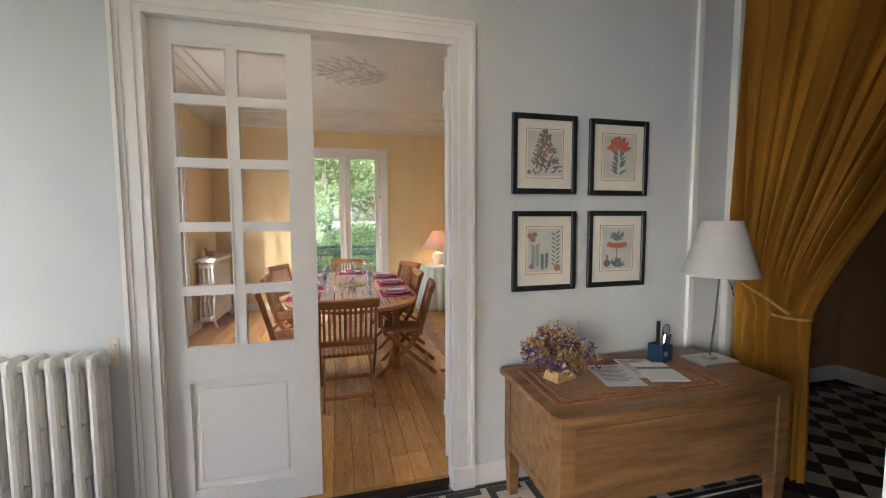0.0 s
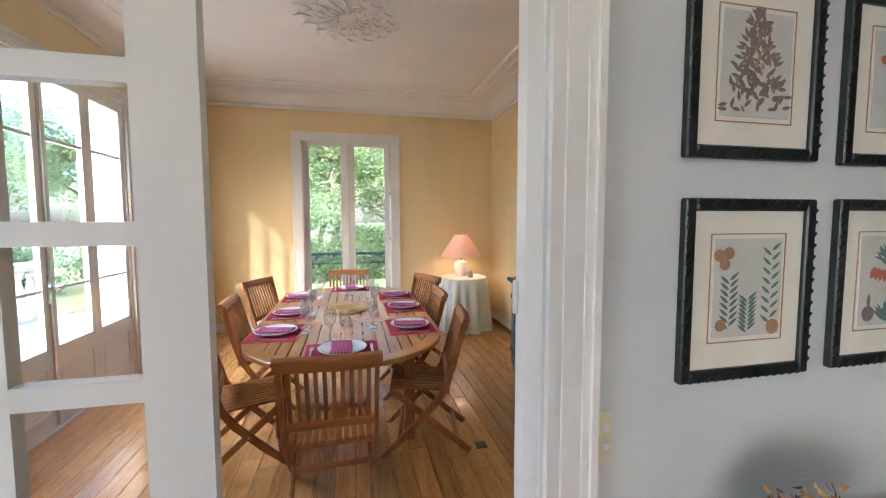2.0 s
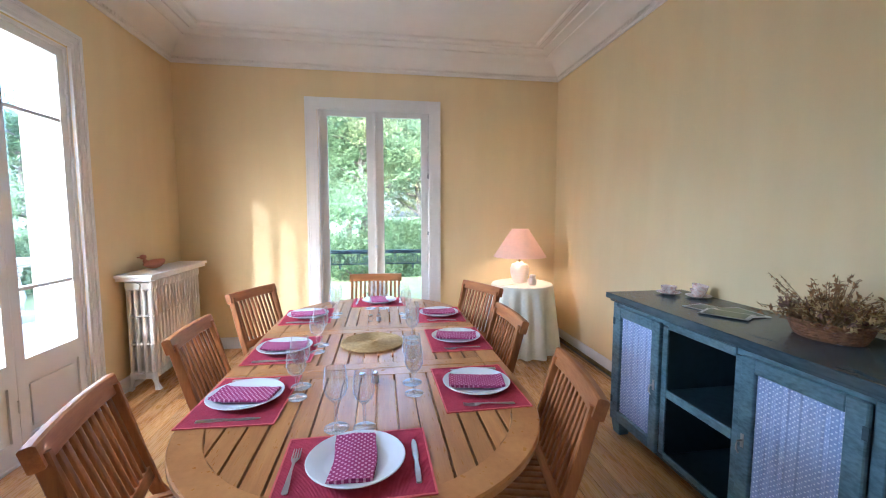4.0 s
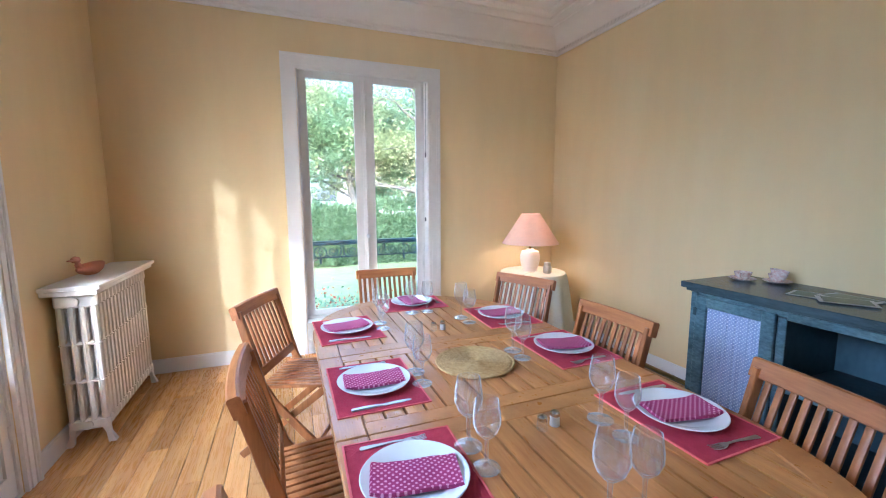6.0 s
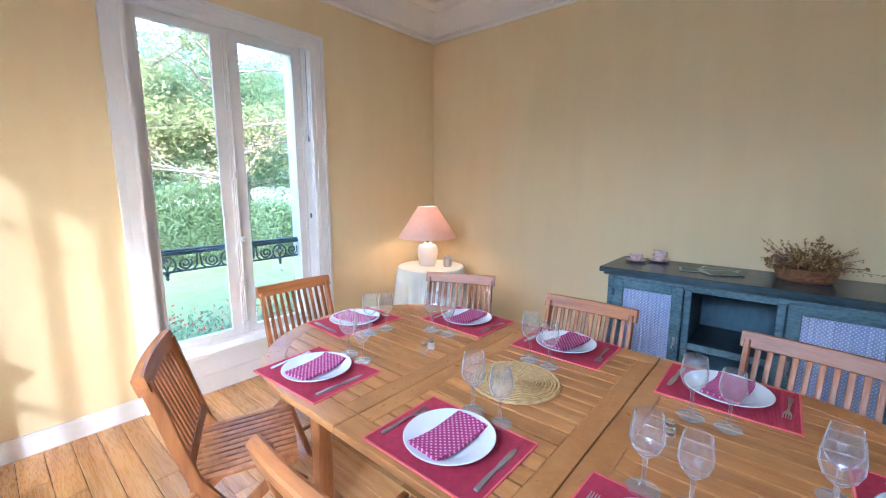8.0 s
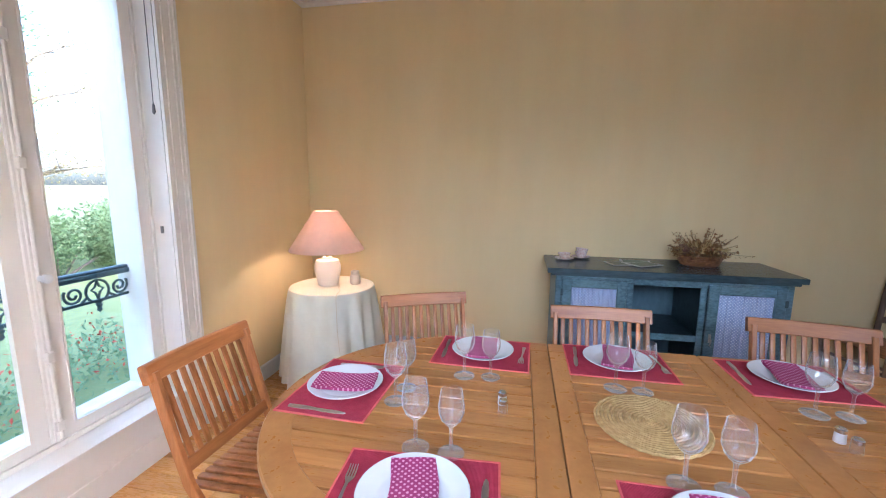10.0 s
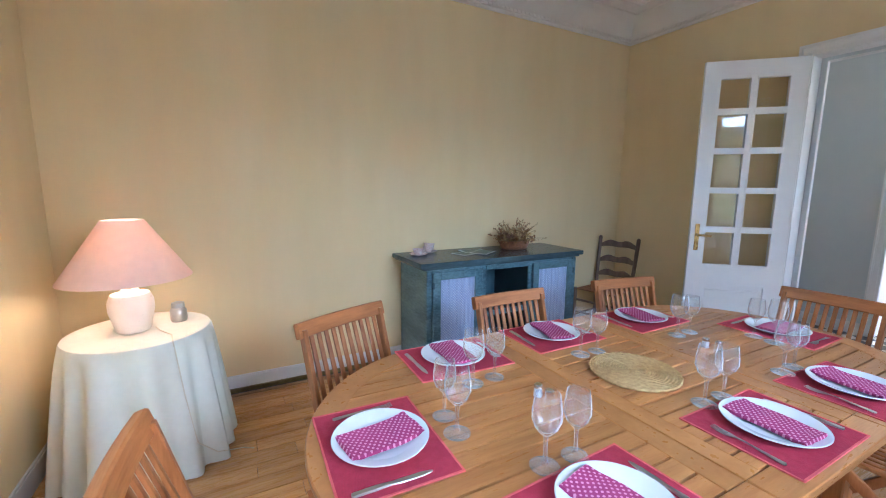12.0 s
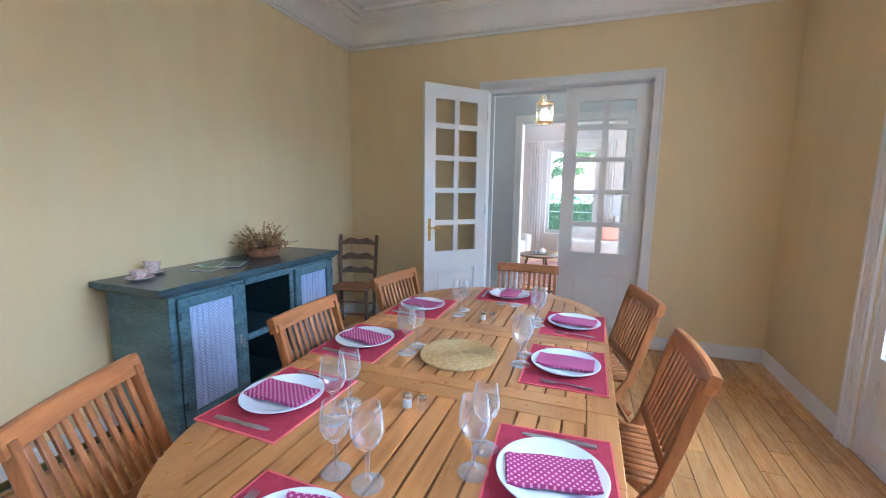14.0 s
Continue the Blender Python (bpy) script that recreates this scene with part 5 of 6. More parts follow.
for r in ((xf2 - 0.012, xf2, 3.385, 3.425, 0.09, 0.875), (xf2 - 0.012, xf2, 4.845, 4.885, 0.09, 0.875), (xf2 - 0.012, xf2, 3.895, 3.935, 0.13, 0.845), (xf2 - 0.012, xf2, 4.36, 4.40, 0.13, 0.845), (xf2 - 0.012, xf2, 3.935, 4.36, 0.115, 0.15), (xf2 - 0.012, xf2, 3.935, 4.36, 0.835, 0.875)):
    part("stile" if r[5] - r[4] > 0.1 else "rail", boxes(r, c=0.003), BLUEPAINT, sb)
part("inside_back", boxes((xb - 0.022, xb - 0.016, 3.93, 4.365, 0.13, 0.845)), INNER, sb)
part("shelf", boxes((xf2 + 0.001, xb - 0.022, 3.931, 4.364, 0.462, 0.500), c=0.003), RECESS_SHADE, sb)
part("shelf_edge", boxes((xf2 - 0.012, xf2, 3.936, 4.359, 0.460, 0.504), c=0.003), BLUEPAINT, sb)
for a, b, hinge in ((3.43, 3.89, 3.43), (4.405, 4.84, 4.84)):
    d = part("cabinet_door", boxes((xf2 - 0.03, xf2 - 0.006, a, a + 0.065, 0.115, 0.86), (xf2 - 0.03, xf2 - 0.006, b - 0.065, b, 0.115, 0.86), (xf2 - 0.03, xf2 - 0.006, a + 0.065, b - 0.065, 0.80, 0.86), (xf2 - 0.03, xf2 - 0.006, a + 0.065, b - 0.065, 0.115, 0.18), c=0.004), BLUEPAINT, sb)
    bm = bmesh.new()
    n = 60
    rows = []
    for k in (0, 1):
        rows.append([(xf2 - 0.012 - 0.003 * math.sin(i * 0.9) - 0.0015 * math.sin(i * 2.3) + k * 0.003, a + 0.062 + (b - a - 0.124) * i / n, z) for i in range(n + 1) for z in (0.175,)])
    front = [[(p[0], p[1], z) for p in rows[0]] for z in (0.175, 0.5, 0.805)]
    backs = [[(p[0], p[1], z) for p in rows[1]] for z in (0.805, 0.5, 0.175)]
    loft(bm, front + backs, False, False)
    part("lace_curtain", bm, LACE, d, "pale blue-white lace curtain in the door")
    ky = a + 0.03 if hinge == b else b - 0.03
    bm = boxes((xf2 - 0.033, xf2 - 0.03, ky - 0.008, ky + 0.008, 0.47, 0.53), c=0.001)
    tube(bm, [(xf2 - 0.032, ky, 0.50), (xf2 - 0.055, ky, 0.50), (xf2 - 0.058, ky, 0.485), (xf2 - 0.052, ky + 0.006, 0.46), (xf2 - 0.052, ky - 0.006, 0.45)], 0.004, 6)
    part("key", bm, STEEL, d, "small metal key in the lock")
    for z in (0.22, 0.74):
        part("hinge", boxes((xf2 - 0.034, xf2 - 0.03, hinge - 0.009, hinge + 0.009, z, z + 0.045)), BLUETOP, d)
for x in (xf2 + 0.0, xb - 0.09):
    for y in (y0, y1 - 0.09):
        bm = bmesh.new()
        loft(bm, [[(x + 0.012, y + 0.012, 0), (x + 0.078, y + 0.012, 0), (x + 0.078, y + 0.078, 0), (x + 0.012, y + 0.078, 0)], [(x, y, 0.092), (x + 0.09, y, 0.092), (x + 0.09, y + 0.09, 0.092), (x, y + 0.09, 0.092)]])
        part("foot", bm, BLUEPAINT, sb)

SBZ = 0.952


def teacup(x, y, spin):
    t = thing("teacup", "small patterned porcelain cup on its saucer", "cup", pose(x, y, SBZ, 0, 0, spin), "cups on the sideboard")
    part("saucer", lathe(bmesh.new(), [(0.001, 0.001), (0.035, 0), (0.06, 0.01), (0.074, 0.016), (0.073, 0.018), (0.034, 0.005), (0.001, 0.004)], (0, 0, 0), 28), CUPRED, t)
    part("cup", lathe(bmesh.new(), [(0.001, 0.006), (0.024, 0.006), (0.026, 0.012), (0.04, 0.03), (0.048, 0.055), (0.046, 0.055), (0.038, 0.031), (0.022, 0.014), (0.001, 0.012)], (0, 0, 0), 28), CUPRED, t)
    bm = bmesh.new()
    tube(bm, [(0.044, 0, 0.048), (0.062, 0, 0.05), (0.068, 0, 0.036), (0.056, 0, 0.024), (0.036, 0, 0.026)], 0.004, 6)
    part("handle", bm, CUPRED, t)


teacup(2.60, 4.80, 200)
teacup(2.70, 4.66, 20)
t = thing("teacup", "small patterned cup stacked in another cup", "cup", pose(2.70, 4.66, SBZ + 0.028, 9, 0, 30), "cups on the sideboard")
part("cup", lathe(bmesh.new(), [(0.001, 0.006), (0.024, 0.006), (0.026, 0.012), (0.04, 0.03), (0.048, 0.055), (0.046, 0.055), (0.038, 0.031), (0.022, 0.014), (0.001, 0.012)], (0, 0, 0), 28), CUPRED, t)


def sheet(name, label, category, m, w, h, mat, marks=(), group=""):
    t = thing(name, label, category, m, group)
    bm = bmesh.new()
    n = 8
    rows = []
    for k in (0, 1):
        rows.append([[(-w / 2 + w * i / n, y, (0.0012 if k else 0.0) + 0.004 * (i / n - 0.5) ** 2) for i in range(n + 1)] for y in (-h / 2, h / 2)])
    loft(bm, [rows[1][0], rows[1][1], rows[0][1], rows[0][0]], False, False)
    part("paper", bm, mat, t)
    if marks:
        bm = bmesh.new()
        for x0, x1, y0, y1 in marks:
            v = [bm.verts.new(p) for p in ((x0, y0, 0.004), (x1, y0, 0.004), (x1, y1, 0.004), (x0, y1, 0.004))]
            bm.faces.new(v)
        part("printed_block", bm, PHOTO if category == "photo print" else INK, t)
    return t


for i, (x, y, a) in enumerate(((2.53, 4.38, 14), (2.61, 4.27, -6), (2.50, 4.24, 33))):
    sheet("photo_sheet", "printed sheet with a green photograph on the sideboard", "photo print", pose(x, y, SBZ + 0.0025 * i, 0, 0, a), 0.16, 0.22, PAPER, ((-0.066, 0.066, -0.092, 0.092),), "sheets on the sideboard")


def dried_flowers(t, radius, height, n, mats, seed, squash=1.0, lift=0.0):
    rng = random.Random(seed)
    stems = bmesh.new()
    heads = [bmesh.new() for _ in mats]
    for i in range(n):
        a = rng.uniform(0, 6.28)
        s = rng.random() ** 0.6
        end = Vector((math.cos(a) * radius * s, math.sin(a) * radius * s * squash, lift + height * (0.45 + 0.6 * rng.random()) * (1.1 - 0.6 * s)))
        root = Vector((end.x * 0.25, end.y * 0.25, lift))
        tube(stems, [root, root.lerp(end, 0.5) + Vector((0, 0, 0.01)), end], 0.0012, 4)
        k = rng.randrange(len(mats))
        for j in range(rng.randint(7, 13)):
            q = end + Vector((rng.gauss(0, 0.012), rng.gauss(0, 0.012), rng.gauss(0, 0.012)))
            leaf(heads[k], q, rng.uniform(0.008, 0.018), rng)
    part("stem", stems, STEM, t)
    for bm, (name, mat) in zip(heads, mats):
        tagged(part(name, bm, mat, t), kind="stuff")


basket = thing("dried_flower_basket", "wicker basket filled with brown dried flowers", "flower basket", pose(2.60, 3.83, SBZ))
bm = bmesh.new()
for k in range(6):
    z = 0.008 + k * 0.0125
    r = 0.09 + 0.004 * k
    for ph in (0, 1):
        tube(bm, [(r * (1 + 0.03 * math.sin(i * 1.6 + ph * 3.14 + k)) * math.cos(i * 0.1), 1.35 * r * (1 + 0.03 * math.sin(i * 1.6 + ph * 3.14 + k)) * math.sin(i * 0.1), z + 0.003 * math.sin(i * 1.6 + ph * 3.14)) for i in range(64)], 0.0065, 5)
part("wicker", bm, WICKER, basket)
part("bottom", lathe(bmesh.new(), [(0.001, 0.0), (0.084, 0.0), (0.086, 0.03), (0.001, 0.055)], (0, 0, 0), 24), PETAL_DARK, basket)
dried_flowers(basket, 0.155, 0.13, 120, (("dark_bloom", PETAL_DARK), ("tan_bloom", PETAL_TAN), ("pale_bloom", STRAW)), 8, 1.2, 0.05)
rng = random.Random(77)
bm, bh = bmesh.new(), bmesh.new()
for i in range(64):
    a = rng.uniform(0, 6.28)
    steep = rng.random() ** 1.5
    L = rng.uniform(0.18, 0.32) * (1 - 0.15 * steep)
    up = 0.12 + 1.25 * steep
    end = Vector((L * math.cos(up) * math.cos(a) * 0.85, L * math.cos(up) * math.sin(a) * 1.1, 0.05 + L * math.sin(up)))
    root = Vector((end.x * 0.15, end.y * 0.15, 0.045))
    tube(bm, [root, root.lerp(end, 0.55) + Vector((0, 0, 0.025 * (1 - steep))), end], 0.0013, 4)
    for j in range(9 if i % 3 else 4):
        q = end.lerp(root, 0.045 * j) + Vector((rng.gauss(0, 0.005), rng.gauss(0, 0.005), rng.gauss(0, 0.005)))
        leaf(bh, q, rng.uniform(0.006, 0.012) if i % 3 else 0.016, rng)
part("long_stem", bm, STEM, basket)
tagged(part("seed_head", bh, PETAL_TAN, basket), kind="stuff")

# ---- ladder-back chair ----
old = thing("ladder_back_chair", "dark ladder-back chair with a rush seat in the corner", "chair", pose(2.53, 2.655, 0, 0, 0, 12))
for s in (-1, 1):
    bm = bmesh.new()
    tube(bm, [(s * 0.19, -0.17, 0), (s * 0.195, -0.17, 0.44), (s * 0.205, -0.20, 0.72), (s * 0.21, -0.235, 0.97)], 0.019, 10)
    lathe(bm, [(0.019, 0), (0.022, 0.012), (0.01, 0.03), (0.001, 0.034)], (s * 0.21, -0.236, 0.962), 10)
    part("back_post", bm, DARKWOOD, old)
    bm = bmesh.new()
    tube(bm, [(s * 0.225, 0.20, 0), (s * 0.225, 0.20, 0.25), (s * 0.225, 0.20, 0.46)], 0.019, 10)
    part("front_leg", bm, DARKWOOD, old)
for z, y in ((0.58, -0.185), (0.735, -0.205), (0.90, -0.228)):
    bm = bmesh.new()
    rings = []
    for i in range(13):
        u = i / 12 * 2 - 1
        x = u * 0.2
        arch = 0.028 * (1 - u * u) - 0.012 * math.cos(u * 6.28)
        yy = y - 0.012 * (1 - u * u)
        rings.append([(x, yy - 0.007, z - 0.026 + arch * 0.3), (x, yy + 0.007, z - 0.026 + arch * 0.3), (x, yy + 0.007, z + 0.02 + arch), (x, yy - 0.007, z + 0.02 + arch)])
    part("ladder_slat", loft(bm, rings), DARKWOOD, old)
bm = bmesh.new()
for q in ((((-0.22, 0.2, 0.2), (0.22, 0.2, 0.2))), ((-0.22, 0.2, 0.33), (0.22, 0.2, 0.33)), ((-0.2, -0.17, 0.22), (0.2, -0.17, 0.22)), ((-0.2, -0.17, 0.16), (-0.225, 0.2, 0.16)), ((0.2, -0.17, 0.16), (0.225, 0.2, 0.16))):
    tube(bm, [q[0], q[1]], 0.011, 8)
part("stretcher", bm, DARKWOOD, old)
bm = bmesh.new()
for i in range(26):
    y = -0.165 + i * 0.0145
    w = 0.195 + 0.03 * (i / 25)
    tube(bm, [(-w, y, 0.445), (0, y, 0.452 - 0.012 * math.sin(math.pi * i / 25)), (w, y, 0.445)], 0.0085, 5)
part("rush_seat", bm, WICKER, old, "brown woven rush seat")

# ---- cast-iron radiators ----


def radiator(m, count, height, depth, pitch, label):
    """Sections in a row along local x, fronts to local -y."""
    t = thing("radiator", label, "radiator", m)
    bm = bmesh.new()
    h0, h1 = 0.10, height
    cols = 4 if depth > 0.16 else 3
    for c in range(cols):
        y = -depth / 2 + depth * (c + 0.5) / cols
        lathe(bm, [(0.006, h0 + 0.02), (0.019, h0 + 0.05), (0.019, h1 - 0.05), (0.006, h1 - 0.02)], (0, y, 0), 8)
    for z, hh in ((h0 + 0.03, 0.035), (h0 + (h1 - h0) * 0.36, 0.012), (h0 + (h1 - h0) * 0.64, 0.012), (h1 - 0.04, 0.04)):
        box(bm, -0.02, 0.02, -depth / 2 + 0.004, depth / 2 - 0.004, z - hh, z + hh, 0.012)
    me = smooth_mesh(bm, "section")
    me.materials.append(RADPAINT)
    for i in range(count):
        share("section", me, t, pose((i + 0.5) * pitch, 0, 0))
    for z in (h0 + 0.03, h1 - 0.04):
        bm = bmesh.new()
        tube(bm, [(-0.005, 0, z), (count * pitch + 0.005, 0, z)], 0.026, 10)
        part("connecting_pipe", bm, RADPAINT, t)
    for x in (0.5 * pitch, (count - 0.5) * pitch):
        for s in (-1, 1):
            bm = bmesh.new()
            loft(bm, [[(x - 0.02, s * depth * 0.5 - 0.02, 0), (x + 0.02, s * depth * 0.5 - 0.02, 0), (x + 0.02, s * depth * 0.5 + 0.02, 0), (x - 0.02, s * depth * 0.5 + 0.02, 0)], [(x - 0.012, s * depth * 0.42 - 0.012, 0.06), (x + 0.012, s * depth * 0.42 - 0.012, 0.06), (x + 0.012, s * depth * 0.42 + 0.012, 0.06), (x - 0.012, s * depth * 0.42 + 0.012, 0.06)], [(x - 0.02, s * depth * 0.36 - 0.02, 0.12), (x + 0.02, s * depth * 0.36 - 0.02, 0.12), (x + 0.02, s * depth * 0.36 + 0.02, 0.12), (x - 0.02, s * depth * 0.36 + 0.02, 0.12)]])
            part("foot", bm, RADPAINT, t)
    return t


rad = radiator(pose(-1.265, 6.03, 0, 0, 0, 90), 16, 0.93, 0.215, 0.057, "tall white cast-iron radiator under a wooden shelf")
shelf = part("radiator_shelf", boxes((XW + 0.001, -1.115, 5.97, 7.02, 0.965, 0.99), (XW + 0.001, -1.135, 5.985, 7.02, 0.935, 0.965), c=0.004), WHITE)
tagged(shelf, "white painted shelf over the radiator", "shelf")
duck = bmesh.new()
body = []
for i in range(13):
    u = i / 12
    y = -0.11 + 0.22 * u
    r = 0.05 * math.sin(math.pi * min(1, 0.08 + u * 0.9)) ** 0.7
    z = 0.05 + 0.02 * (u - 0.5) ** 2 * 4 * (1 if u < 0.5 else 0.3)
    body.append([(r * math.cos(k * math.pi / 6), y, max(0.001, z + 0.85 * r * math.sin(k * math.pi / 6))) for k in range(12)])
loft(duck, body)
tube(duck, [(0, 0.07, 0.06), (0, 0.095, 0.09), (0, 0.10, 0.115)], 0.02, 10, 0.016)
lathe(duck, [(0.001, 0), (0.018, 0.004), (0.026, 0.02), (0.02, 0.036), (0.001, 0.044)], (0, 0.108, 0.10), 12)
rings = [[(w, y, z) for w, z in ((-a, 0.117), (a, 0.117), (a, 0.125), (-a, 0.125))] for y, a in ((0.125, 0.012), (0.15, 0.013), (0.168, 0.006))]
loft(duck, rings)
duck_ob = part("decoy_duck", duck, CLAY)
tagged(duck_ob, "terracotta-coloured decoy duck on the radiator shelf", "ornament")
duck_ob.matrix_world = pose(-1.285, 6.34, 0.99, 0, 0, 165)

# ---- ceiling rose ----
rose = bmesh.new()
rr = random.Random(5)
lathe(rose, [(0.09, ZC - 0.001), (0.085, ZC - 0.02), (0.05, ZC - 0.035), (0.02, ZC - 0.045), (0.001, ZC - 0.047)], (0, 0, 0), 20)
for k in range(16):
    a = k * math.pi / 8
    for j in range(3):
        r0 = 0.08 + 0.12 * j
        b = a + (0.18 if j % 2 else -0.1)
        pts = [(r0 * math.cos(b), r0 * math.sin(b), ZC - 0.012), ((r0 + 0.06) * math.cos(b + 0.16), (r0 + 0.06) * math.sin(b + 0.16), ZC - 0.022), ((r0 + 0.12) * math.cos(b + 0.05), (r0 + 0.12) * math.sin(b + 0.05), ZC - 0.012), ((r0 + 0.15) * math.cos(b - 0.12 / (j + 1)), (r0 + 0.15) * math.sin(b - 0.12 / (j + 1)), ZC - 0.006)]
        tube(rose, pts, 0.009, 5, 0.004)
        for q in range(3):
            leaf(rose, (pts[1][0] + rr.uniform(-0.03, 0.03), pts[1][1] + rr.uniform(-0.03, 0.03), ZC - 0.014), 0.024, rr, 0.8)
rose_ob = tagged(part("ceiling_rose", rose, PLASTER), "ornate leafy plaster ceiling rose", "ceiling rose")
rose_ob.location = (0.72, 4.83, 0)

socket = tagged(part("floor_socket", boxes((1.505, 1.58, 3.61, 3.685, 0.0, 0.006), (1.52, 1.565, 3.625, 3.67, 0.006, 0.009), c=0.001), HEARTH), "small metal floor socket plate", "socket")

# ---- hall: pictures ----
INKS = {"brown": material("print_brown", srgb(142, 126, 116), srgb(116, 100, 92), rough=0.9), "green": material("print_green", srgb(112, 134, 124), srgb(88, 110, 102), rough=0.9), "red": material("print_red", srgb(190, 112, 88), srgb(172, 90, 70), rough=0.9), "tan": material("print_tan", srgb(178, 138, 100), srgb(160, 122, 90), rough=0.9)}


def flat_leaf(bm, x, z, a, length, width):
    d = Vector((math.sin(a), 0, math.cos(a)))
    s = Vector((d.z, 0, -d.x))
    p = Vector((x, -0.000004 * (len(bm.faces) % 90), z))
    v = [bm.verts.new(p + d * (length * u) + s * (width * w)) for u, w in ((0, 0), (0.3, 0.5), (0.65, 0.42), (1, 0), (0.65, -0.42), (0.3, -0.5))]
    bm.faces.new(v)


def disc(bm, x, z, r, n=14, y=0.0):
    bm.faces.new([bm.verts.new((x + r * math.cos(2 * math.pi * k / n), y, z + r * math.sin(2 * math.pi * k / n))) for k in range(n)])


def botanical_picture(x, z, which, label):
    w, h, f = 0.42, 0.464 if z > 1.7 else 0.478, 0.032
    t = thing("framed_picture", label, "picture", pose(x, 1.999, z), "four botanical pictures")
    fr = part("frame", boxes((-w / 2, -w / 2 + f, -0.024, 0, -h / 2, h / 2), (w / 2 - f, w / 2, -0.024, 0, -h / 2, h / 2), (-w / 2 + f, w / 2 - f, -0.024, 0, h / 2 - f, h / 2), (-w / 2 + f, w / 2 - f, -0.024, 0, -h / 2, -h / 2 + f), c=0.004), FRAMEBLACK, t)
    bm = bmesh.new()
    n = 14
    for i in range(n):
        u = (i + 0.5) / n - 0.5
        for s in (-1, 1):
            beam(bm, (s * (w / 2 - 0.011) - 0.008, -0.025, u * (h - 0.04) - 0.008), (s * (w / 2 - 0.011) + 0.008, -0.025, u * (h - 0.04) + 0.008), 0.006, 0.006, (0, 1, 0))
            beam(bm, (u * (w - 0.04) - 0.008, -0.025, s * (h / 2 - 0.011) - 0.008), (u * (w - 0.04) + 0.008, -0.025, s * (h / 2 - 0.011) + 0.008), 0.006, 0.006, (0, 1, 0))
    part("carving", bm, FRAMEBLACK, fr)
    part("passepartout", boxes((-w / 2 + f, w / 2 - f, -0.012, -0.002, -h / 2 + f, h / 2 - f)), PASSE, t)
    part("print_sheet", boxes((-0.11, 0.11, -0.0145, -0.012, -0.125, 0.135)), PRINT, t)
    part("mount_line", boxes((-0.122, 0.122, -0.0135, -0.012, -0.140, -0.137), (-0.122, 0.122, -0.0135, -0.012, 0.146, 0.149), (-0.122, -0.119, -0.0135, -0.012, -0.137, 0.146), (0.119, 0.122, -0.0135, -0.012, -0.137, 0.146)), INKS["tan"], t)
    rng = random.Random(which)
    art = {k: bmesh.new() for k in INKS}
    if which == 1:
        for i in range(170):
            zz = rng.uniform(-0.10, 0.11)
            xx = rng.uniform(-1, 1) * min(0.075, (0.13 - zz) * 0.38)
            flat_leaf(art["brown"], xx, zz, rng.uniform(-1.2, 1.2) + xx * 9, 0.026, 0.009)
        for i in range(12):
            flat_leaf(art["tan"], rng.uniform(-0.05, 0.05), rng.uniform(-0.10, 0.05), rng.uniform(-1.2, 1.2), 0.018, 0.008)
    elif which == 2:
        for i in range(130):
            a, r = rng.uniform(-0.1, 3.24), rng.uniform(0.0, 0.055)
            flat_leaf(art["red"], r * math.cos(a), 0.045 + r * math.sin(a), 1.57 - a, 0.02, 0.016)
        for i in range(44):
            zz = rng.uniform(-0.11, 0.03)
            side = rng.choice((-1, 1))
            flat_leaf(art["green"], side * 0.004, zz, side * rng.uniform(0.5, 1.15), 0.05, 0.007)
        for i in range(8):
            flat_leaf(art["tan"], rng.uniform(-0.03, 0.03), 0.03, rng.uniform(-0.9, 0.9), 0.03, 0.007)
    elif which == 3:
        for cx, z0, hh in ((0.06, -0.08, 0.18), (0.0, -0.1, 0.08), (-0.05, -0.09, 0.12)):
            for i in range(16):
                flat_leaf(art["green"], cx, z0 + hh * i / 16, (1 if i % 2 else -1) * 0.9, 0.032, 0.008)
        for cx, cz in ((-0.08, 0.08), (-0.055, 0.085), (-0.065, 0.06)):
            disc(art["tan"], cx, cz, 0.014)
        disc(art["tan"], 0.07, -0.09, 0.018)
        disc(art["tan"], -0.07, -0.08, 0.014)
    else:
        for i in range(34):
            flat_leaf(art["green"], rng.uniform(-0.012, 0.012), 0.05 + rng.uniform(-0.01, 0.02), rng.uniform(-1.4, 1.4), 0.045, 0.007)
        for i in range(9):
            u = -1 + i / 4
            flat_leaf(art["red"], u * 0.042, 0.04 - 0.006 * (1 - u * u), 3.14 - u * 0.5, 0.034, 0.02)
        for i in range(9):
            flat_leaf(art["brown"], 0.0, -0.10 + 0.016 * i, 0.0, 0.022, 0.006)
        for i in range(16):
            flat_leaf(art["green"], rng.uniform(-0.005, 0.02), -0.10, rng.uniform(-1.1, 1.3), 0.055, 0.010)
        disc(art["brown"], -0.058, -0.078, 0.02)
        flat_leaf(art["brown"], -0.058, -0.065, 0.0, 0.04, 0.012)
    for i, (k, bm) in enumerate(art.items()):
        if bm.verts:
            o = tagged(part("printed_plant", bm, INKS[k], t), kind="stuff")
            o.location = (0, -0.0152 - 0.0004 * i, 0)
            o.scale = (1.22, 1, 1.15)
        else:
            bm.free()


botanical_picture(1.727, 1.910, 1, "dark framed botanical print of a brown leafy plant")
botanical_picture(2.235, 1.905, 2, "dark framed botanical print of a red flower head")
botanical_picture(1.733, 1.338, 3, "dark framed botanical print of fern leaves and bulbs")
botanical_picture(2.238, 1.34, 4, "dark framed botanical print of a fruiting plant")


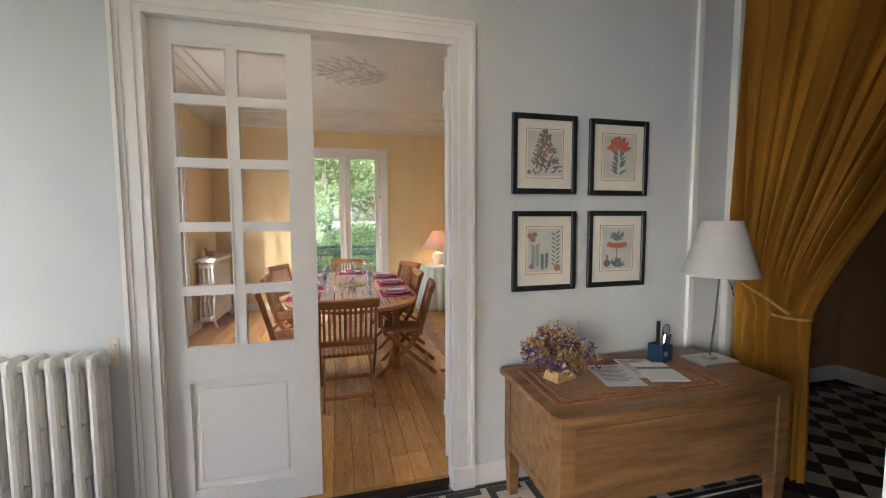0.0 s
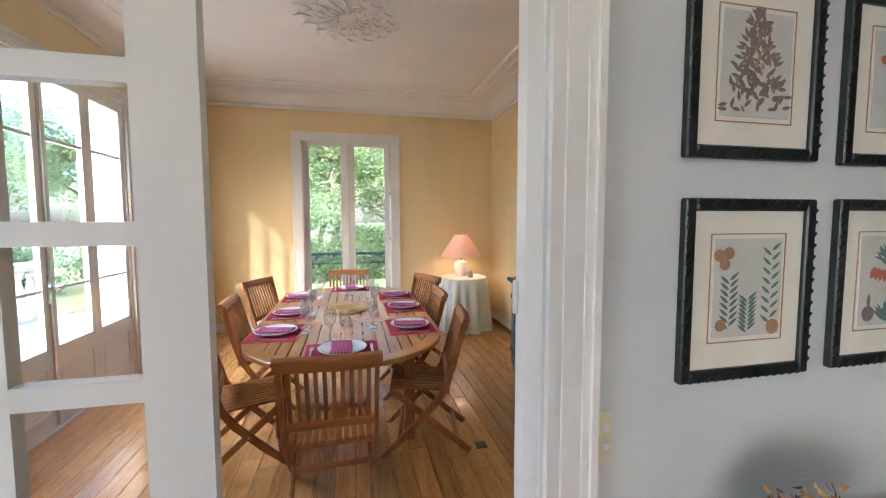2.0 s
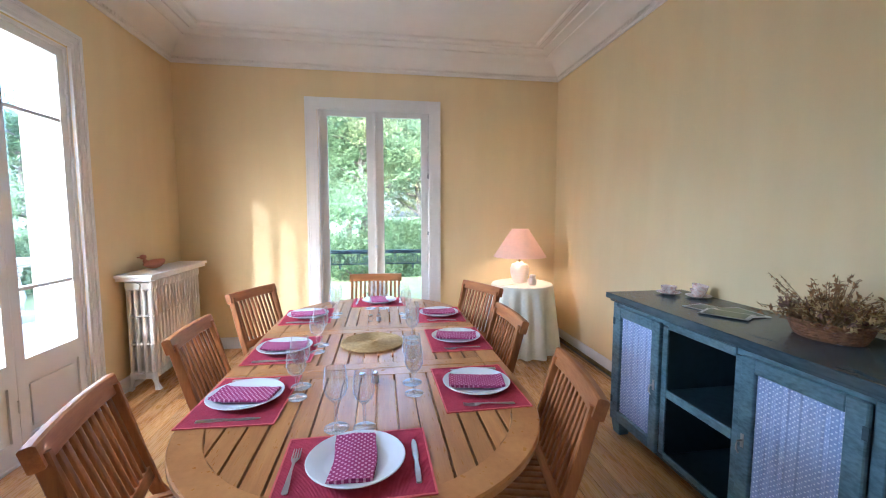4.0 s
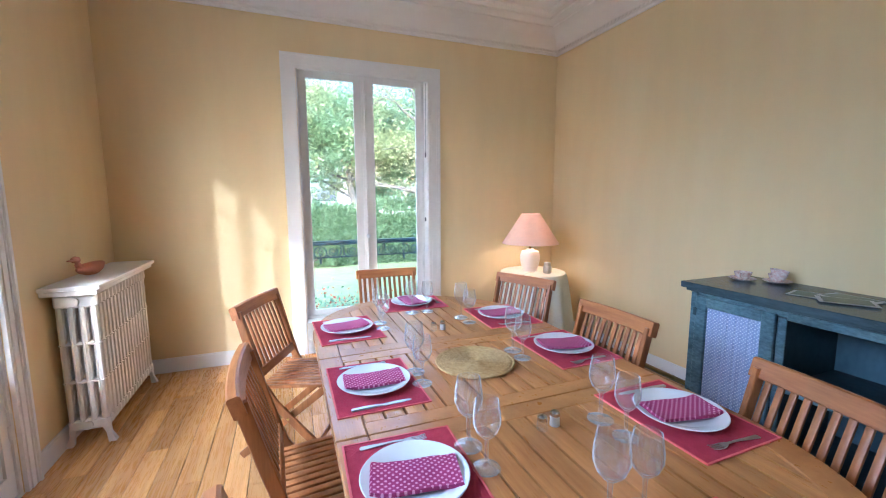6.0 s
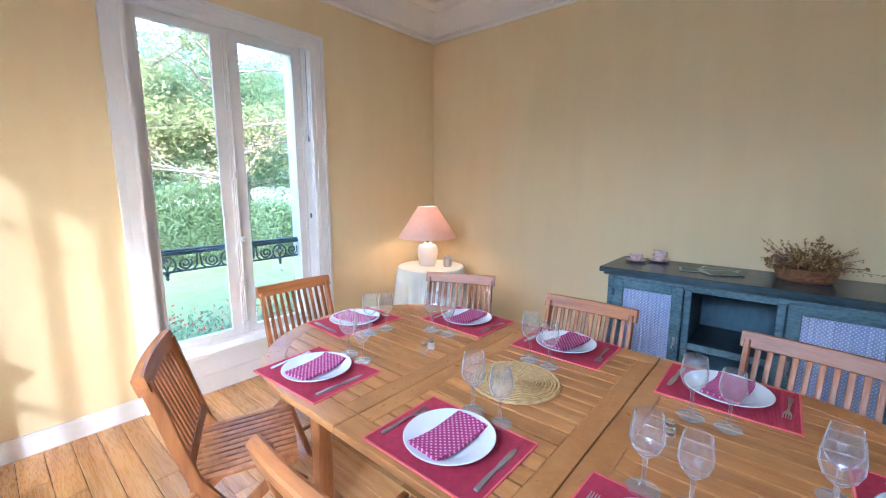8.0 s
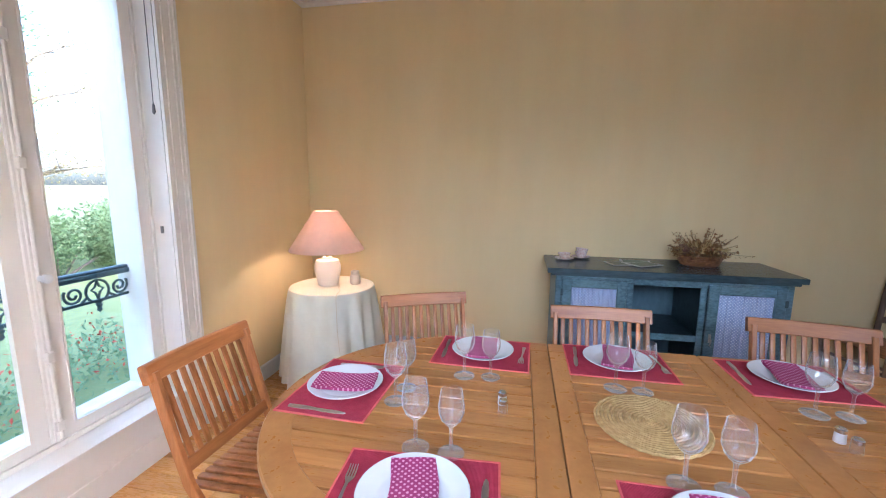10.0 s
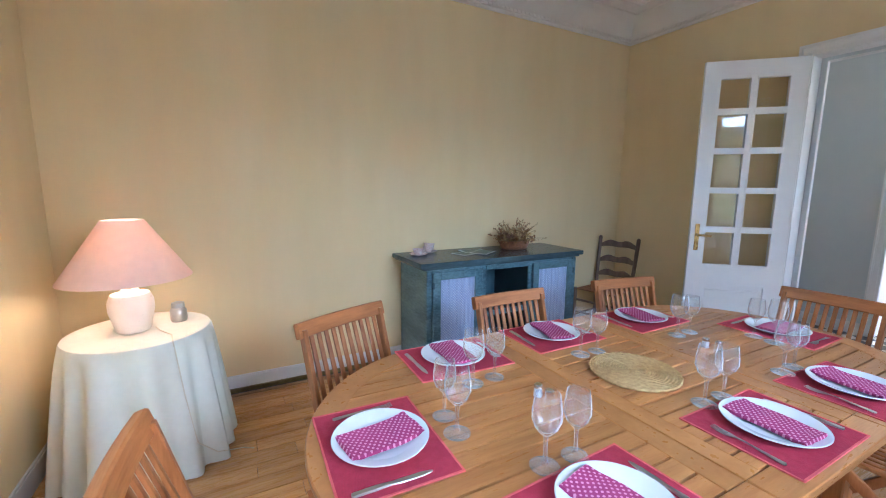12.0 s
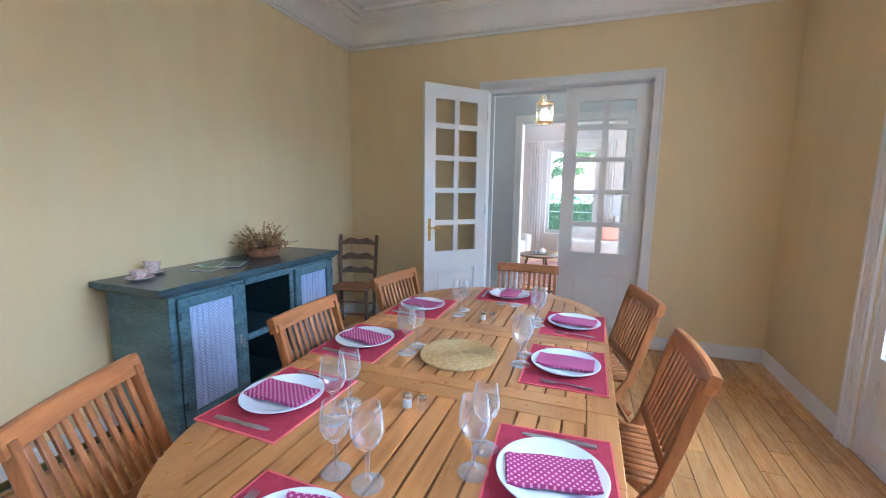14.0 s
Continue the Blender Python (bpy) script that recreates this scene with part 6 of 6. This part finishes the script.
def switch_plate(x, z, label):
    t = thing("light_switch", label, "switch", pose(x, 2.0, z))
    part("plate", boxes((-0.02, 0.02, -0.006, 0, -0.065, 0.065), c=0.002), IVORY, t)
    bm = bmesh.new()
    for dz in (0.028, -0.02):
        box(bm, -0.007, 0.007, -0.014, -0.005, dz - 0.01, dz + 0.01, 0.002)
    part("toggle", bm, PORCELAIN, t)


switch_plate(1.325, 0.976, "tall ivory light switch plate beside the door frame")
switch_plate(-0.502, 0.912, "tall ivory light switch plate above the radiator")

radiator(pose(-0.49, 1.905, HZ, 0, 0, 180), 9, 1.0, 0.13, 0.075, "white cast-iron hall radiator")

# ---- hall: desk and what stands on it ----
desk = thing("writing_desk", "old brown wooden writing desk with worn edges", "desk", pose(0, 0, 0))
DZ = 0.68
bm = bmesh.new()
out = [(1.415, 1.31), (1.435, 1.272), (1.48, 1.262), (2.735, 1.272), (2.775, 1.285), (2.79, 1.33), (2.79, 1.90), (2.77, 1.925), (1.435, 1.925), (1.415, 1.90)]
loft(bm, [[(x, y, z) for x, y in out] for z in (DZ - 0.028, DZ - 0.004)] + [[(2.10 + (x - 2.10) * 0.996, 1.59 + (y - 1.59) * 0.99, DZ) for x, y in out]])
part("top", bm, OLDWOOD, desk, "worn wooden desk top")
part("front_panel", boxes((1.525, 2.695, 1.308, 1.328, 0.22, DZ - 0.028), (1.525, 2.695, 1.302, 1.31, 0.592, 0.604), c=0.002), OLDWOOD, desk)
part("side_panel", boxes((1.455, 1.475, 1.36, 1.84, 0.22, DZ - 0.028), (1.45, 1.46, 1.36, 1.84, 0.22, 0.265), c=0.002), OLDWOOD, desk)
part("side_panel", boxes((2.735, 2.755, 1.36, 1.84, 0.22, DZ - 0.028), c=0.002), OLDWOOD, desk)
part("back_panel", boxes((1.525, 2.695, 1.88, 1.895, 0.22, DZ - 0.028), c=0.002), OLDWOOD, desk)
for x in (1.45, 2.695):
    for y in (1.295, 1.835):
        bm = bmesh.new()
        loft(bm, [[(x + 0.012, y + 0.012, HZ), (x + 0.058, y + 0.012, HZ), (x + 0.058, y + 0.058, HZ), (x + 0.012, y + 0.058, HZ)], [(x, y, 0.22), (x + 0.07, y, 0.22), (x + 0.07, y + 0.07, 0.22), (x, y + 0.07, 0.22)], [(x, y, DZ - 0.028), (x + 0.07, y, DZ - 0.028), (x + 0.07, y + 0.07, DZ - 0.028), (x, y + 0.07, DZ - 0.028)]])
        part("leg", bm, OLDWOOD, desk)

pad = thing("woven_desk_mat", "tan woven mat with a darker border on the desk", "desk mat", pose(1.965, 1.595, DZ + 0.001, 0, 0, -1))
part("field", boxes((-0.44, 0.44, -0.185, 0.185, 0, 0.004)), TANWEAVE, pad)
bm = bmesh.new()
for k, (a, b) in enumerate(((0.475, 0.215), (0.46, 0.20), (0.42, 0.165))):
    tube(bm, [(-a, -b, 0.005), (0, -b, 0.005), (a, -b, 0.005), (a, 0, 0.005), (a, b, 0.005), (0, b, 0.005), (-a, b, 0.005), (-a, 0, 0.005), (-a, -b, 0.005)], 0.005 if k else 0.007, 5)
box(bm, -0.475, 0.475, -0.215, 0.215, 0.0, 0.0025)
part("border", bm, WICKER, pad)
LINES = tuple((-0.08, 0.08 - 0.02 * (i % 3), 0.11 - i * 0.018, 0.116 - i * 0.018) for i in range(12))
sheet("paper_sheet", "printed sheet of paper on the desk mat", "paper", pose(1.955, 1.61, DZ + 0.012, 0, 0, -12), 0.21, 0.29, PAPER, LINES, "papers on the desk")
sheet("paper_sheet", "printed sheet of paper on the desk mat", "paper", pose(2.17, 1.66, DZ + 0.013, 0, 0, -12), 0.20, 0.28, PAPER, LINES, "papers on the desk")
book = thing("magazine", "thin white magazine with a green band on the desk", "magazine", pose(2.20, 1.575, DZ + 0.018, 0, 0, -14))
part("pages", boxes((-0.10, 0.10, -0.13, 0.13, 0, 0.006), c=0.001), PAPER, book)
part("cover_band", boxes((-0.10, 0.10, 0.03, 0.06, 0.006, 0.0068)), PHOTO, book)

bunch = thing("dried_bouquet", "bunch of tan and violet dried flowers in a wooden block", "dried flowers", pose(1.655, 1.66, DZ + 0.01, 0, 0, 20))
bm = bmesh.new()
loft(bm, [[(-0.075, -0.05, 0), (0.075, -0.05, 0), (0.075, 0.05, 0), (-0.075, 0.05, 0)], [(-0.055, -0.04, 0.05), (0.055, -0.04, 0.05), (0.055, 0.04, 0.05), (-0.055, 0.04, 0.05)]])
part("wooden_block", bm, STRAW, bunch)
dried_flowers(bunch, 0.19, 0.26, 190, (("tan_bloom", PETAL_TAN), ("straw_bloom", STRAW), ("brown_bloom", PETAL_DARK), ("violet_bloom", PETAL_VIOLET)), 4, 1.0, 0.03)

pot = thing("pen_holder", "dark blue square pen holder with pens on the desk", "pen holder", pose(2.385, 1.76, DZ + 0.004, 0, 0, 12))
part("body", boxes((-0.048, 0.048, -0.048, 0.048, 0, 0.006), (-0.048, 0.048, -0.048, -0.042, 0.006, 0.10), (-0.048, 0.048, 0.042, 0.048, 0.006, 0.10), (-0.048, -0.042, -0.042, 0.042, 0.006, 0.10), (0.042, 0.048, -0.042, 0.042, 0.006, 0.10), c=0.002), BLUEPOT, pot)
bm = bmesh.new()
lathe(bm, [(0.001, 0), (0.016, 0.001), (0.016, 0.004), (0.001, 0.005)], (0, 0, 0), 14)
bmesh.ops.transform(bm, matrix=pose(-0.02, -0.049, 0.055, 90), verts=bm.verts[:])
part("emblem", bm, STEEL, pot)
rng = random.Random(9)
for i, mat in enumerate((PAPER, BLACKMAT, PETAL_VIOLET, BLUEPOT, BLACKMAT, STEEL)):
    bm = bmesh.new()
    x, y = rng.uniform(-0.03, 0.03), rng.uniform(-0.03, 0.03)
    tube(bm, [(x * 0.6, y * 0.6, 0.01), (x * 1.4, y * 1.4, 0.15 + 0.025 * rng.random())], 0.005, 7)
    part("pen", bm, mat, pot)
part("brush", boxes((-0.036, -0.008, -0.006, 0.006, 0.02, 0.24), c=0.004), BLACKMAT, pot)
bm = bmesh.new()
tube(bm, [(0.02, 0, 0.02), (0.04, 0.0, 0.15)], 0.005, 6)
tube(bm, [(0.05 + 0.03 * math.cos(k * 0.33), 0, 0.18 + 0.03 * math.sin(k * 0.33)) for k in range(20)], 0.004, 6)
part("magnifier", bm, CHROME, pot)

dl = thing("desk_lamp", "unlit desk lamp with square metal foot and white conical shade", "desk lamp", pose(2.675, 1.685, DZ))
part("foot", boxes((-0.13, 0.13, -0.09, 0.09, 0.0, 0.014), (-0.03, 0.03, -0.03, 0.03, 0.014, 0.03), c=0.003), STEEL, dl)
bm = bmesh.new()
tube(bm, [(0, 0, 0.02), (0.025, 0, 0.25), (0.052, 0, 0.60)], 0.006, 8)
part("stem", bm, CHROME, dl)
bm = bmesh.new()
tube(bm, [(0.055, 0, 0.55), (0.11, -0.02, 0.46), (0.125, -0.03, 0.39)], 0.004, 6)
part("switch_arm", bm, BRASS, dl)
part("shade", lathe(bmesh.new(), [(0.2, 0.515), (0.197, 0.517), (0.105, 0.835), (0.102, 0.835), (0.195, 0.515)], (0.045, 0, 0), 40, False), SHADE_WHITE, dl, "white conical lampshade")

# ---- hall: curtain ----
curtain = thing("curtain", "heavy mustard yellow curtain drawn aside with a gold cord", "curtain", pose(3.165, 0.045, -0.045))
nz, nu = 64, 260
rows = []
for i in range(nz + 1):
    z = 0.015 + 2.98 * i / nz
    if z > 0.99:
        k = (z - 0.99) / 2.0
        yr = 1.45 - 1.22 * k ** 1.15
        yl = 1.93 - 0.14 * max(0.0, 1 - (z - 0.99) / 0.55) ** 2
    else:
        k = (0.99 - z) / 0.97
        yr = 1.45 - 0.03 * k ** 0.5
        yl = 1.79 + 0.03 * k ** 0.5
    pinch = min(1.0, abs(z - 0.99) / 0.6)
    row = []
    for j in range(nu + 1):
        u = j / nu
        y = yl + (yr - yl) * u
        ph = u * 2 * math.pi * 13 + 1.1 * math.sin(u * 9) + 0.7 * math.sin(u * 23 + 1) + 0.25 * math.sin(z * 2 + u * 5)
        amp = (0.026 + 0.034 * pinch) * (1 + 0.4 * math.sin(u * 17 + 0.6))
        x = amp * math.sin(ph) + 0.012 * math.sin(ph * 2.3 + 1) + 0.02 * (1 - pinch) * math.sin(u * 6.28 + 1.0)
        row.append((x, y + 0.02 * math.cos(ph) * pinch, z))
    rows.append(row)
bm = loft(bmesh.new(), rows, False, False)
part("drape", bm, CURTAIN, curtain)
left = [[(0.03 + 0.028 * math.sin(u * 15 + 0.5) , 1.945 - 0.14 * u, z) for u in [k / 24 for k in range(25)]] for z in (0.02, 0.5, 1.0, 1.5, 2.0, 2.5, 2.99)]
part("hanging_edge", loft(bmesh.new(), left, False, False), CURTAIN, curtain)
bm = bmesh.new()
for ph in (0, math.pi):
    tube(bm, [(-0.05 + 0.006 * math.cos(i * 0.9 + ph) + (0.11 * (i / 40) if i > 34 else 0), 1.90 - 0.44 * i / 40, 1.17 - 0.20 * (i / 40) ** 1.3 + 0.006 * math.sin(i * 0.9 + ph)) for i in range(41)], 0.006, 6)
    tube(bm, [(0.075 * math.cos(a * 0.3) * 0.9, 1.545 + 0.105 * math.sin(a * 0.3), 0.985 + 0.004 * math.sin(a + ph)) for a in range(22)], 0.007, 6)
part("tie_cord", bm, CORD, curtain, "twisted gold tie-back cord")
rail_ob = tagged(part("curtain_rail", boxes((3.13, 3.148, 0.3, 1.94, 2.99, 3.02)), BRASS), "brass curtain rail over the opening", "curtain rail")

strip = thing("curtain", "narrow yellow curtain at the end of the corridor", "curtain", pose(5.2, 2.05, HZ))
part("drape", loft(bmesh.new(), [[(0.03 * math.sin(u * 14), -0.12 * u, z) for u in [k / 20 for k in range(21)]] for z in (0.05, 1.0, 2.2)], False, False), CURTAIN, strip)

# ---- hall lantern ----
LNX, LNY = 0.725, 1.1
lantern = thing("hall_lantern", "lit brass hall lantern with clear glass hanging on a chain", "lantern", pose(LNX, LNY, 0))
part("glass_cylinder", lathe(bmesh.new(), [(0.092, 2.345), (0.092, 2.55), (0.089, 2.55), (0.089, 2.345)], (0, 0, 0), 28, False), LANTERNGLASS, lantern)
bm = bmesh.new()
for z in (2.335, 2.55):
    lathe(bm, [(0.09, z), (0.102, z + 0.004), (0.102, z + 0.016), (0.09, z + 0.02)], (0, 0, 0), 28, False)
for k in range(6):
    a = k * math.pi / 3
    tube(bm, [(0.1 * math.cos(a), 0.1 * math.sin(a), 2.32), (0.1 * math.cos(a), 0.1 * math.sin(a), 2.57)], 0.004, 6)
    tube(bm, [(0.1 * math.cos(a), 0.1 * math.sin(a), 2.57), (0.05 * math.cos(a), 0.05 * math.sin(a), 2.62), (0.045 * math.cos(a), 0.045 * math.sin(a), 2.70)], 0.004, 6)
lathe(bm, [(0.05, 2.69), (0.055, 2.70), (0.05, 2.71), (0.012, 2.73), (0.012, 2.75)], (0, 0, 0), 16)
part("brass_frame", bm, BRASS, lantern)
bm = bmesh.new()
for i in range(14):
    z = 2.75 + i * 0.028
    tube(bm, [(0.009 * math.cos(k * 0.7) * (1 if i % 2 else 0.2), 0.009 * math.cos(k * 0.7) * (0.2 if i % 2 else 1), z + 0.018 * math.sin(k * 0.7)) for k in range(10)], 0.0025, 5)
part("chain", bm, BRASS, lantern)
for k in range(3):
    a = k * 2.1
    lb = part("bulb", lathe(bmesh.new(), [(0.001, 2.385), (0.018, 2.395), (0.022, 2.43), (0.012, 2.48), (0.001, 2.50)], (0.035 * math.cos(a), 0.035 * math.sin(a), 0), 10), BULB, lantern, "lit candle bulb")
    lb.visible_shadow = False
data = bpy.data.lights.new("lantern_light", "POINT")
data.energy, data.color, data.shadow_soft_size = LANTERN, (1.0, 0.78, 0.5), 0.04
ll = new("lantern_light", data)
ll.location = (LNX, LNY, 2.45)

# ---- living room seen through the hall ----


def cushion(bm, x0, x1, y0, y1, z0, z1, r):
    b = bmesh.new()
    box(b, x0, x1, y0, y1, z0, z1)
    bmesh.ops.bevel(b, geom=b.edges[:], offset=r, segments=4, affect="EDGES", profile=0.6)
    me = bpy.data.meshes.new("tmp")
    b.to_mesh(me)
    b.free()
    bm.from_mesh(me)
    bpy.data.meshes.remove(me)
    return bm


def armchair(name, label, category, m, w):
    t = thing(name, label, category, m)
    part("seat", cushion(bmesh.new(), -w / 2 + 0.16, w / 2 - 0.16, -0.35, 0.4, 0.12, 0.45, 0.08), LINEN, t)
    part("back", cushion(bmesh.new(), -w / 2, w / 2, -0.5, -0.25, 0.08, 0.82, 0.09), LINEN, t)
    for s in (-1, 1):
        part("arm", cushion(bmesh.new(), *sorted((s * w / 2, s * (w / 2 - 0.2))), -0.3, 0.42, 0.08, 0.6, 0.08), LINEN, t)
    return t


armchair("armchair", "white linen armchair with a soft cushion", "armchair", pose(1.95, -2.9, HZ, 0, 0, 60), 0.95)
armchair("sofa", "white linen sofa by the window", "sofa", pose(-0.15, -4.0, HZ, 0, 0, 0), 1.9)
pil = thing("throw_cushion", "orange throw cushion on the sofa", "cushion", pose(-0.35, -3.82, 0.57, -60, 0, 8))
part("cover", cushion(bmesh.new(), -0.2, 0.2, -0.2, 0.2, -0.06, 0.06, 0.055), ORANGE, pil)
pouf = part("floor_pouf", cushion(bmesh.new(), 1.35, 1.95, -1.55, -0.9, HZ, 0.30, 0.14), LINEN)
tagged(pouf, "soft white linen pouf on the floor", "pouf")
ct = thing("coffee_table", "round wooden coffee table with tea things", "coffee table", pose(0.98, -1.35, HZ))
part("tabletop", lathe(bmesh.new(), [(0.001, 0.36), (0.36, 0.36), (0.38, 0.375), (0.375, 0.395), (0.001, 0.395)], (0, 0, 0), 36), OLDWOOD, ct)
for k in range(3):
    bm = bmesh.new()
    tube(bm, [(0.2 * math.cos(k * 2.1), 0.2 * math.sin(k * 2.1), 0.36), (0.3 * math.cos(k * 2.1), 0.3 * math.sin(k * 2.1), 0.0)], 0.022, 8)
    part("leg", bm, OLDWOOD, ct)
tray = thing("tea_tray", "tray with a teapot and cups on the coffee table", "tea tray", pose(0.98, -1.35, 0.335))
part("tray", boxes((-0.16, 0.16, -0.12, 0.12, 0, 0.012), c=0.004), HEARTH, tray)
part("teapot", lathe(bmesh.new(), [(0.001, 0.012), (0.04, 0.012), (0.062, 0.05), (0.05, 0.09), (0.02, 0.1), (0.012, 0.115), (0.001, 0.12)], (-0.06, 0, 0), 16), PORCELAIN, tray)
part("cup", lathe(bmesh.new(), [(0.001, 0.012), (0.02, 0.012), (0.035, 0.06), (0.033, 0.06), (0.001, 0.02)], (0.08, 0.04, 0), 14), PORCELAIN, tray)
part("cup", lathe(bmesh.new(), [(0.001, 0.012), (0.02, 0.012), (0.035, 0.06), (0.033, 0.06), (0.001, 0.02)], (0.08, -0.06, 0), 14), PORCELAIN, tray)
rug_ob = tagged(part("rug", boxes((-0.6, 2.2, -3.0, -0.35, HZ + 0.001, HZ + 0.014), c=0.003), RUG), "red patterned rug on the living room floor", "rug")
cab = thing("white_cabinet", "small white cabinet against the living room wall", "cabinet", pose(-0.75, -4.38, HZ))
part("body", boxes((-0.28, 0.28, -0.2, 0.2, 0.06, 0.98), (-0.3, 0.3, -0.21, 0.22, 0.98, 1.01), c=0.006), WHITE, cab)
part("door", boxes((-0.25, -0.01, 0.2, 0.215, 0.12, 0.94), (0.01, 0.25, 0.2, 0.215, 0.12, 0.94), c=0.004), WHITE, cab)
for x, w in ((1.50, 0.34), (-0.28, 0.28)):
    t = thing("window_curtain", "white sheer curtain beside the living room window", "curtain", pose(x, -4.5, 0), "living room curtains")
    part("drape", loft(bmesh.new(), [[(-w / 2 + w * u, 0.014 * math.sin(u * 30), z) for u in [k / 40 for k in range(41)]] for z in (0.03, 1.4, 2.75)], False, False), SHEER, t)
bm = bmesh.new()
tube(bm, [(-0.55, -4.5, 2.78), (1.8, -4.5, 2.78)], 0.014, 8)
tagged(part("curtain_pole", bm, WHITE), "white curtain pole over the living room window", "curtain pole")
ornament = thing("wall_ornament", "slim dark vertical wall ornament", "ornament", pose(-0.72, -4.598, 1.65))
part("blade", boxes((-0.03, 0.03, 0, 0.02, -0.35, 0.35), c=0.004), BLACKMAT, ornament)

# ---- floors, piece by piece ----
floor = structure("floor", boxes((XW, XE, 2.034, YN, -0.15, -0.022)), GAP, "honey-coloured varnished oak board floor", "floor")
tagged(floor, "honey-coloured varnished oak board floor", "floor", kind="structure")
BW = 0.118
bm = bmesh.new()
box(bm, -BW / 2 + 0.0013, BW / 2 - 0.0013, -0.5, 0.5, -0.022, 0.0)
bmesh.ops.bevel(bm, geom=[e for e in bm.edges if all(abs(v.co.z) < 1e-6 for v in e.verts) and abs(e.verts[0].co.x - e.verts[1].co.x) < 1e-6], offset=0.0014, segments=1, affect="EDGES")
board = smooth_mesh(bm, "board")
board.materials.append(OAK)
rng = random.Random(2)
cols = int((XE - XW) / BW) + 1
for i in range(cols):
    x = XW + (i + 0.5) * (XE - XW) / cols
    y = 2.036
    while y < YN - 0.03:
        L = rng.uniform(0.5, 1.35) if y > 2.07 else rng.uniform(0.25, 1.2)
        if y + L > YN - 0.25:
            L = YN - y
        b = share("board", board, floor, Matrix.LocRotScale((x, y + L / 2, 0), None, ((XE - XW) / cols / BW, L - 0.0024, 1)))
        y += L

hall_floor = structure("floor_hall", boxes((-2.2, 5.3, -0.135, 2.032, -0.15, HZ - 0.012), (3.25, 5.3, 2.032, 2.6, -0.15, HZ - 0.012)), GAP, "black and cream cement tile floor with a greek key border", "floor")
S = 0.145
bm = bmesh.new()
box(bm, -S / 2 + 0.001, S / 2 - 0.001, -S / 2 + 0.001, S / 2 - 0.001, -0.012, 0.0)
tiles = []
for mat, name in ((TILE_BLACK, "black_tile"), (TILE_CREAM, "cream_tile")):
    me = bpy.data.meshes.new(name)
    bm.to_mesh(me)
    me.materials.append(mat)
    tiles.append(me)
bm.free()
D = S * math.sqrt(2)
rest = [[], []]
for i in range(-40, 60):
    for j in range(-30, 40):
        x, y = 2.0 + (i + j) * D / 2, 1.0 + (i - j) * D / 2
        border = 1.2 < x < 3.12 and y > 1.49
        inside = (-1.0 < x < 3.15 and 0.0 < y < 1.49) or (3.15 <= x < 5.2 and 0.20 < y < 2.5)
        if inside and not border:
            k = (i + j) % 2
            if x > 1.4:
                share("tile", tiles[k], hall_floor, pose(x, y, HZ, 0, 0, 45))
            else:
                rest[k].append((x, y))
for k, mat in ((0, TILE_BLACK), (1, TILE_CREAM)):
    bm = bmesh.new()
    for x, y in rest[k]:
        r = S / math.sqrt(2) - 0.0014
        v = [[bm.verts.new(q) for q in ((x - r, y, z), (x, y - r, z), (x + r, y, z), (x, y + r, z))] for z in (HZ - 0.011, HZ)]
        bm.faces.new(v[1])
        for a in range(4):
            b = (a + 1) % 4
            bm.faces.new((v[0][a], v[0][b], v[1][b], v[1][a]))
    tagged(part("tile_field", bm, mat, hall_floor), kind="stuff")
# greek key border along the north side
bm = boxes((-2.2, 3.15, 1.56, 2.032, HZ - 0.012, HZ - 0.004))
part("border_ground", bm, TILE_CREAM, hall_floor)
bm = boxes((-2.2, 3.15, 1.565, 1.59, HZ - 0.004, HZ), (-2.2, 3.15, 1.95, 1.975, HZ - 0.004, HZ), (-0.30, 1.14, 1.985, 2.032, HZ - 0.004, HZ))
u = 0.042
for k in range(21):
    x = -2.15 + k * 0.25
    for a, b, c, d in ((0, 5, 7, 8), (0, 1, 0, 7), (1, 4, 0, 1), (3, 4, 1, 5), (2, 3, 4, 5), (2, 3, 2.6, 4)):
        box(bm, x + a * u, x + b * u, 1.606 + c * u, 1.606 + d * u, HZ - 0.004, HZ)
tagged(part("greek_key", bm, TILE_BLACK, hall_floor), kind="stuff")
